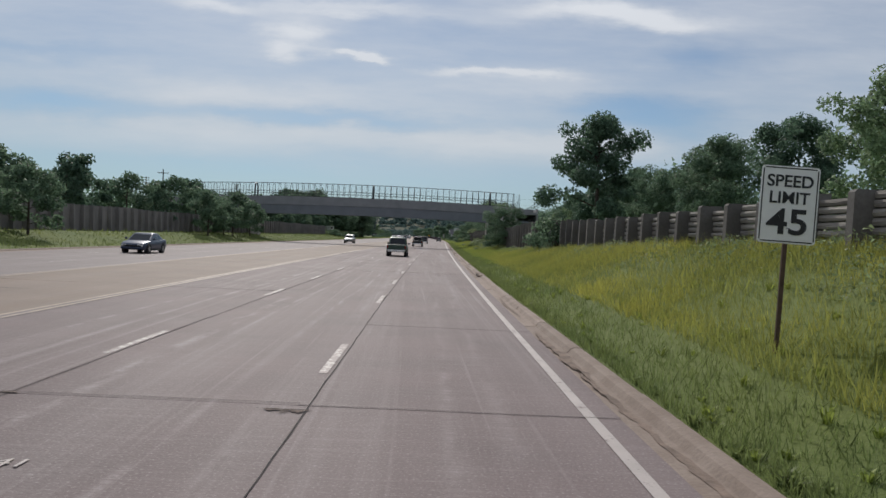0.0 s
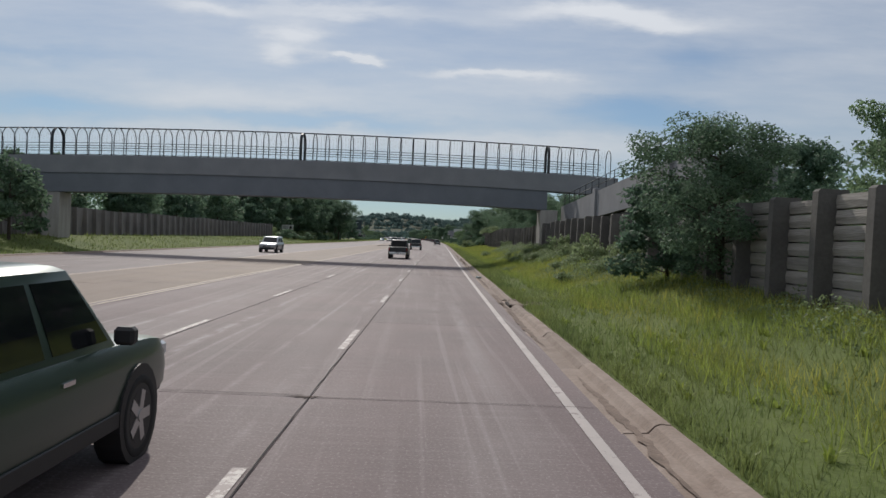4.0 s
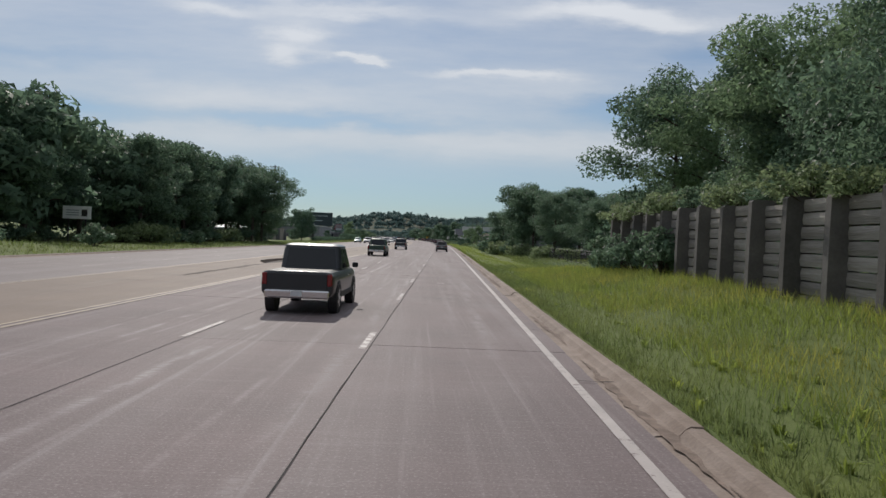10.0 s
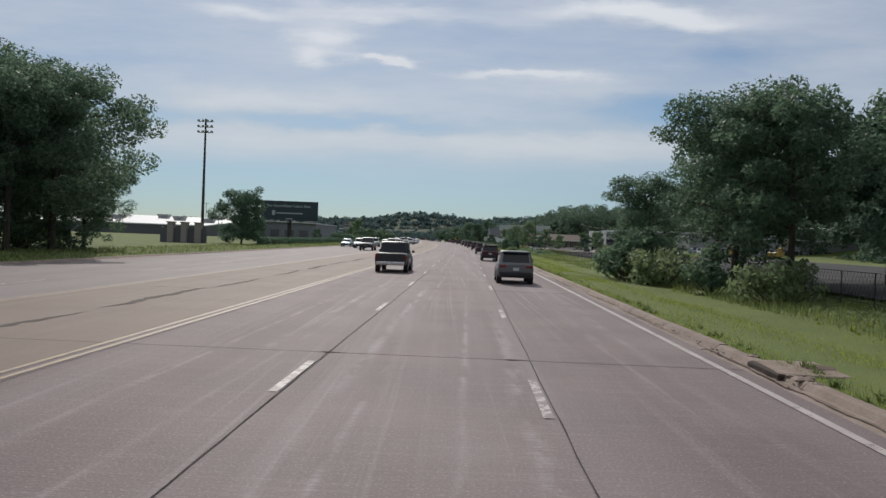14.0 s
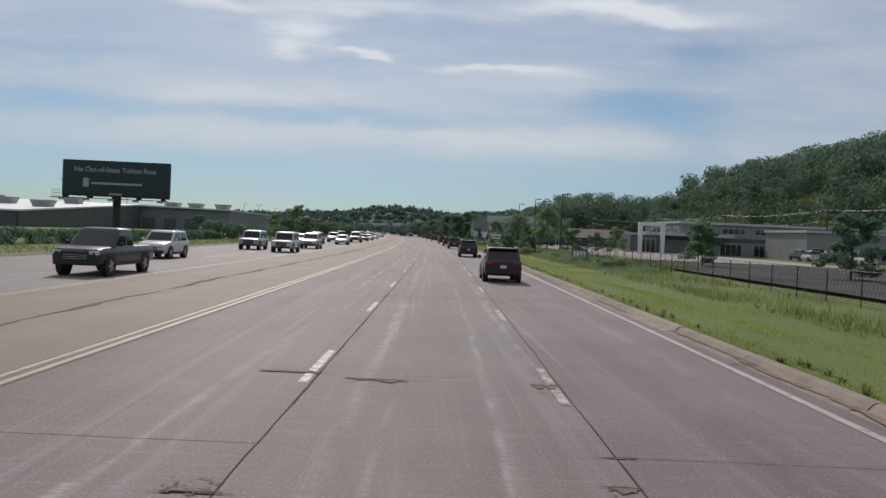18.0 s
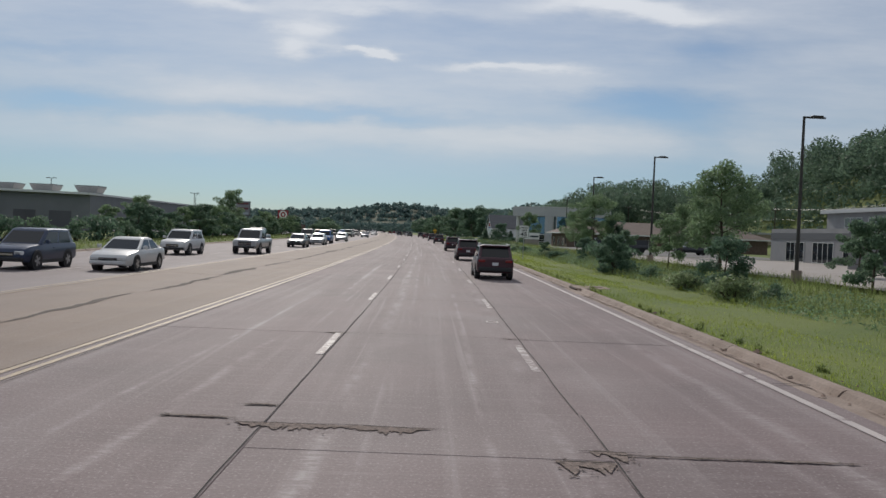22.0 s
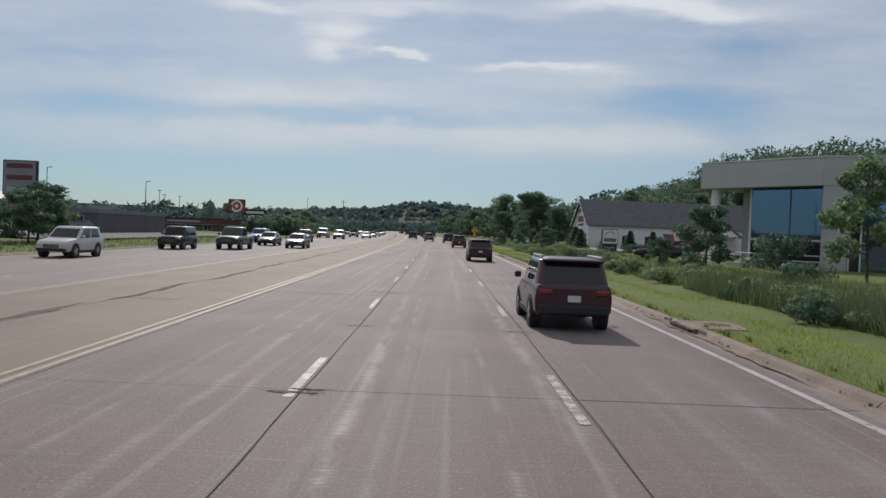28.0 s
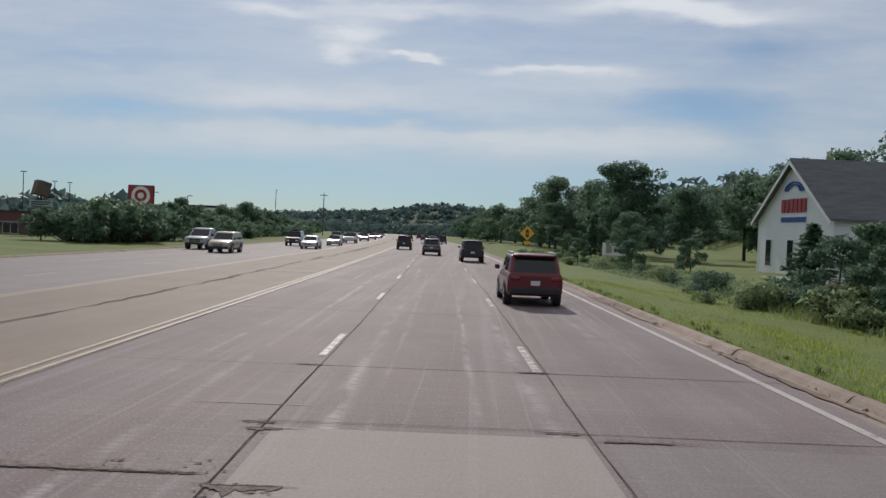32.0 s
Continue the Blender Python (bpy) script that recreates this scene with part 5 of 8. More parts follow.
def bars_logo(colors):
    def deco(g, w, z0, z1):
        n = len(colors)
        for i, m in enumerate(colors):
            zc = z1 - (z1 - z0) * (i + 0.5) / n
            part("text_bar", boxed(-w * 0.38, w * 0.38, -0.12, -0.09, zc - (z1 - z0) * 0.2 / n, zc + (z1 - z0) * 0.2 / n), m, g)
    return deco


pylon_sign(815, -59.2, 4.9, 5.0, 9.0, "red", "tall square red shop sign with a white ring mark", ring_logo)
pylon_sign(671.5, -51.6, 3.9, 4.3, 8.3, "facade_office", "grey stacked shop sign with dull red letter bars", bars_logo(("maroon", "maroon", "bill_pale")))
pylon_sign(900, -68.6, 9.2, 5.4, 7.6, "black", "long black shop sign with pale letter bars", bars_logo(("facade_white",)))
cube_sign = thing("cube_sign", stand(749.5, -47.0, 0.1, 25), "tilted cube sign on a pole above a small board", "shop sign")
part("pole", rodded((0, 0, -0.4), (0, 0, 4.8), 0.11, seg=10), "steel_dark", cube_sign)
bm = boxed(-0.72, 0.72, -0.72, 0.72, -0.8, 0.8, bevel=0.08)
bmesh.ops.transform(bm, matrix=pose(0, 0, 5.35, 0, 14, 20), verts=bm.verts)
part("cube", bm, "brown_brick", cube_sign)
part("board", boxed(-1.15, 1.15, -0.22, -0.12, 3.2, 4.05, bevel=0.03), "bill_pale", cube_sign, "pale changeable-letter board")
for i in range(3):
    part("text_bar", boxed(-0.95, 0.95 - 0.2 * (i % 2), -0.25, -0.225, 3.3 + i * 0.25, 3.42 + i * 0.25), "steel_dark", cube_sign)


def build_brown_store():
    """Long low brown store with a dull red fascia band."""
    g = thing("store", stand(752.5, -44.8, 0.1, 0), "long low brown brick store with a dull maroon fascia", "shop building")
    part("wall", boxed(-21, 0, 0, 13, -0.6, 2.35), "brown_brick", g)
    part("fascia", boxed(-21.2, 0.2, -0.5, 13.2, 1.55, 2.7, bevel=0.03), "maroon", g, "dull maroon fascia band")
    part("coping", boxed(-21.3, 0.3, -0.6, 13.3, 2.7, 2.82), "steel_dark", g)
    part("trim_strip", boxed(-21.15, 0.15, -0.53, -0.5, 1.5, 1.58), "bill_pale", g)
    part("text_bar", boxed(-15.5, -8.5, -0.54, -0.5, 2.0, 2.3), "bill_pale", g)
    for x in (-18.0, -11.5, -7.0, -3.2):
        window(g, x, 0, 0.25, 2.6 if x < -8 else 1.7, 1.15, bars=1)
    for x in (-20.6, -14.6, -9.2, -5.2, -0.4):
        part("pier", boxed(x - 0.35, x + 0.35, -0.14, -0.002, -0.6, 1.5), "brown_brick", g)


build_brown_store()


def lamp_post(s, lat, h, arm=1.2, heads=1, label="tall dark lamp post with a short arm", yaw=0):
    g = thing("lamp_post", stand(s, lat, float(ground_z(s, lat)), yaw), label, "lamp post", "lamp posts")
    part("base", rodded((0, 0, -0.3), (0, 0, 0.7), 0.28, seg=12), "curb", g)
    part("pole", rodded((0, 0, 0.7), (0, 0, h), 0.11, 0.07, seg=10), "steel_dark", g)
    for k in range(heads):
        sx = 1 if k == 0 else -1
        part("arm", boxed(min(0, sx * arm), max(0, sx * arm), -0.03, 0.03, h - 0.1, h), "steel_dark", g)
        part("head", boxed(sx * arm * 0.6 - 0.3, sx * arm * 0.6 + 0.3, -0.16, 0.16, h - 0.06, h + 0.06, bevel=0.02), "steel_dark", g)
    return g


lamp_post(493.4, 16.9, 9.2)
lamp_post(836, -81.5, 9.8, arm=0.4, heads=2)
lamp_post(812, -49.5, 7.2, arm=0.9)
lamp_post(743, -82, 11.9, arm=1.1)
lamp_post(771.6, -71.6, 11.1, arm=1.2)
lamp_post(816.1, -81.9, 10.7, arm=0.5, heads=2)
lamp_post(846.1, -89.1, 10.4, arm=0.5, heads=2)
lamp_post(905, -48.5, 13.2, arm=0.5)
lamp_post(548.1, 17.2, 9.6)
lamp_post(521, 16.7, 9.6)
lamp_post(600, 24, 9.5)
for s, lat, h in ((660, -62, 9.5), (560, -90, 11), (585, -84, 10), (640, -90, 11), (850, -68, 9)):
    lamp_post(s, lat, h, heads=2, label="tall parking lot lamp post with two heads")


def stadium_light(s, lat, h, rows_=3):
    g = thing("stadium_light", stand(s, lat, 0.3), "tall sports field light pole with a rack of lamps", "floodlight")
    part("pole", rodded((0, 0, -0.5), (0, 0, h), 0.28, 0.14, seg=12), "steel_dark", g)
    for k in range(rows_):
        z = h - 0.5 - k * 0.9
        bar = part("crossbar", boxed(-1.3, 1.3, -0.05, 0.05, z - 0.05, z + 0.05), "steel_dark", g)
        for x in np.linspace(-1.1, 1.1, 4):
            part("lamp", rodded((x, -0.3, z + 0.12), (x, 0.1, z + 0.22), 0.22, 0.12, seg=10), "unit", bar)


stadium_light(413.6, -46.5, 20.2)
stadium_light(359.4, -92.9, 21.6)
stadium_light(384.6, -58.9, 21.6)
for s, lat, h in ((303, -113, 19.5), (330, -105, 19), (150, -120, 21), (175, -110, 19)):
    stadium_light(s, lat, h)
bm = bmesh.new()
flag = thing("flag_pole", stand(430, -48.8, 0.3), "flag pole with a limp dark flag", "flag pole")
part("pole", rodded((0, 0, -0.3), (0, 0, 7.8), 0.06, 0.04, seg=8), "galv", flag)
loft(bm, [[(0.05 + x, 0.06 * math.sin(x * 9), z0) for x in (0, 0.12, 0.25, 0.4)] + [(0.05 + x, 0.06 * math.sin(x * 9) + 0.01, z0) for x in (0.4, 0.25, 0.12, 0)] for z0 in (6.4, 7.0, 7.6)])
part("flag", bm, "bill_dark", flag)


# ---- overhead wires and their poles ----
def utility_pole(s, lat, h):
    g = thing("utility_pole", stand(s, lat, float(ground_z(s, lat))), "weathered wooden utility pole with a cross arm", "utility pole", "utility poles")
    part("pole", rodded((0, 0, -0.5), (0, 0, h), 0.16, 0.11, seg=10), "bark", g)
    arm = part("cross_arm", boxed(-1.2, 1.2, -0.06, 0.06, h - 0.9, h - 0.76), "bark", g)
    for x in (-1.05, -0.4, 0.4, 1.05):
        part("insulator", rodded((x, 0, h - 0.76), (x, 0, h - 0.58), 0.05, seg=8), "unit", arm)
    return g


def wire(a, b, sag, r=0.014, name="power_line"):
    pts = []
    for i in range(17):
        f = i / 16
        p = Vector(a).lerp(Vector(b), f)
        p.z -= sag * 4 * f * (1 - f)
        pts.append(p)
    bm = bmesh.new()
    d = (Vector(b) - Vector(a)).normalized()
    side, top = Vector((-d.y, d.x, 0)).normalized() * r, Vector((0, 0, r))
    loft(bm, [[p + side, p + top, p - side, p - top] for p in pts])
    ob = part(name, bm, "black", None)
    tagged(ob, "thin dark overhead power line across the road", "cable", "power lines")


for ds, z, r in ((174.4, 7.1, 0.026), (174.9, 8.6, 0.012), (175.4, 10.0, 0.012)):
    wire(at(ds, -60, z + 1.0), at(ds + 0.6, 40, z + 2.4), 1.3, r)
utility_pole(174.5, -61, 13)
utility_pole(176.5, 41, 13)
poles_s = (420, 470, 520, 570, 620, 670, 730, 790)
for s in poles_s:
    utility_pole(s, 74, 10.5)
for a, b in zip(poles_s, poles_s[1:]):
    for dx, dz in ((-1.05, 0), (0.4, 0), (0, -2.2)):
        za, zb = float(ground_z(a, 74)), float(ground_z(b, 74))
        wire(at(a, 74 + dx, za + 9.95 + dz), at(b, 74 + dx, zb + 9.95 + dz), 0.7, 0.022)
utility_pole(905, -34, 13)
utility_pole(870, 24, 13)


# ---- buildings on the near side ----
def office_block():
    """The long two-level office with ribbon windows and a white portal."""
    g = thing("office_block", stand(518.9, 40.1, 0.1, 0), "low modern grey and white office block with ribbon windows", "office building")
    part("wall", boxed(0, 70, 0, 30, -0.5, 4.2), "facade_office", g)
    part("upper_storey", boxed(6, 70, 4, 28, 4.2, 6.3), "facade_office", g)
    part("roof_edge", boxed(5.4, 70.6, 3.4, 28.6, 6.3, 6.75), "facade_grey", g)
    part("band", boxed(-0.06, 70, -0.06, 0, 2.9, 3.7), "facade_dark", g)
    part("band", boxed(-0.06, 0, 0, 30, 2.9, 3.7), "facade_dark", g)
    part("canopy", boxed(-3.0, 14, -3.0, 0, 3.7, 4.3), "facade_grey", g)
    for i in range(9):
        window(g, 10 + i * 6.6, 4, 4.6, 4.6, 1.1, bars=3)
        window(g, 8 + i * 6.6, 0, 0.3, 4.2, 2.2, bars=3)
    for i in range(4):
        window(g, 4 + i * 6.5, 0, 0.4, 4.4, 2.2, axis="y", bars=3)
        window(g, 7 + i * 5, 6, 4.6, 3.6, 1.1, axis="y", bars=2)
    portal = part("portal", boxed(-5.2, -4.5, -6, -5.3, -0.5, 5.3), "facade_white", g, "white entrance frame")
    part("portal_leg", boxed(-1.0, -0.3, -6, -5.3, -0.5, 5.3), "facade_white", portal)
    part("portal_head", boxed(-5.2, -0.3, -6, -5.3, 5.3, 5.9), "facade_white", portal)
    part("entrance_wall", boxed(-6.5, 0, -5.2, -0.1, -0.5, 3.6), "facade_dark", g)
    window(g, -3.6, -5.2, 0.1, 3.6, 2.8, bars=3)


office_block()


def brown_office():
    """Low brick office with a wide hipped roof."""
    g = thing("brick_office", stand(603, 24.7, 0.2, 0), "low brown brick office with a broad hipped shingle roof", "office building")
    w, d, h = 40, 16, 2.9
    part("wall", boxed(0, w, 0, d, -0.5, h), "brown_brick", g)
    bm = bmesh.new()
    o = 1.0
    a = [(-o, -o, h), (w + o, -o, h), (w + o, d + o, h), (-o, d + o, h)]
    b_ = [(d * 0.32, d * 0.47, h + 2.6), (w - d * 0.32, d * 0.47, h + 2.6), (w - d * 0.32, d * 0.53, h + 2.6), (d * 0.32, d * 0.53, h + 2.6)]
    loft(bm, [a, b_])
    part("roof", bm, "shingle_brown", g, "brown hipped shingle roof")
    part("eave", boxed(-o, w + o, -o, -o + 0.12, h - 0.16, h + 0.06), "facade_white", g)
    part("eave", boxed(-o, -o + 0.12, -o + 0.12, d + o, h - 0.16, h + 0.06), "facade_white", g)
    for i in range(8):
        window(g, 2.5 + i * 4.6, 0, 0.4, 1.5, 1.6, frame_m="facade_white", bars=1)
    for i in range(3):
        window(g, 3 + i * 4.8, 0, 0.4, 1.5, 1.6, axis="y", frame_m="facade_white", bars=1)


brown_office()


def glass_office():
    """Grey flat-roofed office: a porch front on round columns, bent at its corner to a long glazed side, under one deep fascia."""
    g = thing("glass_office", stand(652.9, 20.8, 0.1, -56.7), "grey office with a deep roof fascia, white columns and mirror glass", "office building")
    W_, V, lo, hi = 11.84, 16.0, 7.0, 9.3
    side = Matrix.Translation((W_, 0, 0)) @ Matrix.Rotation(radians(34.5), 4, "Z")

    def flank(bm):
        bmesh.ops.transform(bm, matrix=side, verts=bm.verts)
        return bm

    part("fascia", boxed(0, W_ + 0.05, 0, 0.4, lo, hi, bevel=0.03), "facade_grey", g, "deep grey roof fascia")
    part("fascia", boxed(0, 0.4, 0.41, 14.0, lo, hi, bevel=0.03), "facade_grey", g)
    part("fascia", flank(boxed(0.06, V, 0, 0.4, lo, hi, bevel=0.03)), "facade_grey", g)
    part("coping", boxed(-0.06, W_, -0.06, 0.46, hi, hi + 0.09), "facade_white", g, "pale metal roof edge")
    part("coping", flank(boxed(0, V + 0.06, -0.06, 0.46, hi + 0.004, hi + 0.094)), "facade_white", g)
    bm = bmesh.new()
    far = side @ Vector((V, 0.4, 0))
    out = side @ Vector((V, 9.0, 0))
    plan = [(0.4, 0.4), (W_, 0.4), (far.x, far.y), (out.x, out.y), (0.4, 14.0)]
    loft(bm, [[(x, y, z) for x, y in plan] for z in (lo + 0.02, lo + 0.3)])
    part("soffit", bm, "facade_office", g)
    for x, y in ((1.1, 0.9), (1.1, 7.5)):
        part("column", rodded((x, y, -0.4), (x, y, lo), 0.42, seg=20), "facade_white", g, "round white column")
    bm = bmesh.new()
    wall = [(3.4, 2.0), (W_, 2.0), (W_ + 0.3, 0.9), (far.x, far.y + 0.6), (out.x, out.y), (3.4, 14.0)]
    loft(bm, [[(x, y, z) for x, y in wall] for z in (-0.5, lo)])
    part("wall", bm, "facade_dark", g)
    # porch front: one bright and one darker sheet of glass over low bands
    for x0, x1 in ((4.2, 7.9), (8.0, 11.7)):
        part("pane", boxed(x0, x1, 1.88, 1.99, 2.75, lo - 0.1), "mirror_glass", g, "blue mirror glazing")
        part("pane", boxed(x0, x1, 1.88, 1.99, 0.3, 2.3), "window", g)
    part("frame_post", boxed(4.0, 4.19, 1.84, 1.99, -0.3, lo), "facade_white", g)
    part("frame_post", boxed(7.905, 7.995, 1.84, 1.99, -0.3, lo), "facade_dark", g)
    part("transom", boxed(4.2, 11.7, 1.84, 1.99, 2.45, 2.6), "facade_white", g)
    part("panel", boxed(3.3, 3.99, 1.86, 1.99, -0.5, lo), "facade_office", g, "plain grey wall panel")
    for z in (0.75, 1.25):
        part("rail", rodded((2.6, 1.2, z), (W_ - 0.2, 1.2, z), 0.05, seg=6), "facade_white", g)
    part("plinth", boxed(2.4, W_ - 0.2, 1.0, 1.8, -0.5, 0.35), "facade_grey", g)
    # long side: a plain pier, a pale post and a wide sheet of dark glass
    part("pier", flank(boxed(0.1, 2.0, 0.05, 0.6, -0.5, lo)), "facade_grey", g, "plain grey pier")
    for x in (2.06, 2.9):
        part("frame_post", flank(boxed(x, x + 0.12, 0.12, 0.3, -0.5, lo)), "facade_white", g)
    part("pane", flank(boxed(2.2, 2.88, 0.2, 0.3, 0.2, lo - 0.05)), "window", g)
    for i in range(4):
        x0 = 3.06 + i * 3.2
        part("pane", flank(boxed(x0, x0 + 3.16, 0.2, 0.3, 0.2, lo - 0.05)), "mirror_glass", g, "dark blue glazing")


glass_office()


def white_house():
    """White gabled office with lap siding, a long grey roof, a dormer porch and awnings."""
    g = thing("white_gabled_office", stand(720, 22.8, 0.1, 3), "white lap-sided gabled office with a long grey shingle roof", "house")
    # the gable faces the road; the ridge runs away from it
    w, L, eave, ridge = 10.8, 34.0, 4.35, 8.6
    y0, y1 = -w / 2, w / 2
    bm = bmesh.new()
    loft(bm, [[(x, y0, -0.5), (x, y1, -0.5), (x, y1, eave), (x, 0, ridge - 0.15), (x, y0, eave)] for x in (0, L)])
    part("wall", bm, "siding", g, "white lap siding wall")
    # lap boards on the gable and on the long side
    n = int((ridge - 0.4) / 0.2)
    for k in range(n):
        z = k * 0.2
        half = w / 2 if z < eave else (w / 2) * (ridge - 0.15 - z) / (ridge - 0.15 - eave)
        if half < 0.3:
            continue
        bm = bmesh.new()
        loft(bm, [[(-0.03, y, z), (-0.012, y, z + 0.19), (0.0, y, z + 0.19), (0.0, y, z)] for y in (-half + 0.02, half - 0.02)])
        part("lap_board", bm, "siding", g)
        if z < eave - 0.2:
            bm = bmesh.new()
            loft(bm, [[(x, y0 - 0.03, z), (x, y0 - 0.012, z + 0.19), (x, y0, z + 0.19), (x, y0, z)] for x in (0.0, L)])
            part("lap_board", bm, "siding", g)
    for sgn in (-1, 1):
        bm = bmesh.new()
        yo, zo = sgn * (w / 2 + 0.45), eave - 0.30
        loft(bm, [[(x, 0, ridge), (x, yo, zo), (x, yo, zo + 0.16), (x, 0, ridge + 0.18)] for x in (-0.5, L + 0.5)])
        part("roof", bm, "shingle_grey", g, "grey shingle roof")
        bm = bmesh.new()
        loft(bm, [[(x, 0, ridge - 0.02), (x, yo, zo - 0.02), (x, yo, zo - 0.25), (x, 0, ridge - 0.28)] for x in (-0.56, -0.5)])
        part("barge_board", bm, "siding", g)
    for yy in (y0 - 0.03, y1 + 0.03):
        part("corner_board", boxed(-0.05, 0.1, yy - 0.08, yy + 0.08, -0.3, eave), "facade_white", g)
    for yc in (-3.6, 0.2, 3.6):
        window(g, yc, -0.03, 0.7, 0.9, 2.0, axis="y", bars=0)
    # sign on the gable: a swooping arc, tall red letter bars, a line of blue bars
    def bow(rr, zz):
        bm = bmesh.new()
        loft(bm, [[(x, -1.35 * q * math.cos(a), zz + 0.85 * q * math.sin(a)) for q, x in ((rr - 0.07, -0.15), (rr + 0.07, -0.15), (rr + 0.07, -0.04), (rr - 0.07, -0.04))] for a in np.radians(np.linspace(10, 164, 15))])
        return bm

    sign = part("gable_sign", bow(1.0, 6.15), "blue", g, "arc-shaped sign with red and blue bars")
    part("inner_arc", bow(0.72, 6.2), "blue", sign)
    for i in range(6):
        part("red_bar", boxed(-0.12, -0.05, -1.85 + i * 0.62, -1.36 + i * 0.62, 4.75, 5.75, bevel=0.02), "red", sign)
    for i in range(11):
        part("blue_bar", boxed(-0.10, -0.05, -1.85 + i * 0.335, -1.6 + i * 0.335, 4.05, 4.42), "blue", sign)
    # long side: windows with striped awnings, porch gable
    for i, x in enumerate((6.5, 10.5, 14.0, 17.5)):
        window(g, x, y0 - 0.03, 0.8, 1.2, 1.7, bars=0)
        if i > 1:
            bm = bmesh.new()
            loft(bm, [[(xx, y0 - 0.05, 3.1), (xx, y0 - 0.9, 2.0), (xx, y0 - 0.9, 1.9), (xx, y0 - 0.05, 2.9)] for xx in (x - 0.9, x + 0.3)])
            aw = part("awning", bm, "facade_dark", g, "dark and red striped awning")
            bm = bmesh.new()
            loft(bm, [[(xx, y0 - 0.05, 3.1), (xx, y0 - 0.9, 2.0), (xx, y0 - 0.9, 1.9), (xx, y0 - 0.05, 2.9)] for xx in (x + 0.31, x + 0.9)])
            part("awning_stripe", bm, "red_trim", aw)
    bm = bmesh.new()
    loft(bm, [[(20, y, 3.0), (22.8, y, 4.9), (25.6, y, 3.0)] for y in (y0 - 2.6, y0 + 1.5)])
    porch = part("porch_gable", bm, "siding", g)
    for sgn in (-1, 1):
        bm = bmesh.new()
        loft(bm, [[(22.8, y, 5.0), (22.8 + sgn * 3.2, y, 2.85), (22.8 + sgn * 3.2, y, 3.0), (22.8, y, 5.15)] for y in (y0 - 2.8, y0 + 2.6)])
        part("porch_roof", bm, "shingle_grey", porch)
    for x in (20.4, 25.2):
        part("porch_post", boxed(x - 0.12, x + 0.12, y0 - 2.5, y0 - 2.26, -0.3, 3.0), "facade_white", porch)
    part("door", boxed(22.0, 23.6, y0 - 0.08, y0 - 0.04, 0, 2.3), "window", g)
    part("porch_mark", boxed(22.3, 23.3, y0 - 2.64, y0 - 2.61, 3.7, 4.1), "blue", porch)


white_house()


def lot_sign(s, lat):
    g = thing("monument_sign", stand(s, lat, 0.2, 4), "white sign with an arc mark on a dark base", "shop sign")
    part("base", boxed(-1.0, 1.0, -0.2, 0.2, -0.4, 1.1, bevel=0.03), "steel_dark", g)
    part("frame", boxed(-1.12, 1.12, -0.22, 0.22, 1.1, 3.2, bevel=0.03), "steel_dark", g)
    part("face", boxed(-1.04, 1.04, -0.26, -0.22, 1.2, 3.1), "sign_white", g)
    bm = bmesh.new()
    loft(bm, [[(-0.75 * q * math.cos(a), y, 2.2 + 0.6 * q * math.sin(a)) for q, y in ((0.94, -0.32), (1.06, -0.32), (1.06, -0.26), (0.94, -0.26))] for a in np.radians(np.linspace(20, 150, 12))])
    part("arc", bm, "bill_dark", g)
    for i in range(6):
        part("letter_bar", boxed(-0.85 + i * 0.29, -0.64 + i * 0.29, -0.29, -0.26, 1.45, 1.95), "bill_dark", g)
    for i in range(4):
        part("text_bar", boxed(-0.8 + i * 0.4, -0.5 + i * 0.4, -0.24, -0.2, 0.55, 0.78), "galv", g)


lot_sign(687.5, 20.4)
for s, lat, up in ((610.1, 19.1, 0.9), (742, 15, 0.1)):
    g = thing("low_sign", stand(s, lat, up), "low pale business sign on a stone base", "sign")
    part("base", boxed(-1.4, 1.4, -0.2, 0.2, -1.4, 0.6, bevel=0.03), "lot", g)
    part("panel", boxed(-1.5, 1.5, -0.15, 0.15, 0.6, 1.9, bevel=0.04), "sign_white", g)
    part("text_bar", boxed(-0.4, 1.3, -0.18, -0.15, 1.0, 1.35), "bill_dark", g)
    part("mark", boxed(-1.2, -0.6, -0.18, -0.15, 0.9, 1.6), "galv", g)
yard = thing("yard_sign", stand(462, 13.8, -0.1), "plain board yard sign with dark letter bars on wire legs", "sign")
for x in (-0.9, 0.9):
    part("leg", rodded((x, 0, -0.3), (x, 0, 1.3), 0.03, seg=6), "steel_dark", yard)
part("board", boxed(-0.95, 0.95, -0.03, 0.0, 0.2, 1.3), "facade_dark", yard)
for i in range(4):
    part("letter_bar", boxed(-0.76 + i * 0.4, -0.46 + i * 0.4, -0.05, -0.03, 0.4, 1.05), "sign_white", yard)


def far_office(s, lat, w, d, h, wall, roof_kind, label):
    g = thing("office_building", stand(s, lat, float(ground_z(s, lat)), 0), label, "office building")
    part("wall", boxed(0, w, 0, d, -0.8, h), wall, g)
    if roof_kind == "flat":
        part("roof", boxed(-0.3, w + 0.3, -0.3, d + 0.3, h, h + 0.45), "facade_grey", g)
    else:
        bm = bmesh.new()
        loft(bm, [[(-0.6, -0.6, h), (w + 0.6, -0.6, h), (w + 0.6, d + 0.6, h), (-0.6, d + 0.6, h)], [(d * 0.4, d * 0.48, h + 2.6), (w - d * 0.4, d * 0.48, h + 2.6), (w - d * 0.4, d * 0.52, h + 2.6), (d * 0.4, d * 0.52, h + 2.6)]])
        part("roof", bm, roof_kind, g)
    for i in range(int(w / 4)):
        window(g, 2 + i * 4, 0, 0.7, 2.2, 1.5, bars=1)
    return g


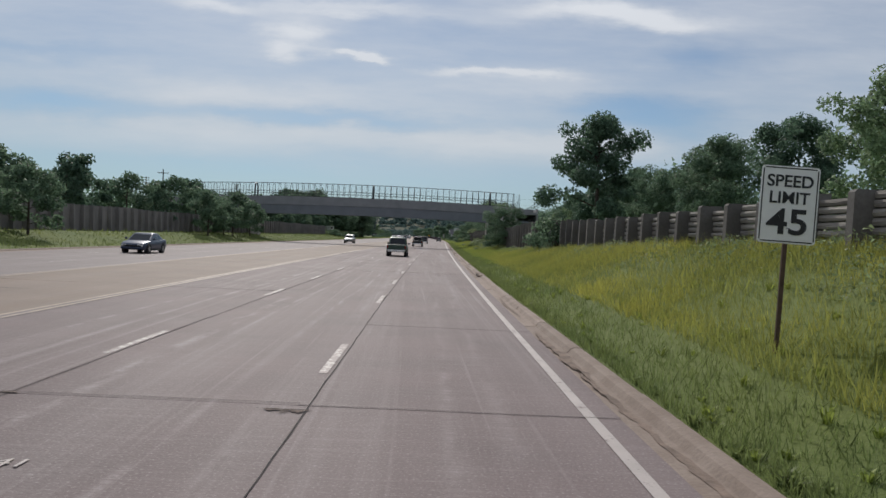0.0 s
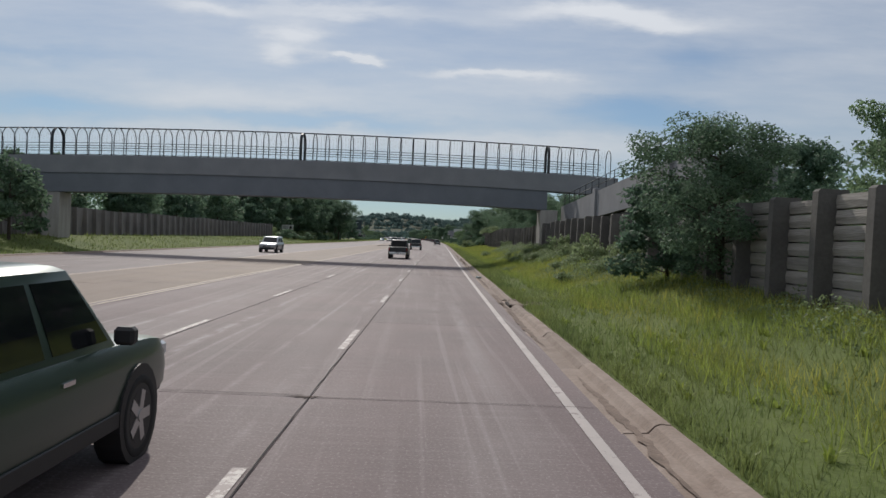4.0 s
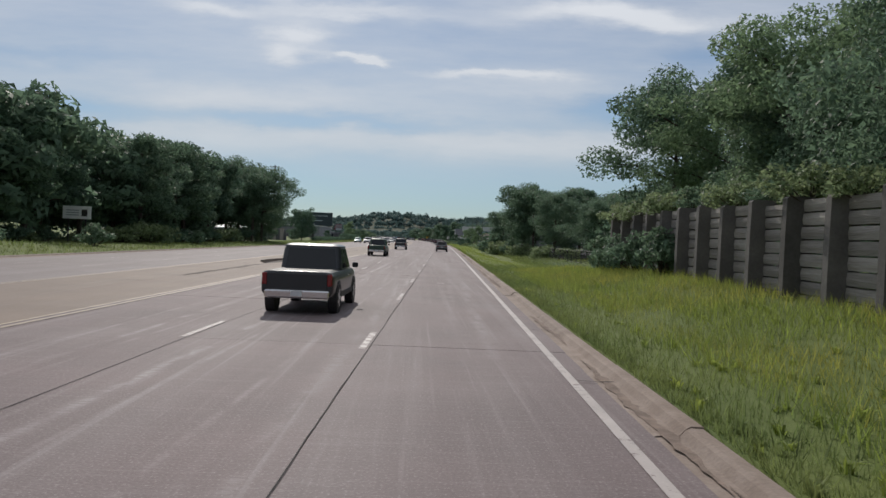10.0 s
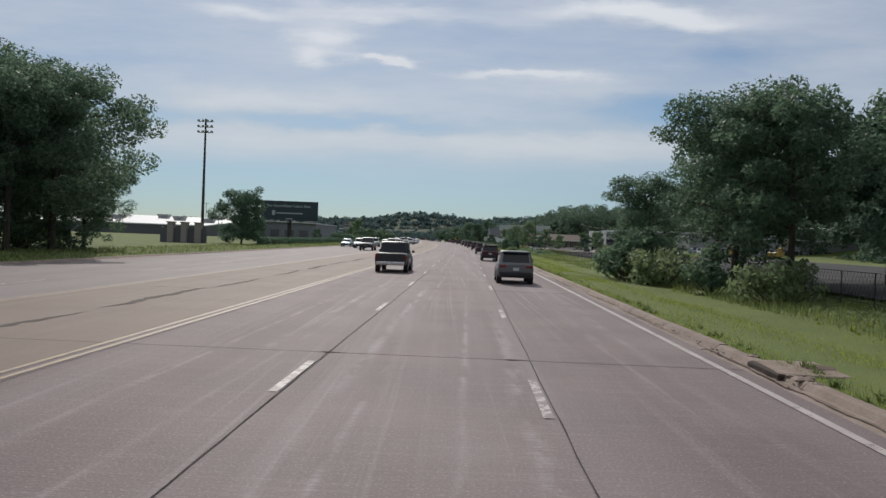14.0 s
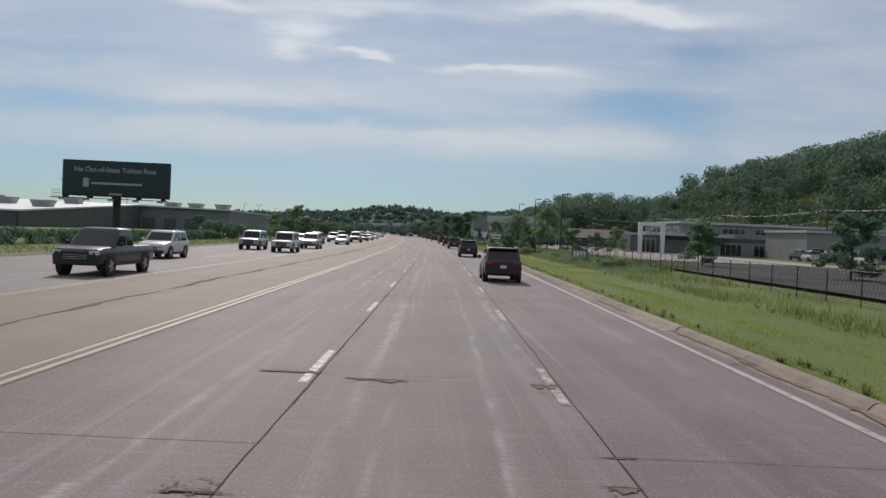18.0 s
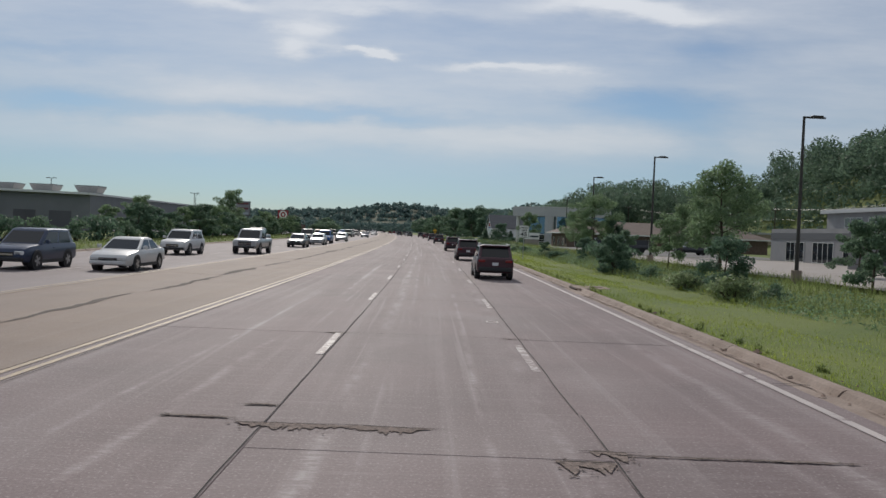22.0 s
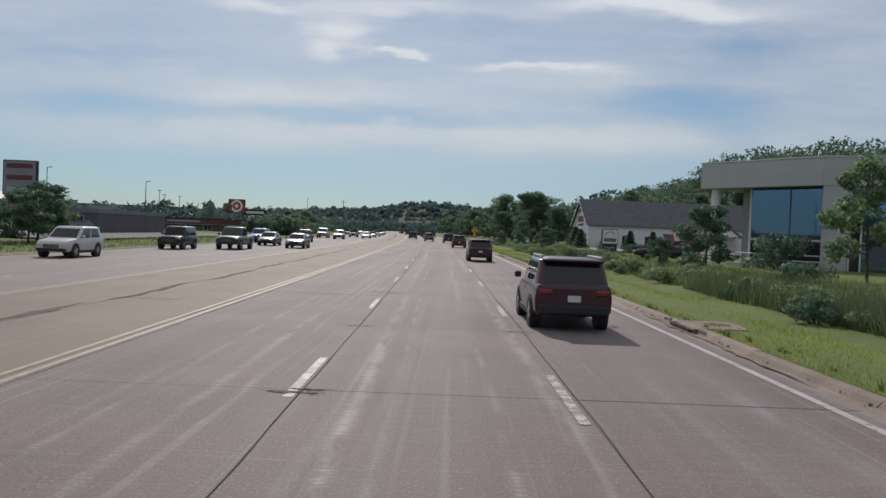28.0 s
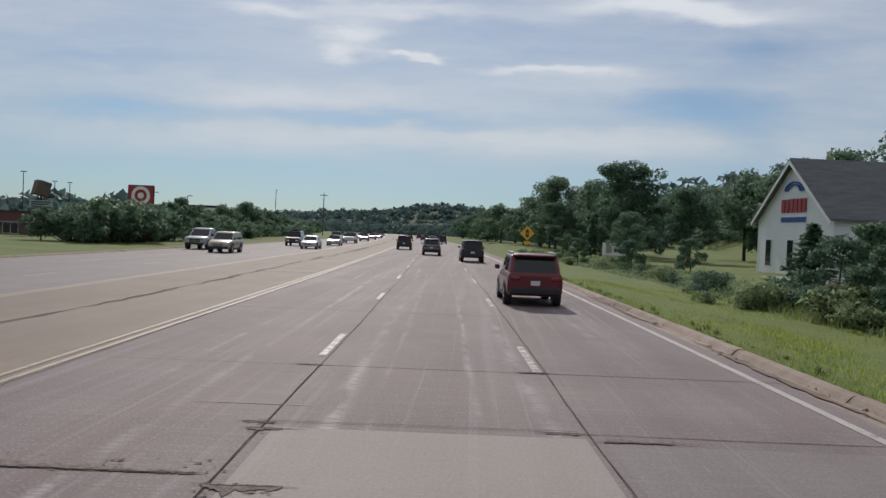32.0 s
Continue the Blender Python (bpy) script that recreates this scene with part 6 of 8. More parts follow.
far_office(640, 62, 34, 18, 4.5, "brick_tan", "flat", "tan flat-roofed office on the slope")
far_office(690, 66, 26, 16, 3.2, "brown_brick", "shingle_brown", "brown hipped-roof office beyond the lot")
far_office(500, 60, 60, 16, 4.9, "facade_office", "flat", "long low grey office behind the car park")


# ---- lots ----
def lot(name, s0, s1, l0, l1, z, material, label):
    n = int((s1 - s0) / 4) + 1
    s = np.linspace(s0, s1, n)
    lat = np.linspace(l0, l1, 6)
    S, L = np.meshgrid(s, lat, indexing="ij")
    zz = np.maximum(ground_z(S.ravel(), L.ravel()) + 0.16, z)
    pts = spots(S.ravel(), L.ravel(), zz)
    faces = [(i * 6 + j, i * 6 + j + 1, (i + 1) * 6 + j + 1, (i + 1) * 6 + j) for i in range(n - 1) for j in range(5)]
    tagged(raw(name, pts, faces, material), label, "parking lot", kind="structure")


lot("pavement_lot_1", 455, 542, 17.2, 46, 0.25, "lot", "pale concrete parking lot beyond the ditch")
lot("pavement_lot_2", 544, 594, 17.5, 46, 0.25, "asphalt", "asphalt car park of the brick office")
lot("pavement_lot_3", 690, 712, 17, 60, 0.25, "lot", "pale forecourt of the white office")
lot("pavement_lot_4", 570, 635, -84, -34, 0.25, "asphalt", "asphalt shop car park")
lot("pavement_lot_5", 645, 706, -84, -33, 0.25, "asphalt", "asphalt restaurant car park")
lot("pavement_lot_6", 298, 454, 15.6, 62, -0.35, "yard", "dark equipment yard behind a mesh fence")


# ---- storm inlets in the kerb ----
def storm_inlet(s, slab=True):
    g = thing("storm_inlet", stand(s, 3.05, 0.0), "broken concrete storm inlet slab with an iron cover in the kerb" if slab else "crumbled storm inlet with a dark mouth in the kerb", "storm drain", "storm inlets")
    if slab:
        bm = bmesh.new()
        ring = []
        for k in range(20):
            a = 2 * math.pi * k / 20
            x, y = 0.80 * math.copysign(abs(math.cos(a)) ** 0.35, math.cos(a)), 0.95 * math.copysign(abs(math.sin(a)) ** 0.35, math.sin(a))
            ring.append(Vector((0.52 + x * rs.uniform(0.86, 1.0), y * rs.uniform(0.88, 1.0), 0)))
        loft(bm, [[p + Vector((0, 0, -0.1)) for p in ring], [p + Vector((0, 0, 0.118)) for p in ring], [Vector((0.52 + (p.x - 0.52) * 0.97, p.y * 0.97, 0.135)) for p in ring]])
        part("slab", bm, "inlet", g)
        part("cover_frame", rodded((0.75, 0.1, 0.13), (0.75, 0.1, 0.142), 0.36, seg=28), "inlet", g)
        part("cover", rodded((0.75, 0.1, 0.135), (0.75, 0.1, 0.148), 0.30, seg=28), "post_rust", g, "round rusty iron cover")
    # no opening is cut: a dark solid block gives the mouth's shade
    part("mouth", boxed(-0.30, -0.10, -0.75, 0.75, 0.0, 0.112, bevel=0.02), "pit", g, "solid dark block in place of the shaded inlet mouth")
    bm = bmesh.new()
    for k in range(16):
        x, y, r = rs.uniform(-0.3, 0.2) if slab else rs.uniform(-0.25, 0.55), rs.choice((-1, 1)) * rs.uniform(0.7, 1.7) if slab else rs.uniform(-1.3, 1.3), rs.uniform(0.03, 0.10)
        vs = bmesh.ops.create_icosphere(bm, subdivisions=1, radius=r)["verts"]
        for v_ in vs:
            v_.co = Vector((x + v_.co.x * rs.uniform(0.8, 1.5), y + v_.co.y * rs.uniform(0.8, 1.5), 0.11 + v_.co.z * 0.5 * rs.uniform(0.6, 1.3)))
    tagged(part("rubble", bm, "inlet", g, "crumbled concrete lumps"), kind="stuff")


for s in (45.3, 102.4, 160.4, 297.7, 377.0, 428.8, 484.0, 518.3, 540.4, 599.6, 655.0):
    storm_inlet(s, s < 300 or s > 480)
lit = thing("litter", stand(121.0, 2.75, 0.02, 20), "crumpled pale drink packet lying in the gutter", "litter")
bm = boxed(-0.14, 0.14, -0.1, 0.1, 0, 0.09, bevel=0.02)
for v_ in bm.verts:
    v_.co += Vector((rs.uniform(-0.03, 0.03), rs.uniform(-0.03, 0.03), rs.uniform(-0.01, 0.02)))
part("packet", bm, "litter", lit)


# ---- grit and broken concrete washed against the kerb ----
for s0, s1, n in ((137, 161, 420), (168, 178, 90), (296, 316, 200), (444, 474, 260), (500, 532, 260), (560, 606, 320), (640, 700, 460)):
    chunk = thing("kerb_rubble", Matrix.Identity(4), "reddish grit and broken concrete crumbs along the kerb", "rubble", kind="stuff")
    bm = bmesh.new()
    for k in range(n):
        s, lat = rs.uniform(s0, s1), rs.gauss(2.92, 0.12)
        r = rs.uniform(0.012, 0.045) * (2.2 if rs.random() < 0.06 else 1)
        p = at(s, lat, 0.03 + max(0, lat - 2.9) * 0.3)
        q = [bm.verts.new(p + Vector((rs.uniform(0.6, 1.4) * r * dx, rs.uniform(0.6, 1.4) * r * dy, rs.uniform(0.4, 0.9) * r * dz))) for dx, dy, dz in ((1, 0, 0), (0, 1, 0), (-1, 0, 0), (0, -1, 0), (0.2, 0.1, 1))]
        for i in range(4):
            bm.faces.new((q[i], q[(i + 1) % 4], q[4]))
    part("crumbs", bm, "rubble", chunk)


# ---- machine in the yard ----
def excavator(s, lat, yaw):
    g = thing("excavator", stand(s, lat, 0.06, yaw), "dusty yellow excavator with its boom raised in the yard", "excavator")
    for x in (-1.05, 1.05):
        bm = bmesh.new()
        prof = [(-1.7, 0.35), (-1.5, 0.05), (1.5, 0.05), (1.7, 0.35), (1.5, 0.72), (-1.5, 0.72)]
        loft(bm, [[(x + dx, y, z) for y, z in prof] for dx in (-0.28, 0.28)])
        part("track", bm, "tyre", g)
    part("turntable", rodded((0, 0, 0.6), (0, 0, 0.95), 0.75, seg=20), "steel_dark", g)
    body = part("body", boxed(-1.2, 1.2, -1.9, 0.7, 0.95, 1.9, bevel=0.12), "machine", g)
    part("counterweight", boxed(-1.2, 1.2, -2.4, -1.9, 0.95, 1.7, bevel=0.15), "steel_dark", body)
    cab = part("cab", boxed(-1.2, -0.25, -0.6, 0.95, 1.85, 2.9, bevel=0.08), "machine", g)
    part("cab_window", boxed(-1.23, -0.3, 0.1, 0.97, 2.0, 2.75, bevel=0.03), "window", cab)
    bm = bmesh.new()
    loft(bm, [[(0.1, y - w, z - w), (0.1, y + w, z + w), (0.45, y + w, z + w), (0.45, y - w, z - w)] for y, z, w in ((0.6, 1.7, 0.12), (1.8, 3.6, 0.22), (3.6, 4.3, 0.12))])
    part("boom", bm, "machine", g)
    bm = bmesh.new()
    loft(bm, [[(0.14, y - w, z), (0.14, y + w, z), (0.41, y + w, z), (0.41, y - w, z)] for y, z, w in ((3.3, 4.5, 0.16), (3.9, 3.2, 0.16), (4.3, 1.6, 0.09))])
    part("stick", bm, "machine", g)
    part("ram", rodded((0.28, 1.0, 2.9), (0.28, 3.2, 4.6), 0.06, seg=8), "galv", g)
    bm = bmesh.new()
    loft(bm, [[(x, 4.1, 1.7), (x, 4.75, 1.5), (x, 4.8, 0.9), (x, 4.3, 0.6), (x, 3.9, 0.9)] for x in (-0.2, 0.75)])
    part("bucket", bm, "steel_dark", g)


excavator(462, 58, 60)
excavator(457, 66, 200)


# ---- mesh fence along the yard ----
fence = thing("chain_link_fence", Matrix.Identity(4), "low see-through chain-link fence beyond the ditch", "fence")
fs = np.arange(266, 470, 3.0)
for s in fs:
    z0 = float(ground_z(s, 14.5))
    part("post", rodded(at(s, 14.5, z0 - 0.3), at(s, 14.5, z0 + 1.5), 0.03, seg=6), "steel_dark", fence)
for dz in (0.2, 1.5):
    bm = bmesh.new()
    for a, b in zip(fs, fs[1:]):
        rod(bm, at(a, 14.5, float(ground_z(a, 14.5)) + dz), at(b, 14.5, float(ground_z(b, 14.5)) + dz), 0.018, seg=5, caps=False)
    part("rail", bm, "steel_dark", fence)
bm = bmesh.new()
for s in np.arange(266, 467, 0.32):
    z0 = float(ground_z(s, 14.5))
    for d in (0.7, -0.7):
        a, b = at(s, 14.5, z0 + (0.2 if d > 0 else 1.5)), at(s + 0.7, 14.5, z0 + (1.5 if d > 0 else 0.2))
        rod(bm, a, b, 0.006, seg=3, caps=False)
tagged(part("wire_mesh", bm, "steel_dark", fence), kind="stuff")


# ---- plants ----
def face_mesh(name, P, material):
    """A mesh of separate faces: P holds n faces of k corners."""
    n, k = P.shape[:2]
    me = bpy.data.meshes.new(name)
    me.vertices.add(n * k)
    me.vertices.foreach_set("co", P.reshape(-1).astype(np.float32))
    me.loops.add(n * k)
    me.loops.foreach_set("vertex_index", np.arange(n * k, dtype=np.int32))
    me.polygons.add(n)
    me.polygons.foreach_set("loop_start", np.arange(0, n * k, k, dtype=np.int32))
    me.update(calc_edges=True)
    me.materials.append(M[material])
    return me


def leaves(rng, centres, radii, per, size, flat=0.75, droop=0.2):
    """Leaf-shaped faces scattered through the shells of many clumps."""
    centres, radii = np.asarray(centres), np.asarray(radii)
    share = radii ** 2 / (radii ** 2).sum()
    idx = rng.choice(len(centres), size=per * len(centres), p=share)
    n = len(idx)
    d = rng.normal(size=(n, 3))
    d /= np.linalg.norm(d, axis=1)[:, None]
    r = radii[idx] * rng.uniform(0.35, 1.0, n) ** 0.6
    c = centres[idx] + d * r[:, None] * np.array([1, 1, flat])
    nrm = d + rng.normal(scale=0.7, size=(n, 3)) + np.array([0, 0, 0.3])
    nrm /= np.linalg.norm(nrm, axis=1)[:, None]
    t = np.cross(nrm, rng.normal(size=(n, 3)))
    t /= np.linalg.norm(t, axis=1)[:, None] + 1e-9
    b = np.cross(nrm, t)
    sz = size * rng.uniform(0.6, 1.35, n)[:, None]
    tip = t * sz + nrm * (-droop) * sz
    return np.stack([c - t * sz * 0.75 + b * sz * 0.62, c + tip * 1.15, c - t * sz * 0.75 - b * sz * 0.62], 1)


def skeleton_of(rng, h, spread, trunk_r, limbs, first, ragged):
    """Trunk and limbs as tapered rods, with the clump centres they carry."""
    bm = bmesh.new()
    top = Vector((rng.uniform(-0.3, 0.3), rng.uniform(-0.3, 0.3), h * 0.78))
    mid = Vector((rng.uniform(-0.15, 0.15), rng.uniform(-0.15, 0.15), h * 0.35))
    rod(bm, (0, 0, -0.4), mid, trunk_r, trunk_r * 0.7, seg=8)
    rod(bm, mid, top, trunk_r * 0.7, trunk_r * 0.2, seg=7)
    ends, rad = [(top.x, top.y, h * 0.9)], [spread * 0.36]
    for i in range(limbs):
        f = first + (0.92 - first) * (i + 0.5) / limbs
        a = i * 2.4 + rng.uniform(-0.5, 0.5)
        reach = spread * (1.0 - 0.62 * max(0, (f - 0.5) / 0.5) ** 1.4) * rng.uniform(*((0.45, 1.2) if ragged else (0.72, 1.02))) * (0.75 + 0.25 * min(1, (f - first) * 5 + 0.3))
        p0 = mid.lerp(top, max(0, (f - 0.35) / 0.43)) if f < 0.78 else top
        p0 = Vector((p0.x, p0.y, min(h * f * 0.92, top.z)))
        p1 = Vector((math.cos(a) * reach, math.sin(a) * reach, h * f + reach * 0.12))
        pm = p0.lerp(p1, 0.55) + Vector((0, 0, reach * 0.08))
        rod(bm, p0, pm, trunk_r * 0.32, trunk_r * 0.2, seg=5, caps=False)
        rod(bm, pm, p1, trunk_r * 0.2, trunk_r * 0.05, seg=5, caps=False)
        for q, w in ((p1, 0.26 if ragged else 0.31), (pm, 0.26 if ragged else 0.34)):
            ends.append(tuple(q))
            rad.append(spread * w * rng.uniform(0.8, 1.25))
        for _ in range(2):
            q = p1.lerp(pm, rng.uniform(-0.1, 0.5)) + Vector(rng.normal(size=3) * spread * 0.17)
            ends.append(tuple(q))
            rad.append(spread * 0.21 * rng.uniform(0.7, 1.3))
    return bm, ends, rad


PROTO = {}


def proto_tree(key, h, spread, material, seed, limbs=13, per=95, size=0.23, first=0.22, trunk_r=0.22, name="tree", ragged=False):
    rng = np.random.default_rng(seed)
    g = new(name)
    bm, ends, rad = skeleton_of(rng, h, spread, trunk_r, limbs, first, ragged)
    part("trunk", bm, "bark", g)
    ob = new("crown", face_mesh("crown", leaves(rng, ends, rad, per, size), material))
    ob.parent = g
    PROTO[key] = [g, h, False]


def proto_bush(key, h, spread, material, seed, clumps=16, per=70, size=0.10, name="bush"):
    rng = np.random.default_rng(seed)
    g = new(name)
    bm = bmesh.new()
    c, r = [], []
    for i in range(clumps):
        a, q = rng.uniform(0, 6.28), spread * rng.uniform(0.05, 0.8)
        z = h * rng.uniform(0.2, 0.82) * (1 - 0.45 * (q / spread) ** 2)
        c.append((math.cos(a) * q, math.sin(a) * q, z))
        r.append(spread * rng.uniform(0.22, 0.42))
        rod(bm, (0.05 * math.cos(a), 0.05 * math.sin(a), -0.2), c[-1], 0.03, 0.01, seg=4, caps=False)
    tagged(part("stem", bm, "bark", g), kind="stuff")
    ob = new("foliage", face_mesh("foliage", leaves(rng, c, r, per, size), material))
    ob.parent = g
    PROTO[key] = [g, h, False]


def proto_conifer(key, h, spread, material, seed, per=46, size=0.26, name="conifer"):
    rng = np.random.default_rng(seed)
    g = new(name)
    part("trunk", rodded((0, 0, -0.4), (0, 0, h * 0.95), h * 0.018, 0.02, seg=7), "bark", g)
    c, r = [], []
    for i in range(46):
        f = (i + 0.5) / 46
        a = i * 2.4
        reach = spread * (1 - f) ** 0.9 * rng.uniform(0.55, 1.05)
        for k in (0.45, 0.9):
            c.append((math.cos(a) * reach * k, math.sin(a) * reach * k, h * (0.06 + 0.92 * f) - reach * 0.15 * k))
            r.append(0.12 * spread * (1.25 - f) + 0.1)
    ob = new("crown", face_mesh("crown", leaves(rng, c, r, per // 2, size, flat=0.5, droop=0.5), material))
    ob.parent = g
    PROTO[key] = [g, h, False]


def plant(key, s, lat, height, label, category, group="", width=1.0, yaw=None, sink=0.0):
    """Stands a tree or bush on the ground, scaled to its height."""
    g, h, used = PROTO[key]
    k = height / h
    y = rs.uniform(0, 360) if yaw is None else yaw
    z = float(ground_z(s, lat)) - sink
    m = stand(s, lat, z, y) @ Matrix.Diagonal((k * width, k * width, k, 1))
    if used:
        g = copy_thing(g, m @ Matrix.Diagonal((1 / g.scale[0], 1 / g.scale[1], 1 / g.scale[2], 1)))
    else:
        g.matrix_basis = m
        PROTO[key][2] = True
    return tagged(g, label, category, group)


proto_tree("oak", 12, 4.6, "leaf", 1, limbs=16, per=230, size=0.15, ragged=True)
proto_tree("oak_near", 12, 4.8, "leaf", 17, limbs=19, per=360, size=0.105, ragged=True)
proto_tree("ash_near", 12, 4.4, "leaf_light", 18, limbs=17, per=360, size=0.10, ragged=True)
proto_tree("maple", 11, 4.0, "leaf_dark", 2, limbs=15, per=230, size=0.145, ragged=True)
proto_tree("ash", 12, 4.2, "leaf_light", 3, limbs=14, per=230, size=0.14)
proto_tree("elm", 13, 4.4, "leaf", 4, limbs=17, per=220, size=0.14, first=0.3, ragged=True)
proto_tree("wood_a", 10, 4.2, "leaf_dark", 5, limbs=10, per=80, size=0.30, first=0.12)
proto_tree("wood_b", 10, 4.4, "leaf", 6, limbs=10, per=80, size=0.30, first=0.12)
proto_tree("wood_round", 8, 3.7, "leaf_dark", 23, limbs=17, per=300, size=0.12, first=0.06, trunk_r=0.16)
proto_tree("young", 6, 1.9, "leaf_light", 7, limbs=11, per=95, size=0.12, first=0.2, trunk_r=0.08)
proto_tree("round", 4.5, 1.8, "leaf", 8, limbs=10, per=110, size=0.115, first=0.1, trunk_r=0.09)
proto_tree("dark_round", 4.5, 1.9, "leaf_dark", 9, limbs=10, per=120, size=0.11, first=0.05, trunk_r=0.09)
proto_bush("bush", 2.0, 1.5, "leaf", 11)
proto_bush("bush_light", 1.6, 1.4, "leaf_weed", 12)
proto_bush("bush_dark", 1.8, 1.5, "leaf_dark", 13)
proto_bush("weeds", 1.1, 1.1, "leaf_weed", 14, clumps=14, per=75, size=0.07, name="weed_clump")
proto_conifer("spruce", 8, 2.0, "leaf_dark", 15)
proto_conifer("spruce_broad", 7.0, 2.3, "leaf_dark", 19, per=80, size=0.16, name="conifer")
proto_conifer("cedar", 2.6, 0.7, "leaf_dark", 16, per=40, size=0.10)

LOT_TREES = (("ash", 540.5, 26, 8.2), ("maple", 545, 19, 6.0), ("dark_round", 533, 13.5, 3.2), ("round", 548, 11.4, 2.4),
             ("oak", 735, 14.5, 6.5), ("round", 742, 11, 3.4), ("dark_round", 728, 13, 3.4), ("round", 755, 12, 4.0), ("dark_round", 722, 16, 3.2), ("bush_dark", 618, 14.4, 2.2))
T_L, T_R = "dense broad-leaved tree in dark summer leaf beside the road", "broad-leaved tree in full green leaf behind the noise wall"
rt = random.Random(21)
# far side, behind the left noise wall and beyond its end
for s in np.arange(-35, 245, 7.5):
    for lat in (-39,):
        plant(rt.choice(("wood_a", "wood_b")), s + rt.uniform(-3, 3), lat + rt.uniform(-2, 2), rt.uniform(6.4, 8.2), T_L, "tree", "trees behind the far wall")
for s, h in ((62, 5.5), (110, 6), (123, 6.5), (134, 6.0), (118, 5.0)):
    plant("wood_b", s, -31.5, h, "leafy tree overhanging the far noise wall", "tree")
for s in np.arange(246, 345, 8.5):
    for k, lat in enumerate((-39, -45, -53)):
        plant(("oak", "wood_b", "wood_a")[k] if int(s) % 2 or k else "maple", s + rt.uniform(-3, 3), lat + rt.uniform(-2, 2) - (6 if k == 0 and 250 < s < 290 else 0), rt.uniform(13.0, 16.0) * (1 if s > 262 else 0.85), T_L, "tree", "tall trees past the far wall", width=1.1)
for s, lat, h in ((341, -33.5, 14.0), (346, -39, 16.0), (336, -34, 12.5), (352, -43, 15), (349, -35, 8)):
    plant("oak_near", s, lat, h, T_L, "tree", "tall trees past the far wall", width=1.15)
for s in np.arange(242, 350, 4.5):
    plant(rt.choice(("bush", "bush_dark", "bush_light")), s, -36 + rt.uniform(-1.5, 1.5) - (4.5 if 258 < s < 284 else 0), rt.uniform(1.4, 3.0) * (0.7 if 258 < s < 284 else 1), "leafy bush under the tall trees", "bush", "bushes on the far verge", width=1.2)
for s, h in ((241, 2.4), (248, 1.9), (266, 2.3), (296, 2.0)):
    plant("bush", s, -31.5, h, "rounded green bush standing alone on the far verge", "bush", width=1.3)
# round the billboard and along the far verge
for key, s, lat, h in (("wood_round", 401, -36.4, 7.9), ("spruce_broad", 436.2, -43.4, 7.0), ("dark_round", 500, -42, 3.4)):
    plant(key, s, lat, h, "single green tree near the billboard", "tree")
for s in np.arange(398, 474, 2.2):
    plant("bush_dark", s, -32.5 + rt.uniform(-0.3, 0.3), rt.uniform(1.1, 1.5), "clipped dark green hedge plant", "hedge", "hedge along the far verge")
for s in np.arange(476, 530, 4.5):
    plant(rt.choice(("bush", "bush_dark")), s, -33 + rt.uniform(-2, 1), rt.uniform(1.6, 3.0), "loose green bush on the far verge", "bush", "bushes on the far verge")
for s in np.arange(528, 647, 4.0):
    plant(rt.choice(("round", "dark_round", "dark_round", "young")), s, -33.2 + rt.uniform(-1.5, 1.2), rt.uniform(2.4, 3.8) + (0.9 if s > 605 or 545 < s < 570 else 0), "bushy green tree in the row on the far verge", "tree", "trees on the far verge", width=1.15)
for s, lat, h in ((610.8, -42, 8.9), (590, -38, 5.0), (546, -38, 5.0), (622, -37, 5.0), (632, -38, 4.8)):
    plant("ash", s, lat, h, "taller tree above the row on the far verge", "tree")
for s in np.arange(714, 1050, 9):
    plant(rt.choice(("round", "dark_round", "bush", "wood_b")), s, -36 + rt.uniform(-3, 2) - max(0, s - 780) * 0.05 - (46 if s < 731 else 0), rt.uniform(2.6, 5.5), "green tree beside the shops on the far verge", "tree", "trees on the far verge", width=1.2)
# near side: behind the right noise wall
for s in np.arange(30, 236, 8.0):
    near_h = 8.4 if s < 120 else (6.5 if s < 185 else 9.5)
    plant(rt.choice(("oak_near", "oak_near", "ash_near") if 140 < s else ("oak", "ash", "maple", "elm")), s + rt.uniform(-2, 2), (18 if s < 58 else 14.2 if s > 150 else 20) + rt.uniform(-1.2, 1.5), near_h * rt.uniform(0.85, 1.1), T_R, "tree", "trees behind the near wall")
plant("maple", 56.5, 11.8, 10.2, "tall tree rising above the noise wall", "tree", width=0.95)
for s, h in ((57.5, 2.6), (61, 2.2), (64, 3.0)):
    plant("bush", s, 9.0, h, "leafy bush swallowing the noise wall", "bush", "verge bushes")
plant("oak_near", 99.5, 9.0, 5.4, "thick dark tree in front of the noise wall", "tree", width=1.25)
plant("dark_round", 103, 8.4, 3.6, "thick dark bush in front of the noise wall", "tree", width=1.2)
for s, lat, h in ((251, 16.2, 14.2), (243, 17.5, 12.5), (230, 15, 11.5), (221, 15.5, 10), (236, 19, 12)):
    plant(rt.choice(("oak_near", "ash_near")), s, lat, h, "big spreading tree at the end of the noise wall", "tree", "trees at the wall's end", width=1.05)
for s in np.arange(203, 240, 2.6):
    plant(rt.choice(("bush_light", "bush_light", "bush")), s, 9.7, rt.uniform(0.8, 1.5), "climbing vine hanging over the noise wall", "vine", "vines on the wall", sink=-2.55, width=1.25)
for s in (226, 230, 234, 238):
    plant("bush", s + 1.5, 9.0, 2.2, "leafy climber against the noise wall", "vine", "vines on the wall")
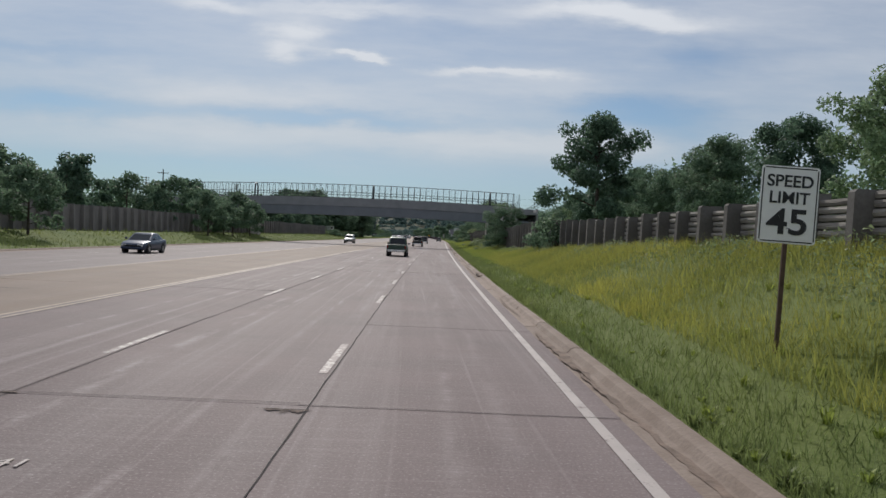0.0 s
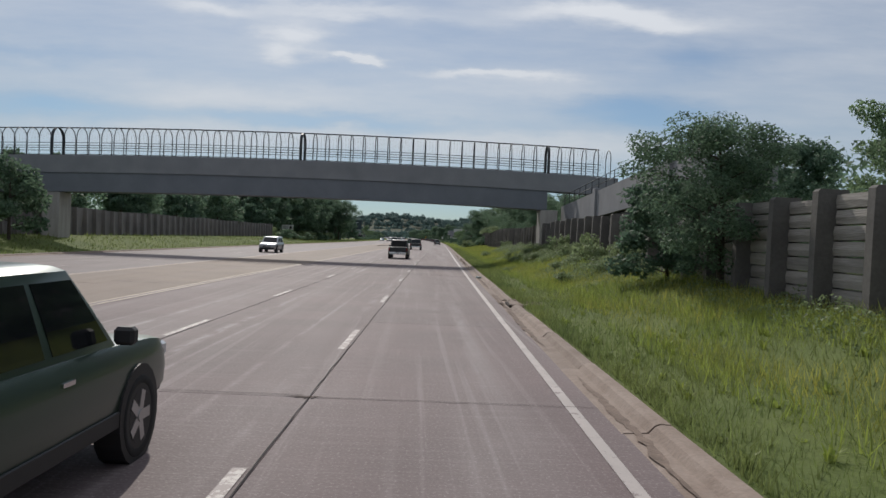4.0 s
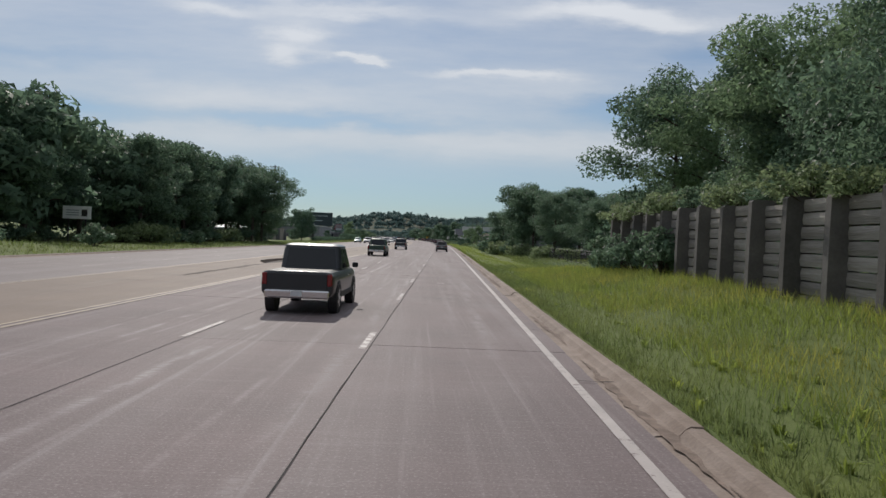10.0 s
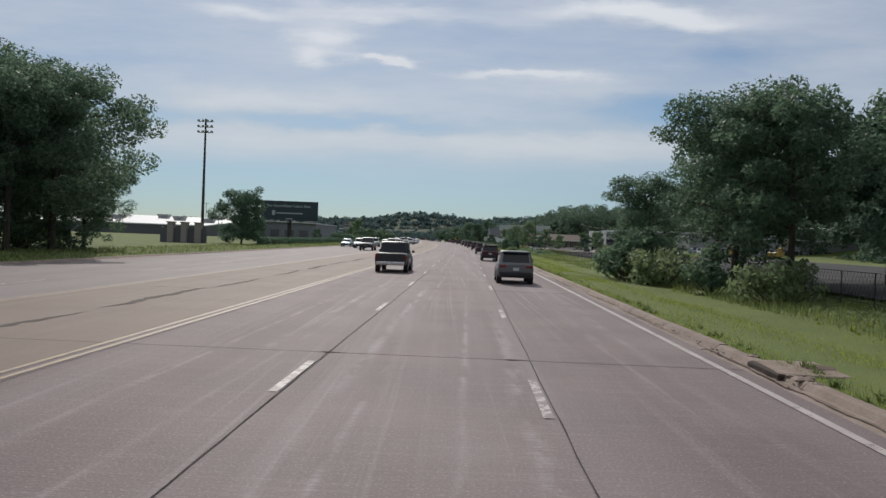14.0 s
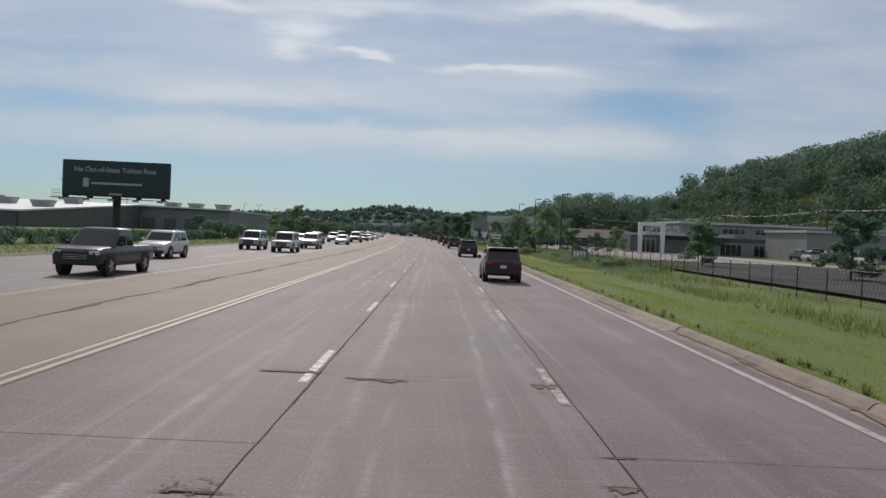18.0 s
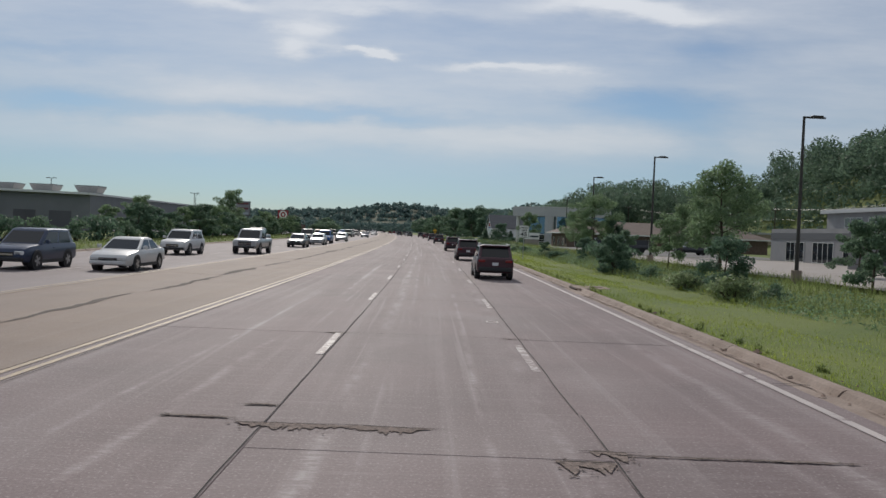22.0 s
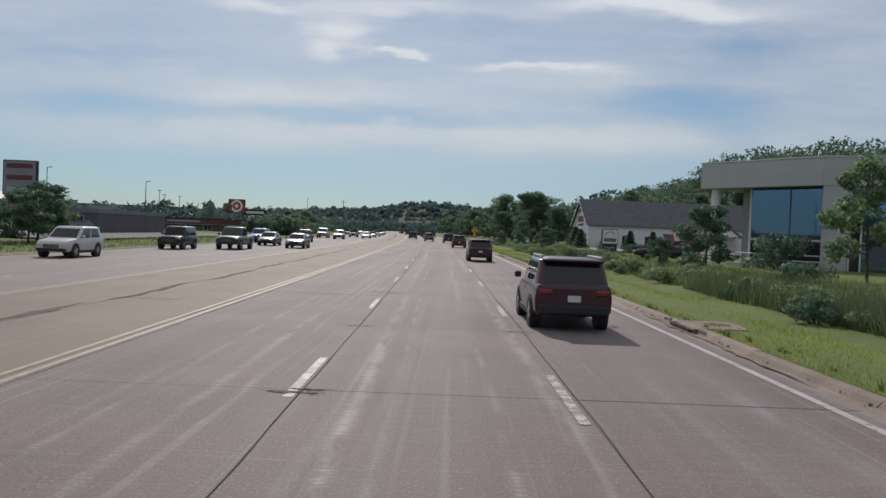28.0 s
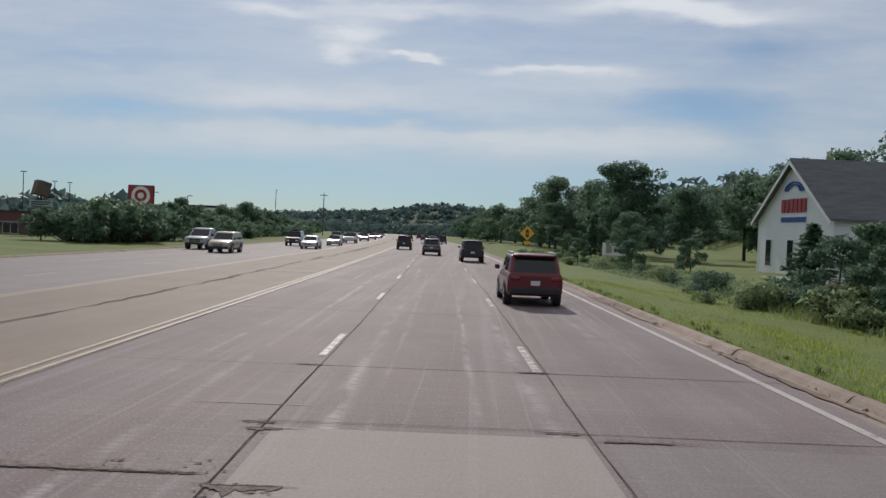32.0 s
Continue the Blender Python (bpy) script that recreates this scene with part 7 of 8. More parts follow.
for s, lat, h in ((300, 20, 8.0), (308, 24, 9.5), (312, 16.5, 9.6), (320, 20, 11), (327, 15, 11.5), (333, 14.0, 12.6), (340, 17, 12.0), (346, 11.5, 8.4), (334, 24, 12), (318, 28, 10)):
    plant("oak_near" if s < 316 or s in (333, 346) else rt.choice(("oak", "maple", "elm")), s, lat, h, "broad dark tree in the clump past the noise wall", "tree", "tree clump past the wall", width=1.1)
for s, lat, h in ((312.7, 18, 2.9), (340, 9.6, 4.4), (336, 10.2, 3.0), (329, 11.5, 3.2), (345, 9.2, 3.0), (322, 12.5, 2.6), (304, 14, 2.4), (295, 16, 1.8)):
    plant(rt.choice(("bush_light", "bush")), s, lat, h, "pale green bush at the foot of the trees", "bush", "bushes past the wall")
# along the lots
for key, s, lat, h in (("dark_round", 489, 11.2, 3.0), ("round", 487, 17.5, 3.6), ("ash", 503.5, 16.4, 7.5), ("young", 470, 20, 4.0), ("round", 500, 24, 3.4), ("bush_dark", 512, 11.0, 2.8), ("dark_round", 509, 10.4, 3.0),
                       ("young", 512, 15.5, 4.2), ("ash_near", 542.6, 16.2, 7.2), ("round", 527, 16, 3.0), ("ash", 563.5, 18.6, 6.0), ("young", 623.3, 20.4, 7.4), ("bush_dark", 640.8, 23.1, 3.3),
                       ("dark_round", 636.8, 16.0, 4.8), ("dark_round", 646, 15.2, 2.4), ("round", 689, 12.3, 3.6), ("dark_round", 692, 12.0, 3.2), ("round", 440, 21, 4.0), ("round", 420, 24, 4.6),
                       ("round", 405, 28, 4.0), ("young", 456, 26, 5)):
    plant(key, s, lat, h, "small planted tree at the edge of the lot", "tree", "trees along the lots")
for k, (s, lat) in enumerate(((704, 19.6), (705, 24.0), (706, 28.0), (707, 32), (711.5, 20.2))):
    plant("cedar", s, lat, 3.2 if k < 4 else 3.6, "dark column-shaped evergreen by the white office", "evergreen", "column evergreens", width=1.9)
for s, lat in ((668, 22), (671, 22), (674, 23), (695, 21), (698, 22)):
    plant("bush_dark", s, lat, 1.1, "low clipped dark shrub by the forecourt", "shrub", "clipped shrubs")
for i in range(50):
    s = rt.uniform(430, 705)
    plant(rt.choice(("weeds", "weeds", "bush", "bush_dark")), s, rt.uniform(10.4, 13.8), rt.uniform(0.6, 1.25) * (1.35 if s > 610 else 1), "tall green weeds in the ditch", "weeds", "ditch weeds", width=1.2)
for i in range(34):
    plant("weeds", rt.uniform(108, 172), rt.uniform(4.8, 9.2), rt.uniform(0.22, 0.6), "leafy weeds at the foot of the noise wall", "weeds", "verge weeds", width=1.3)
for s, lat, h in ((116, 8.6, 1.2), (110, 8.6, 1.4), (128, 8.8, 1.6), (170, 8.6, 1.2), (124, 8.6, 1.1), (119, 8.9, 1.7)):
    plant("bush_light", s, lat, h, "straggling bush at the foot of the noise wall", "bush", "verge bushes", width=0.9)
# beyond the end of the walk, right
for s in np.arange(745, 1100, 12):
    plant(rt.choice(("wood_a", "wood_b", "maple")), s, 15 + rt.uniform(0, 10) + max(0, s - 760) * 0.02, rt.uniform(7, 12), "roadside tree further along the road", "tree", "far roadside trees", width=1.2)
for s, lat, h in ((760, 16, 5), (775, 22, 9), (805, 19, 13.5), (848, 37, 16), (870, 36, 11), (890, 52, 12), (742, 44, 9), (752, 56, 12), (748, 36, 8)):
    plant(rt.choice(("spruce", "oak", "elm")), s, lat, h, "tall tree beyond the white office", "tree", "far roadside trees", width=1.2)
for s in (734, 742, 751, 760, 769):
    for lat in (40, 52, 66):
        plant("wood_b", s + rt.uniform(-4, 4), lat + rt.uniform(-3, 3), rt.uniform(8, 12), "wood behind the white office", "tree", "wood behind the office")


for k in range(7):
    plant("bush_dark", 683.2 + 0.12 * k, 22.3 + k * 1.25, 1.45, "broad clipped dark hedge before the forecourt", "hedge", "forecourt hedge", width=0.95)
for i in range(26):
    plant(rt.choice(("bush", "bush_light", "bush_light", "weeds")), 586 + i * 2.6 + rt.uniform(-1.2, 1.2), rt.uniform(9.2, 13.4), rt.uniform(0.6, 1.2), "rank vine-grown bush along the ditch", "bush", "bushes along the ditch", width=1.3)
# weeds and shrubs along the lot past the white office, and the tall trees beside the lots
for i in range(30):
    s = rt.uniform(672, 775)
    plant(rt.choice(("bush_light", "bush", "weeds", "weeds")), s, rt.uniform(8.6, 13.5), rt.uniform(0.6, 1.25), "overgrown green shrubs beside the ditch", "bush", "ditch weeds", width=1.3)
for key, s, lat, h in LOT_TREES:
    plant(key, s, lat, h * 0.8, "leafy young tree standing beside the lots", "tree", "trees along the lots")

# overgrown shrubs between the far kerb and the shops
rb = random.Random(77)
for s in np.arange(729, 792, 2.3):
    tall = 4.1 if 731 < s < 752 else 2.8
    for lat in (-32.6, -35.6) if s < 752 else (-33.4,):
        plant(rb.choice(("bush", "bush_dark", "bush", "round")), s + rb.uniform(-0.8, 0.8), lat + rb.uniform(-0.9, 0.9), tall * rb.uniform(0.72, 1.12), "overgrown shrub with arching twigs beside the far kerb", "bush", "overgrown shrubs by the shops", width=1.0, yaw=rb.uniform(0, 360))
for s in np.arange(794, 905, 7.0):
    plant(rb.choice(("bush", "bush_dark", "round")), s, -35.2 + rb.uniform(-1, 1) - (s - 790) * 0.03, rb.uniform(2.4, 3.4), "overgrown shrub with arching twigs beside the far kerb", "bush", "overgrown shrubs by the shops", width=1.25, yaw=rb.uniform(0, 360))
for s, lat, h in ((815, -39, 6.8), (822, -41, 6.2), (846, -41, 5.8)):
    plant("oak", s, lat, h, "broad dark tree above the shrubs by the shops", "tree", "trees by the shops", width=1.25, yaw=rb.uniform(0, 360))


# ---- woods on the hills ----
def hill_wood(name, spots_, size, per, crown, material, label, seed, low=0.45):
    rng = np.random.default_rng(seed)
    c, r = [], []
    for x, y, z, h in spots_:
        w = crown * rng.uniform(0.75, 1.25)
        a0 = rng.uniform(0, 6.28)
        for k in range(7):
            a = a0 + k * 1.05 + rng.uniform(-0.3, 0.3)
            q = 0 if k == 6 else w * rng.uniform(0.45, 0.7)
            f = 0.95 if k == 6 else rng.uniform(low + 0.1, 0.85)
            c.append((x + q * math.cos(a), y + q * math.sin(a), z + h * f - w * 0.35))
            r.append(w * (0.62 if k == 6 else rng.uniform(0.36, 0.52)))
    ob = new(name, face_mesh(name, leaves(rng, c, r, per, size), material))
    tagged(ob, label, "wood", kind="stuff")


sp = []
for s in np.arange(462, 960, 7.5):
    for lat in np.arange(54, 190, 7.5):
        ss_, ll = s + rt.uniform(-3, 3), lat + rt.uniform(-3, 3)
        foot = ll - 0.9 * max(0, ss_ - 690)
        on_hill = 462 < ss_ < 770 and foot > 92
        plateau = ss_ > 722 and ll > 60 and ss_ + ll < 1010
        if on_hill or plateau:
            p = at(ss_, ll, float(ground_z(ss_, ll)))
            sp.append((p.x, p.y, p.z, (12.0 if on_hill else 15.5 if ss_ < 800 else 11.0) + rt.uniform(-2.2, 2.2)))
hill_wood("hillside_wood", sp, 0.46, 84, 5.6, "leaf_hill", "dense green wood covering the hillside", 31, low=0.05)

# far ridge: a low hill body under its wood
RIDGE = ((-900, 14), (-600, 18), (-400, 22), (-250, 24), (-97, 33), (-20, 40), (51, 56), (110, 45), (170, 50), (250, 62), (327, 78), (450, 84), (700, 80), (1000, 60))
hx, hy = at(1390, 0).x - 110, at(1390, 0).y + 1250
rid_x = np.linspace(-2100, 2300, 110)
rid_z = 1.85 * np.interp(rid_x / 2.25, [a for a, b in RIDGE], [b for a, b in RIDGE]) + np.array([7 * noise.noise(Vector((x * 0.009, 5.0, 0))) for x in rid_x])
prof = ((-560, -1), (-300, 0.35), (-90, 0.72), (0, 0.8), (260, 0.6), (800, -1))
verts = [(hx + x, hy + 40 + dy + abs(x - 40) * 0.12, max(-2.0, (z - 16) * f)) for dy, f in prof for x, z in zip(rid_x, rid_z)]
nr = len(rid_x)
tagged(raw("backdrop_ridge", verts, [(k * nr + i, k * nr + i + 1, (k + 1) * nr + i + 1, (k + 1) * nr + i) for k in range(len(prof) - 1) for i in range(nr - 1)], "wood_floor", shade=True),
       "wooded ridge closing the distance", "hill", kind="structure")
sp = []
for dy, f in ((-430, 0.05), (-350, 0.22), (-270, 0.40), (-200, 0.54), (-130, 0.65), (-60, 0.75), (0, 0.8)):
    for x in np.arange(-1500, 1700, 19):
        xx = x + rt.uniform(-9, 9)
        z = float(np.interp(xx, rid_x, rid_z))
        sp.append((hx + xx, hy + 40 + dy + abs(xx - 40) * 0.12 + rt.uniform(-18, 18), max(0, (z - 16) * f), 15 + rt.uniform(-4, 4)))
# the ridge's leaves carry the blue of the haze in their colour
hill_wood("ridge_wood", sp, 3.4, 15, 14.0, "leaf_far_haze", "far wood along the ridge", 32)
# middle distance woods on both sides
sp = []
for s in np.arange(840, 1330, 13):
    for lat in list(np.arange(40, 200, 15)) + list(np.arange(-240, -70, 15)):
        p = at(s + rt.uniform(-6, 6), lat + rt.uniform(-6, 6), float(ground_z(s, lat)))
        sp.append((p.x, p.y, p.z - 1, 7 + rt.uniform(-2, 3) + (5 if lat > 0 else 0)))
for s in np.arange(1330, 1500, 14):
    for lat in np.arange(-330, 330, 13):
        if s < 1395 and abs(lat + 12) < 22:
            continue
        p = at(min(s, 1395), lat + rt.uniform(-6, 6), 0.0)
        sp.append((p.x, p.y + max(0, s - 1395), -0.5, 9.5 + rt.uniform(-2, 3)))
hill_wood("distant_wood", sp, 1.35, 20, 7.5, "leaf_far_haze", "distant wood on both sides of the road", 33, low=0.15)
sp = []
for s in np.arange(-40, 344, 9):
    for lat in (-48, -55, -62, -72, -84):
        p = at(s + rt.uniform(-4, 4), lat + rt.uniform(-4, 4), 0.3)
        sp.append((p.x, p.y, p.z, 8 + rt.uniform(-1.5, 1.5) + (5 if s > 240 else 0)))
hill_wood("field_wood", sp, 0.38, 40, 4.6, "leaf_dark", "wood behind the far noise wall", 34, low=0.1)
sp = []
for s in np.arange(20, 340, 8):
    for lat in (25, 32, 40, 50):
        if 262 < s < 292 and lat < 45:
            continue
        p = at(s + rt.uniform(-3, 3), lat + rt.uniform(-3, 3), 0.4)
        sp.append((p.x, p.y, p.z, 10 + rt.uniform(-2, 2)))
hill_wood("wall_wood", sp, 0.25, 55, 4.6, "leaf", "wood behind the near noise wall", 35, low=0.1)


# ---- grass ----
def grass(name, n, s0, s1, l0, l1, h0, h1, w, material, label, seed, clump=0.0, edge=False):
    rng = np.random.default_rng(seed)
    s = rng.uniform(s0, s1, n)
    u_ = rng.uniform(0, 1, n)
    lat = l0 + (l1 - l0) * (u_ ** 1.7 if edge else u_)
    keep = np.sin(s * clump * 2.1 + 1.3 * np.sin(lat * clump * 5)) + np.sin(lat * clump * 6.3 + s * clump * 0.7) + rng.normal(scale=0.5, size=n) > -0.3 if clump else np.ones(n, bool)
    s, lat = s[keep], lat[keep]
    n = len(s)
    base = spots(s, lat, ground_z(s, lat) - 0.06)
    a = rng.uniform(0, 6.283, n)
    hgt = rng.uniform(h0, h1, n) * rng.uniform(0.6, 1.15, n)
    wid = w * rng.uniform(0.6, 1.4, n)
    side = np.stack([np.cos(a), np.sin(a), np.zeros(n)], -1) * wid[:, None]
    lean = rng.normal(scale=0.33, size=(n, 2)) * hgt[:, None]
    tip = base + np.concatenate([lean, hgt[:, None]], 1)
    P = np.stack([base - side, base + side, tip], 1)
    ob = new(name, face_mesh(name, P, material))
    tagged(ob, label, "grass", kind="stuff")


def tufts(name, n, s0, s1, l0, l1, reach, material, label, seed, blades=16):
    """Separate tussocks: arching blades that fan out from one root, each of two pieces."""
    rng = np.random.default_rng(seed)
    s, lat = rng.uniform(s0, s1, n), rng.uniform(l0, l1, n)
    root = np.repeat(spots(s, lat, ground_z(s, lat) - 0.05), blades, 0)
    k = n * blades
    size = np.repeat(rng.uniform(0.55, 1.25, n), blades) * reach * rng.uniform(0.6, 1.1, k)
    a = rng.uniform(0, 6.283, k)
    out = np.stack([np.cos(a), np.sin(a), np.zeros(k)], -1)
    side = np.stack([-np.sin(a), np.cos(a), np.zeros(k)], -1) * (0.011 + 0.012 * rng.uniform(0, 1, k))[:, None]
    lean = rng.uniform(0.12, 0.75, k)[:, None]
    sz = size[:, None]
    root = root + out * 0.05 * rng.uniform(0, 1, k)[:, None]
    mid = root + out * sz * lean * 0.45 + np.array([0, 0, 1]) * sz * 0.62
    tip = root + out * sz * lean * 1.15 + np.array([0, 0, 1]) * sz * (0.95 - 0.35 * lean)
    P = np.concatenate([np.stack([root - side, root + side, mid + side * 0.9, mid - side * 0.9], 1), np.stack([mid - side * 0.9, mid + side * 0.9, tip + side * 0.1, tip - side * 0.1], 1)])
    tagged(new(name, face_mesh(name, P, material)), label, "grass", kind="stuff")


tufts("grass_tufts", 1100, -4, 262, 3.35, 9.0, 0.25, "blade_lawn", "coarse tussocks of long grass on the verge", 51)
tufts("ditch_tufts", 500, 262, 705, 9.6, 13.0, 0.30, "blade_lawn", "coarse tussocks of grass by the ditch", 52)
tufts("kerb_tufts", 800, 0, 705, 3.2, 3.6, 0.22, "blade", "small grass tussocks growing at the kerb", 53)


def leaf_cover(name, n, s0, s1, l0, l1, height, size, material, label, seed):
    """Low leafy growth in drifts of uneven height over the ground."""
    rng = np.random.default_rng(seed)
    s, lat = rng.uniform(s0, s1, n), rng.uniform(l0, l1, n)
    drift = 0.5 + 0.28 * np.sin(s * 0.9 + 2.1 * np.sin(lat * 1.1)) + 0.22 * np.sin(lat * 2.3 + s * 0.37) + 0.2 * np.sin(s * 3.1 + lat * 1.7)
    keep = drift > 0.25
    s, lat, drift = s[keep], lat[keep], drift[keep]
    n = len(s)
    fade = np.clip((lat - l0) / 1.2, 0.25, 1)
    c = spots(s, lat, ground_z(s, lat) + height * drift * fade * rng.uniform(0.15, 1.0, n) ** 0.6)
    nrm = rng.normal(scale=0.55, size=(n, 3)) + np.array([0, -0.2, 0.8])
    nrm /= np.linalg.norm(nrm, axis=1)[:, None]
    t = np.cross(nrm, rng.normal(size=(n, 3)))
    t /= np.linalg.norm(t, axis=1)[:, None] + 1e-9
    b = np.cross(nrm, t)
    sz = size * rng.uniform(0.5, 1.4, n)[:, None]
    tagged(new(name, face_mesh(name, np.stack([c - t * sz * 0.75 + b * sz * 0.6, c + t * sz * 1.2 - nrm * 0.2 * sz, c - t * sz * 0.75 - b * sz * 0.6], 1), material)), label, "weeds", kind="stuff")


leaf_cover("bank_leaves", 50000, 106, 174, 6.2, 9.4, 0.65, 0.045, "leaf_weed", "leafy weeds covering the bank below the noise wall", 61)
leaf_cover("verge_leaves", 22000, 2, 106, 7.0, 9.6, 0.5, 0.045, "leaf_weed", "leafy weeds scattered through the bank", 62)
leaf_cover("ditch_leaves", 90000, 430, 760, 10.2, 14.4, 0.8, 0.058, "leaf_light", "leafy weeds filling the ditch", 63)
leaf_cover("yard_leaves", 16000, 262, 350, 11.5, 15.0, 0.4, 0.06, "leaf_weed", "weeds along the yard fence", 64)
grass("lot_edge_grass", 26000, 430, 705, 14.0, 17.6, 0.3, 0.8, 0.02, "blade", "tall grass along the edge of the lots", 54)
grass("lawn_grass", 60000, 255, 300, 9.0, 24, 0.08, 0.22, 0.028, "blade", "rough grass before the yard fence", 49)
grass("verge_grass", 240000, -8, 262, 3.2, 9.4, 0.10, 0.34, 0.011, "blade", "rough uncut verge grass by the kerb", 41, edge=True)
grass("kerb_grass", 45000, -8, 700, 3.16, 3.7, 0.07, 0.22, 0.009, "blade", "tufts of grass leaning over the kerb", 42, clump=0.5)
grass("bank_weeds", 110000, -4, 250, 4.9, 9.4, 0.16, 0.46, 0.011, "weed", "tall yellowish weeds on the bank below the wall", 43, clump=0.22)
grass("bank_flowers", 70000, 0, 74, 5.0, 9.6, 0.22, 0.52, 0.013, "weed", "drifts of tall yellow flowering weeds on the bank", 56, clump=0.18)
grass("bank_grass", 90000, 60, 250, 4.4, 9.4, 0.2, 0.5, 0.012, "blade_lawn", "long yellow-green grass on the bank", 55, clump=0.3)
grass("mown_grass", 330000, 262, 705, 3.2, 10.4, 0.06, 0.16, 0.017, "blade_lawn", "bright mown grass of the verge", 44, edge=True)
grass("ditch_grass", 60000, 285, 705, 9.8, 14.5, 0.25, 0.7, 0.02, "blade", "tall ditch grass", 45, clump=0.2)
grass("reeds", 13000, 592, 622, 9.6, 14.2, 0.8, 1.5, 0.018, "reed", "dense green reeds in the ditch", 46)
grass("far_verge_grass", 42000, -20, 700, -34.2, -26.9, 0.15, 0.4, 0.045, "blade", "uncut grass of the far verge", 47, edge=False)
grass("ornamental_grass", 1500, 552, 562, 19, 22, 0.8, 1.3, 0.02, "straw", "straw-coloured ornamental grass by the lot", 48, clump=0.6)


# ---- vehicles ----
CARS = {
    # length, half width, height, belt, wheel radius, axles, body stations (y, bottom, top, half width), cabin: foot y0 y1, head y0 y1
    "sedan": (4.75, 0.91, 1.45, 0.93, 0.33, (1.42, -1.38),
              ((-2.37, 0.48, 0.82, 0.74), (-2.25, 0.32, 0.98, 0.85), (-1.5, 0.24, 0.99, 0.905), (0.3, 0.22, 0.93, 0.91), (1.1, 0.22, 0.90, 0.905), (1.9, 0.24, 0.80, 0.87), (2.25, 0.28, 0.70, 0.80), (2.37, 0.40, 0.60, 0.66)),
              (-1.95, 1.15, -0.95, 0.20)),
    "suv": (4.65, 0.93, 1.70, 1.06, 0.37, (1.40, -1.35),
            ((-2.32, 0.50, 1.00, 0.80), (-2.22, 0.36, 1.10, 0.90), (-1.2, 0.28, 1.09, 0.93), (0.5, 0.28, 1.06, 0.93), (1.2, 0.28, 1.04, 0.925), (1.9, 0.32, 0.97, 0.89), (2.22, 0.36, 0.86, 0.83), (2.32, 0.46, 0.74, 0.70)),
            (-2.20, 1.10, -1.85, 0.25)),
    "boxy": (4.60, 0.94, 1.80, 1.08, 0.39, (1.42, -1.42),
             ((-2.30, 0.52, 1.06, 0.88), (-2.22, 0.42, 1.11, 0.93), (-1.2, 0.34, 1.10, 0.94), (0.5, 0.34, 1.09, 0.94), (1.0, 0.34, 1.09, 0.94), (1.9, 0.36, 1.05, 0.92), (2.22, 0.40, 1.00, 0.88), (2.30, 0.48, 0.92, 0.80)),
             (-2.20, 1.00, -2.05, 0.62)),
    "pickup": (5.75, 0.99, 1.90, 1.16, 0.41, (1.85, -1.75),
               ((-2.86, 0.55, 1.14, 0.93), (-2.80, 0.50, 1.18, 0.97), (-1.0, 0.42, 1.18, 0.985), (0.4, 0.42, 1.17, 0.99), (1.4, 0.42, 1.16, 0.985), (2.3, 0.44, 1.12, 0.96), (2.75, 0.46, 1.06, 0.92), (2.87, 0.54, 0.96, 0.82)),
               (-0.75, 1.55, -0.60, 0.70)),
}


def wheel(parent, x, y, r, side):
    w = part("wheel", rodded((x - 0.11, y, r), (x + 0.11, y, r), r * 0.62, seg=16), "trim", parent)
    bm = bmesh.new()
    prof = ((-0.11, 0.80), (-0.12, 0.92), (-0.09, 1.0), (0.09, 1.0), (0.12, 0.92), (0.11, 0.80), (0.10, 0.60), (-0.10, 0.60))
    n = 20
    vs = [[bm.verts.new((x + dx, y + r * f * math.cos(2 * math.pi * k / n), r + r * f * math.sin(2 * math.pi * k / n))) for dx, f in prof] for k in range(n)]
    for k in range(n):
        a, b = vs[k], vs[(k + 1) % n]
        for i in range(len(prof)):
            j = (i + 1) % len(prof)
            bm.faces.new((a[i], a[j], b[j], b[i]))
    bmesh.ops.recalc_face_normals(bm, faces=bm.faces)
    part("tyre", bm, "tyre", w, shade=True)
    bm = bmesh.new()
    xo = x + side * 0.115
    for k in range(5):
        a = 2 * math.pi * k / 5
        c, s_ = math.cos(a), math.sin(a)
        t = 0.05
        loft(bm, [[(xo, y + r * q * c - t * s_ * g_, r + r * q * s_ + t * c * g_) for g_ in (-1, 1)] + [(xo - side * 0.03, y + r * q * c - t * s_ * g_, r + r * q * s_ + t * c * g_) for g_ in (1, -1)] for q in (0.05, 0.60)])
    rod(bm, (xo - side * 0.03, y, r), (xo + side * 0.01, y, r), 0.06, seg=10)
    part("rim", bm, "rim", w)


def fair(stations, k=4):
    """Extra body sections between the given ones, along a smooth curve."""
    a = np.array(stations)
    p = np.vstack([2 * a[0] - a[1], a, 2 * a[-1] - a[-2]])
    out = []
    for i in range(1, len(a)):
        p0, p1, p2, p3 = p[i - 1], p[i], p[i + 1], p[i + 2]
        for f in np.arange(k) / k:
            q = 0.5 * (2 * p1 + (p2 - p0) * f + (2 * p0 - 5 * p1 + 4 * p2 - p3) * f * f + (3 * p1 - p0 - 3 * p2 + p3) * f ** 3)
            q[0] = p1[0] + (p2[0] - p1[0]) * f
            out.append(tuple(q))
    return out + [tuple(a[-1])]


def smoothed(ob, angle=32):
    """Rounded shading with the sharp creases kept."""
    ob.data.polygons.foreach_set("use_smooth", [True] * len(ob.data.polygons))
    ob.data.set_sharp_from_angle(angle=radians(angle))
    return ob


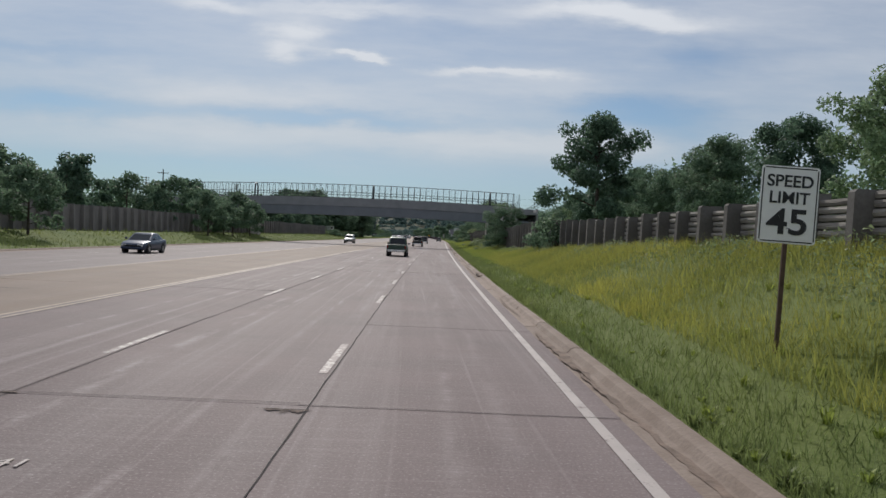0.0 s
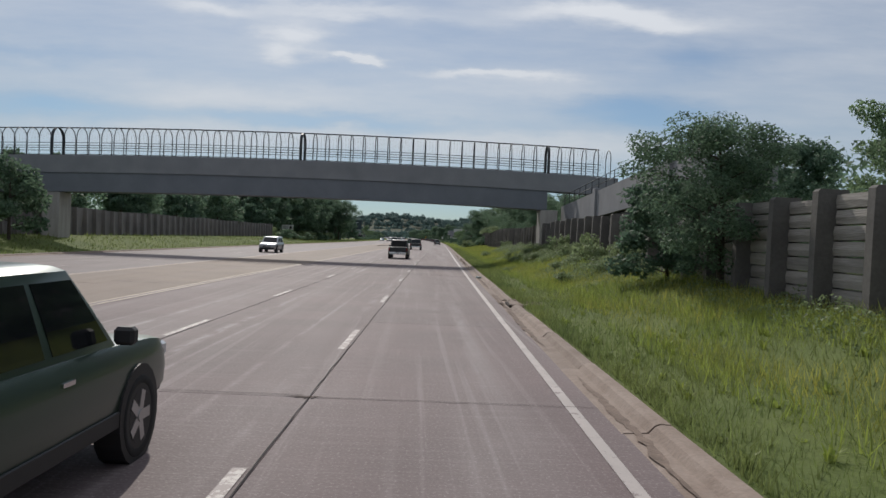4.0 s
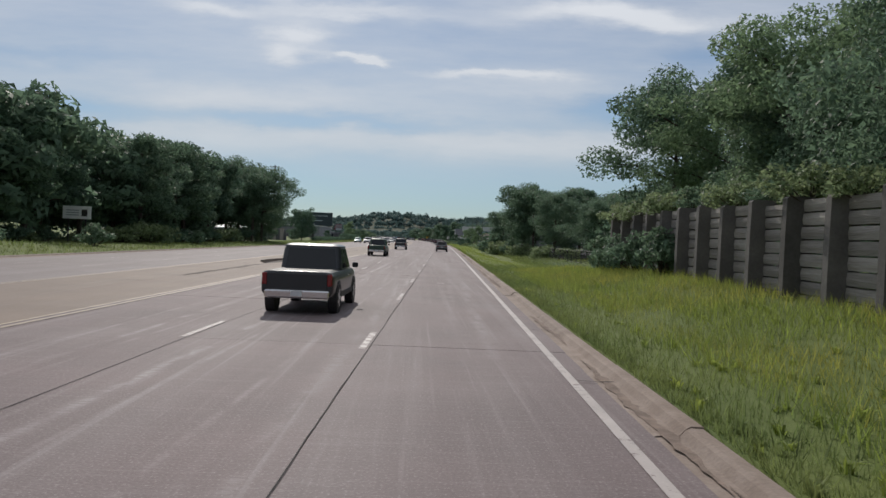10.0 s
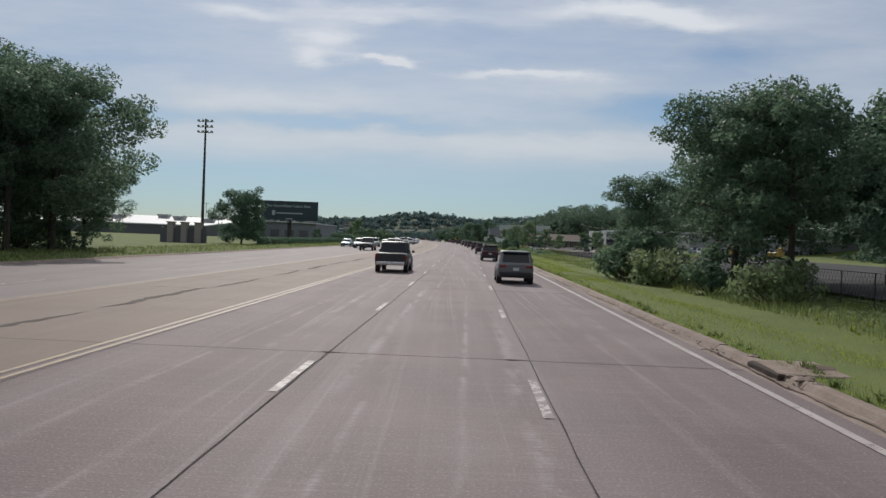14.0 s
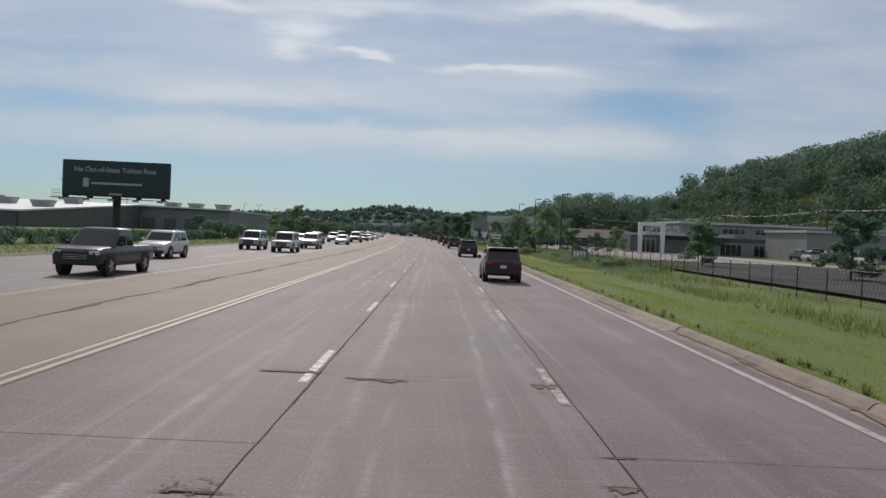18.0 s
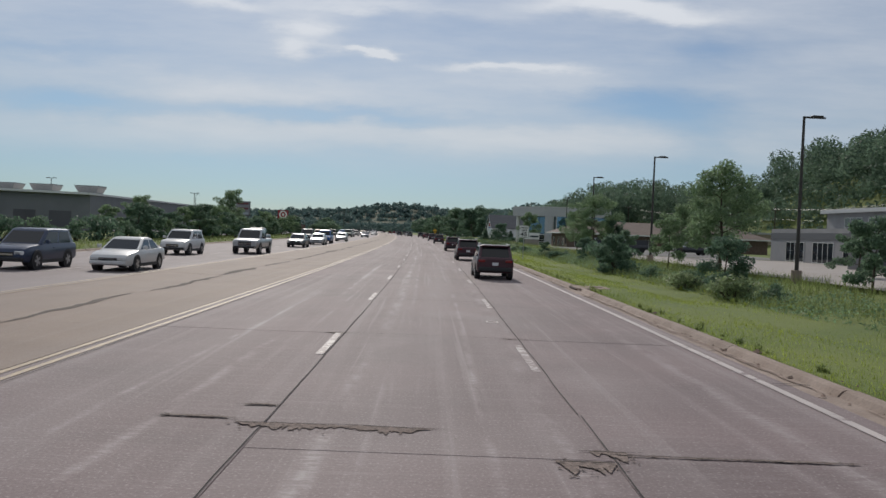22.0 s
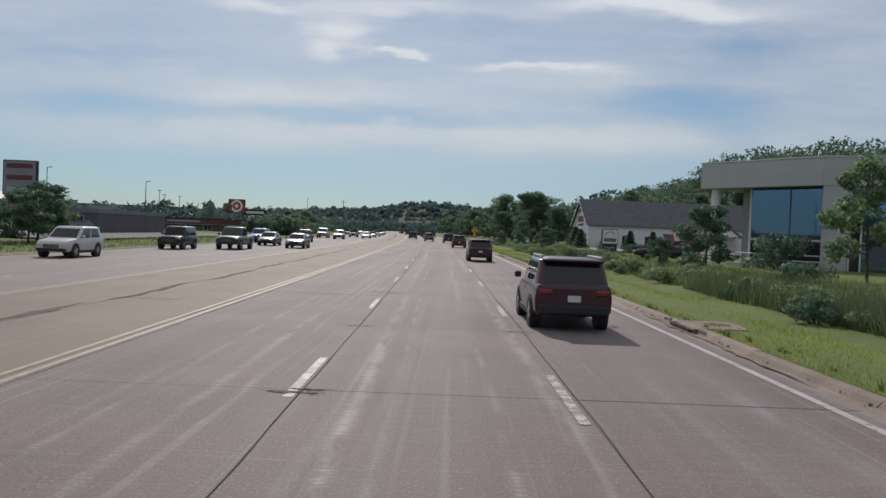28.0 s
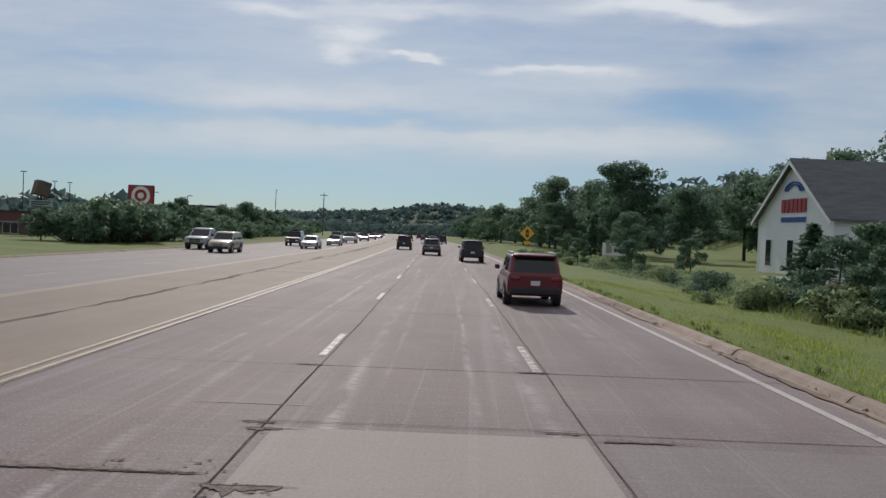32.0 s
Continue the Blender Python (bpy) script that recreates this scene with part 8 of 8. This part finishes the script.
def car(kind, color, s, lat, away, label, rails=False, skew=0.0):
    L, hw, H, belt, wr, axles, stations, cab = CARS[kind]
    g = thing(kind if kind in ("sedan", "pickup") else "suv", stand(s, lat, 0.008, (0 if away else 180) + skew), label, "pickup truck" if kind == "pickup" else "car", "vehicles on the road")
    body_m = color
    bm = bmesh.new()
    rings = []
    for y, zb, zt, w in fair(stations):
        rings.append([(-w * 0.90, y, zb), (-w * 0.985, y, zb + 0.12), (-w, y, zb + (zt - zb) * 0.5), (-w * 0.985, y, zt - 0.16), (-w * 0.93, y, zt - 0.03), (-w * 0.80, y, zt),
                      (w * 0.80, y, zt), (w * 0.93, y, zt - 0.03), (w * 0.985, y, zt - 0.16), (w, y, zb + (zt - zb) * 0.5), (w * 0.985, y, zb + 0.12), (w * 0.90, y, zb)])
    loft(bm, rings)
    body = smoothed(part("body", bm, body_m, g))
    f0, f1, h0, h1 = cab
    wb, wt = hw * 0.92, hw * (0.76 if kind == "sedan" else 0.82)
    zr = H - 0.06
    zb0 = belt - 0.06

    def cabin(q):
        """Half width, rear, front and height of the cabin's shell at a share q of its rise."""
        return wb + (wt - wb) * q ** 1.25, f0 + (h0 - f0) * q, f1 + (h1 - f1) * q, zb0 + (zr - zb0) * q

    def ring(w, y0, y1, z, rr, rf):
        pts = []
        for cx, cy, a0, rad in ((w - rf, y1 - rf, 0, rf), (-w + rf, y1 - rf, 90, rf), (-w + rr, y0 + rr, 180, rr), (w - rr, y0 + rr, 270, rr)):
            pts += [(cx + rad * math.cos(radians(a0 + 30 * k)), cy + rad * math.sin(radians(a0 + 30 * k)), z) for k in range(4)]
        return pts

    def pane(name, rows_):
        bm = bmesh.new()
        loft(bm, rows_)
        part(name, bm, "car_glass", g)

    bm = bmesh.new()
    rings = [ring(*cabin(q), 0.16, 0.10) for q in (0, 0.25, 0.5, 0.75, 0.92, 1.0)]
    w, y0, y1, z = cabin(1.0)
    rings += [ring(w - 0.05, y0 + 0.06, y1 - 0.08, H - 0.02, 0.2, 0.16), ring(w - 0.16, y0 + 0.18, y1 - 0.22, H, 0.22, 0.2)]
    loft(bm, rings)
    smoothed(part("cabin", bm, body_m, g), 40)
    levels = (0.14, 0.4, 0.66, 0.9)
    rows_ = []
    for q in levels:
        w, y0, y1, z = cabin(q)
        rows_.append([(-w + 0.15, y0 - 0.006, z), (w - 0.15, y0 - 0.006, z), (w - 0.15, y0 + 0.03, z), (-w + 0.15, y0 + 0.03, z)])
    pane("rear_window", rows_)
    rows_ = []
    for q in levels:
        w, y0, y1, z = cabin(q)
        rows_.append([(-w + 0.11, y1 + 0.006, z), (w - 0.11, y1 + 0.006, z), (w - 0.11, y1 - 0.03, z), (-w + 0.11, y1 - 0.03, z)])
    pane("windscreen", rows_)
    for sx in (-1, 1):
        for fa, fb in (((0.13, 0.49), (0.54, 0.93)) if kind != "pickup" else ((0.10, 0.40), (0.46, 0.92))):
            rows_ = []
            for q in levels:
                w, y0, y1, z = cabin(q)
                ya, yb = y0 + (y1 - y0) * fa, y0 + (y1 - y0) * fb
                rows_.append([(sx * (w + 0.006), ya, z), (sx * (w + 0.006), yb, z), (sx * (w - 0.03), yb, z), (sx * (w - 0.03), ya, z)])
            pane("side_window", rows_)
        m_ = part("mirror", boxed(sx * (hw + 0.10) - 0.09, sx * (hw + 0.10) + 0.09, f1 - 0.42, f1 - 0.28, belt + 0.02, belt + 0.18, bevel=0.03), body_m if kind != "pickup" else "trim", g)
        part("sill", boxed(sx * hw * 0.97 - 0.03, sx * hw * 0.97 + 0.03, axles[1] + wr + 0.05, axles[0] - wr - 0.05, stations[3][1] - 0.02, stations[3][1] + 0.13, bevel=0.01), "trim", g)
        for y in axles:
            bm = bmesh.new()
            rod(bm, (sx * (hw - 0.24), y, wr + 0.02), (sx * (hw + 0.008), y, wr + 0.02), wr * 1.17, seg=18)
            part("wheel_arch", bm, "trim", g)
            wheel(g, sx * (hw - 0.10), y, wr, sx)
        for yd in ((-0.05,) if kind != "pickup" else (0.35,)):
            part("door_handle", boxed(sx * (hw + 0.0) - 0.012, sx * hw + 0.012, yd - 0.1, yd + 0.1, belt - 0.19, belt - 0.155), "chrome" if kind == "pickup" else body_m, g)
        if rails:
            part("roof_rail", boxed(sx * wt * 0.93 - 0.025, sx * wt * 0.93 + 0.025, h0 + 0.05, h1 - 0.25, H + 0.0, H + 0.06, bevel=0.012), "galv", g, "silver roof rail")
    back, front = stations[0], stations[-1]
    yb, yf = back[0], front[0]
    # rear
    wb2 = stations[1][3]
    zl = back[2] - 0.02
    for sx in (-1, 1):
        if kind == "pickup":
            part("tail_lamp", boxed(sx * wb2 * 0.90 - 0.07, sx * wb2 * 0.90 + 0.07, yb - 0.02, yb + 0.10, 0.80, 1.12, bevel=0.02), "tail", g, "red tail lamp")
        else:
            part("tail_lamp", boxed(sx * wb2 * 0.74 - 0.17, sx * wb2 * 0.74 + 0.17, yb - 0.03, yb + 0.12, zl - 0.13, zl + 0.0, bevel=0.03), "tail", g, "red tail lamp")
        part("head_lamp", boxed(sx * front[3] * 0.86 - 0.19, sx * front[3] * 0.86 + 0.19, yf - 0.17, yf + 0.0, front[2] - 0.12, front[2] + 0.04, bevel=0.03), "lamp", g, "clear head lamp")
    part("rear_bumper", boxed(-hw * 0.88, hw * 0.88, yb - 0.07, yb + 0.14, back[1] - 0.10, back[1] + 0.12, bevel=0.04), "chrome" if kind == "pickup" else "trim", g)
    part("number_plate", boxed(-0.15, 0.15, yb - 0.045 if kind != "pickup" else yb - 0.08, yb, (back[1] + back[2]) / 2 - 0.05 if kind != "pickup" else back[1] - 0.04, (back[1] + back[2]) / 2 + 0.10 if kind != "pickup" else back[1] + 0.11), "plate", g, "blank pale plate")
    part("front_bumper", boxed(-hw * 0.84, hw * 0.84, yf - 0.16, yf + 0.05, front[1] - 0.10, front[1] + 0.06, bevel=0.04), "trim" if kind != "sedan" else body_m, g)
    part("grille", boxed(-front[3] * 0.60, front[3] * 0.60, yf - 0.06, yf + 0.018, front[1] + 0.08, front[2] - 0.01, bevel=0.02), "trim", g, "dark grille")
    for k in range(3):
        z = front[1] + 0.14 + k * (front[2] - front[1] - 0.2) / 3
        part("grille_bar", boxed(-front[3] * 0.56, front[3] * 0.56, yf + 0.014, yf + 0.03, z, z + 0.02), "chrome", g)
    if kind == "pickup":
        part("bed", boxed(-hw * 0.80, hw * 0.80, -2.66, -0.90, stations[2][2] - 0.01, stations[2][2] + 0.006), "trim", g, "dark open bed")
        part("tailgate", boxed(-hw * 0.82, hw * 0.82, yb - 0.025, yb + 0.03, back[1] + 0.12, back[2] - 0.02, bevel=0.015), body_m, g)
    elif kind in ("suv", "boxy"):
        part("rear_spoiler", boxed(-wt * 0.95, wt * 0.95, h0 - 0.18, h0 + 0.02, zr - 0.02, zr + 0.035, bevel=0.015), body_m, g)
    return g


RED, DARK, BLACK, NAVY = paint("maroon car paint", (0.13, 0.014, 0.022)), paint("charcoal car paint", (0.03, 0.033, 0.037)), paint("black car paint", (0.012, 0.012, 0.014)), paint("navy car paint", (0.02, 0.035, 0.075))
WHITE, SILVER, GREY = paint("white car paint", (0.56, 0.56, 0.555), 0.0), paint("silver car paint", (0.42, 0.43, 0.44), 0.6), paint("grey car paint", (0.15, 0.155, 0.16), 0.4)
TEAL, BLUE, TAN, GREEN = paint("blue-green car paint", (0.06, 0.13, 0.16)), paint("blue car paint", (0.03, 0.12, 0.34)), paint("tan car paint", (0.38, 0.34, 0.27), 0.4), paint("dark green car paint", (0.03, 0.06, 0.045))

maroon = car("suv", RED, 689.6, -0.15, True, "maroon sport utility car with silver roof rails in the near lane", rails=True)
car("boxy", DARK, 728.4, -0.5, True, "charcoal pickup-like utility car ahead in the near lane")
car("suv", GREY, 744.0, -3.9, True, "grey sport utility car ahead in the middle lane")
car("boxy", DARK, 765.0, -7.4, True, "dark utility car ahead in the inner lane")
green_pickup = car("pickup", GREEN, 81.0, -3.55, True, "dark green pickup truck in the middle lane")
dark_pickup = car("pickup", DARK, 334.0, -7.3, True, "charcoal pickup truck in the inner lane")
car("suv", GREY, 326.0, -0.15, True, "grey-brown sport utility car in the near lane")
plum = car("suv", paint("dark plum car paint", (0.055, 0.018, 0.027)), 545.5, -0.2, True, "dark plum sport utility car in the near lane", rails=True)
# more traffic standing ahead in the same lanes
for s in (368, 408.5, 449.5, 491, 516, 600.3, 641.8):
    tagged(copy_thing(plum, stand(s, -0.2, 0.008, 0)), "dark plum sport utility car in the near lane", "car")
for src, s, lat, words in ((dark_pickup, 157.0, -3.7, "charcoal pickup truck in the middle lane"), (dark_pickup, 219.0, -3.9, "charcoal pickup truck in the middle lane"), (green_pickup, 284.0, -7.3, "dark green pickup truck in the inner lane")):
    tagged(copy_thing(src, stand(s, lat, 0.008, 0)), words, "car")
ONCOMING = (("sedan", NAVY, 57.8, -20.9, "dark blue sedan"), ("suv", SILVER, 160.2, -17.6, "silver sport utility car"),
            ("pickup", DARK, 401, -17.3, "charcoal full-size pickup truck"), ("suv", WHITE, 417.5, -20.6, "white sport utility car"), ("sedan", TEAL, 428, -24.3, "blue-green sedan"),
            ("boxy", WHITE, 439, -17.0, "white boxy utility car"), ("boxy", SILVER, 443, -20.8, "silver boxy utility car"), ("suv", SILVER, 455.5, -17.2, "silver sport utility car"),
            ("sedan", SILVER, 473.5, -21.2, "silver sedan"), ("suv", NAVY, 484.5, -20.6, "dark blue sport utility car"), ("sedan", WHITE, 486, -17.0, "white sedan"), ("suv", WHITE, 505, -20.4, "white sport utility car"),
            ("pickup", SILVER, 512, -17.1, "silver pickup truck"), ("pickup", DARK, 538.5, -22.2, "charcoal pickup truck"), ("sedan", BLACK, 535.5, -17.2, "black sedan"), ("sedan", SILVER, 551, -17.0, "silver sedan"),
            ("boxy", BLUE, 562, -17.4, "bright blue open utility car"), ("pickup", DARK, 569, -20.8, "dark pickup truck"), ("boxy", TAN, 582, -20.6, "tan utility car"), ("sedan", SILVER, 584, -17.1, "silver sedan"),
            ("suv", WHITE, 624, -24.0, "white sport utility car"), ("boxy", DARK, 643, -24.2, "charcoal utility car"), ("pickup", GREEN, 648, -20.9, "dark green pickup truck"), ("sedan", NAVY, 658, -17.2, "dark blue sedan"),
            ("sedan", BLACK, 664, -21.2, "black sedan"), ("suv", BLUE, 674.5, -24.5, "blue sport utility car"), ("suv", BLACK, 688, -21.3, "black sport utility car"), ("pickup", SILVER, 734, -24.6, "silver pickup truck"),
            ("suv", TAN, 727, -20.8, "tan sport utility car"), ("sedan", WHITE, 750, -17.3, "white sedan"))
first = {}
for kind, color, s, lat, words in ONCOMING:
    lab = words + " in the oncoming lanes"
    if (kind, words) in first:
        tagged(copy_thing(first[(kind, words)], stand(s, lat, 0.008, 180)), lab)
    else:
        first[(kind, words)] = car(kind, color, s, lat, False, lab)


def plain_car(kind, color):
    """A vehicle that stays far off: body, glass, roof, lamps and wheels alone."""
    L, hw, H, belt, wr, axles, stations, cab = CARS[kind]
    g = new(kind if kind in ("sedan", "pickup") else "suv")
    bm = bmesh.new()
    loft(bm, [[(-w * 0.9, y, zb), (-w, y, (zb + zt) / 2), (-w * 0.9, y, zt), (w * 0.9, y, zt), (w, y, (zb + zt) / 2), (w * 0.9, y, zb)] for y, zb, zt, w in stations])
    part("body", bm, color, g)
    f0, f1, h0, h1 = cab
    wb, wt = hw * 0.9, hw * 0.74
    bm = bmesh.new()
    loft(bm, [[(-wb, f0, belt - 0.04), (wb, f0, belt - 0.04), (wb, f1, belt - 0.06), (-wb, f1, belt - 0.06)], [(-wt, h0, H - 0.06), (wt, h0, H - 0.06), (wt, h1, H - 0.06), (-wt, h1, H - 0.06)]])
    part("glass", bm, "car_glass", g)
    part("roof", boxed(-wt * 1.03, wt * 1.03, h0 - 0.05, h1 + 0.06, H - 0.08, H, bevel=0.03), color, g)
    for sx in (-1, 1):
        for y in axles:
            part("wheel", rodded((sx * (hw - 0.2), y, wr), (sx * (hw + 0.01), y, wr), wr, seg=14), "tyre", g)
        part("head_lamp", boxed(sx * 0.55 - 0.18, sx * 0.55 + 0.18, stations[-1][0] - 0.1, stations[-1][0] + 0.02, 0.6, 0.76), "lamp", g)
        part("tail_lamp", boxed(sx * 0.65 - 0.14, sx * 0.65 + 0.14, stations[0][0] - 0.02, stations[0][0] + 0.1, 0.8, 0.96), "tail", g)
    return g


rc = random.Random(8)
spare = [(plain_car(k, c), False) for k, c in (("suv", WHITE), ("sedan", SILVER), ("boxy", DARK), ("pickup", NAVY), ("suv", GREY), ("sedan", BLACK), ("suv", RED), ("pickup", WHITE))]
unused = [g for g, f in spare]


def far_car(m, label, group):
    g, _ = rc.choice(spare)
    if g in unused:
        unused.remove(g)
        g.matrix_basis = m
    else:
        g = copy_thing(g, m)
    tagged(g, label, "car", group)


for k in range(24):
    far_car(stand(762 + k * 11.4 + rc.uniform(-2, 2), rc.choice((-17.3, -20.9, -24.4)), 0.008, 180), "oncoming vehicle in the distant queue", "distant queue")
for k in range(14):
    far_car(stand(790 + k * 17 + rc.uniform(-4, 4), rc.choice((-0.3, -3.5, -7.3)), 0.008, 0), "vehicle waiting far ahead on the road", "distant queue")
for s, lat, yaw in ((566, 24, 90), (569, 24, 90), (572, 24, 90), (577, 24, 90), (560, 34, 90), (697.5, 34, 90), (701, 34, 90), (612, -42, 80), (616, -42, 80), (625, -41, 90), (664, -41, 0), (668, -44, 90),
                    (476, 56, 0), (479, 56.2, 0), (482, 56, 0), (485, 56.1, 0), (491, 56, 0), (494, 56, 0), (562, 26, 90), (655, 17.8, 80)):
    far_car(stand(s, lat, float(max(ground_z(s, lat) + 0.16, 0.25)) + 0.01, yaw), "parked vehicle on the roadside lot", "parked vehicles")
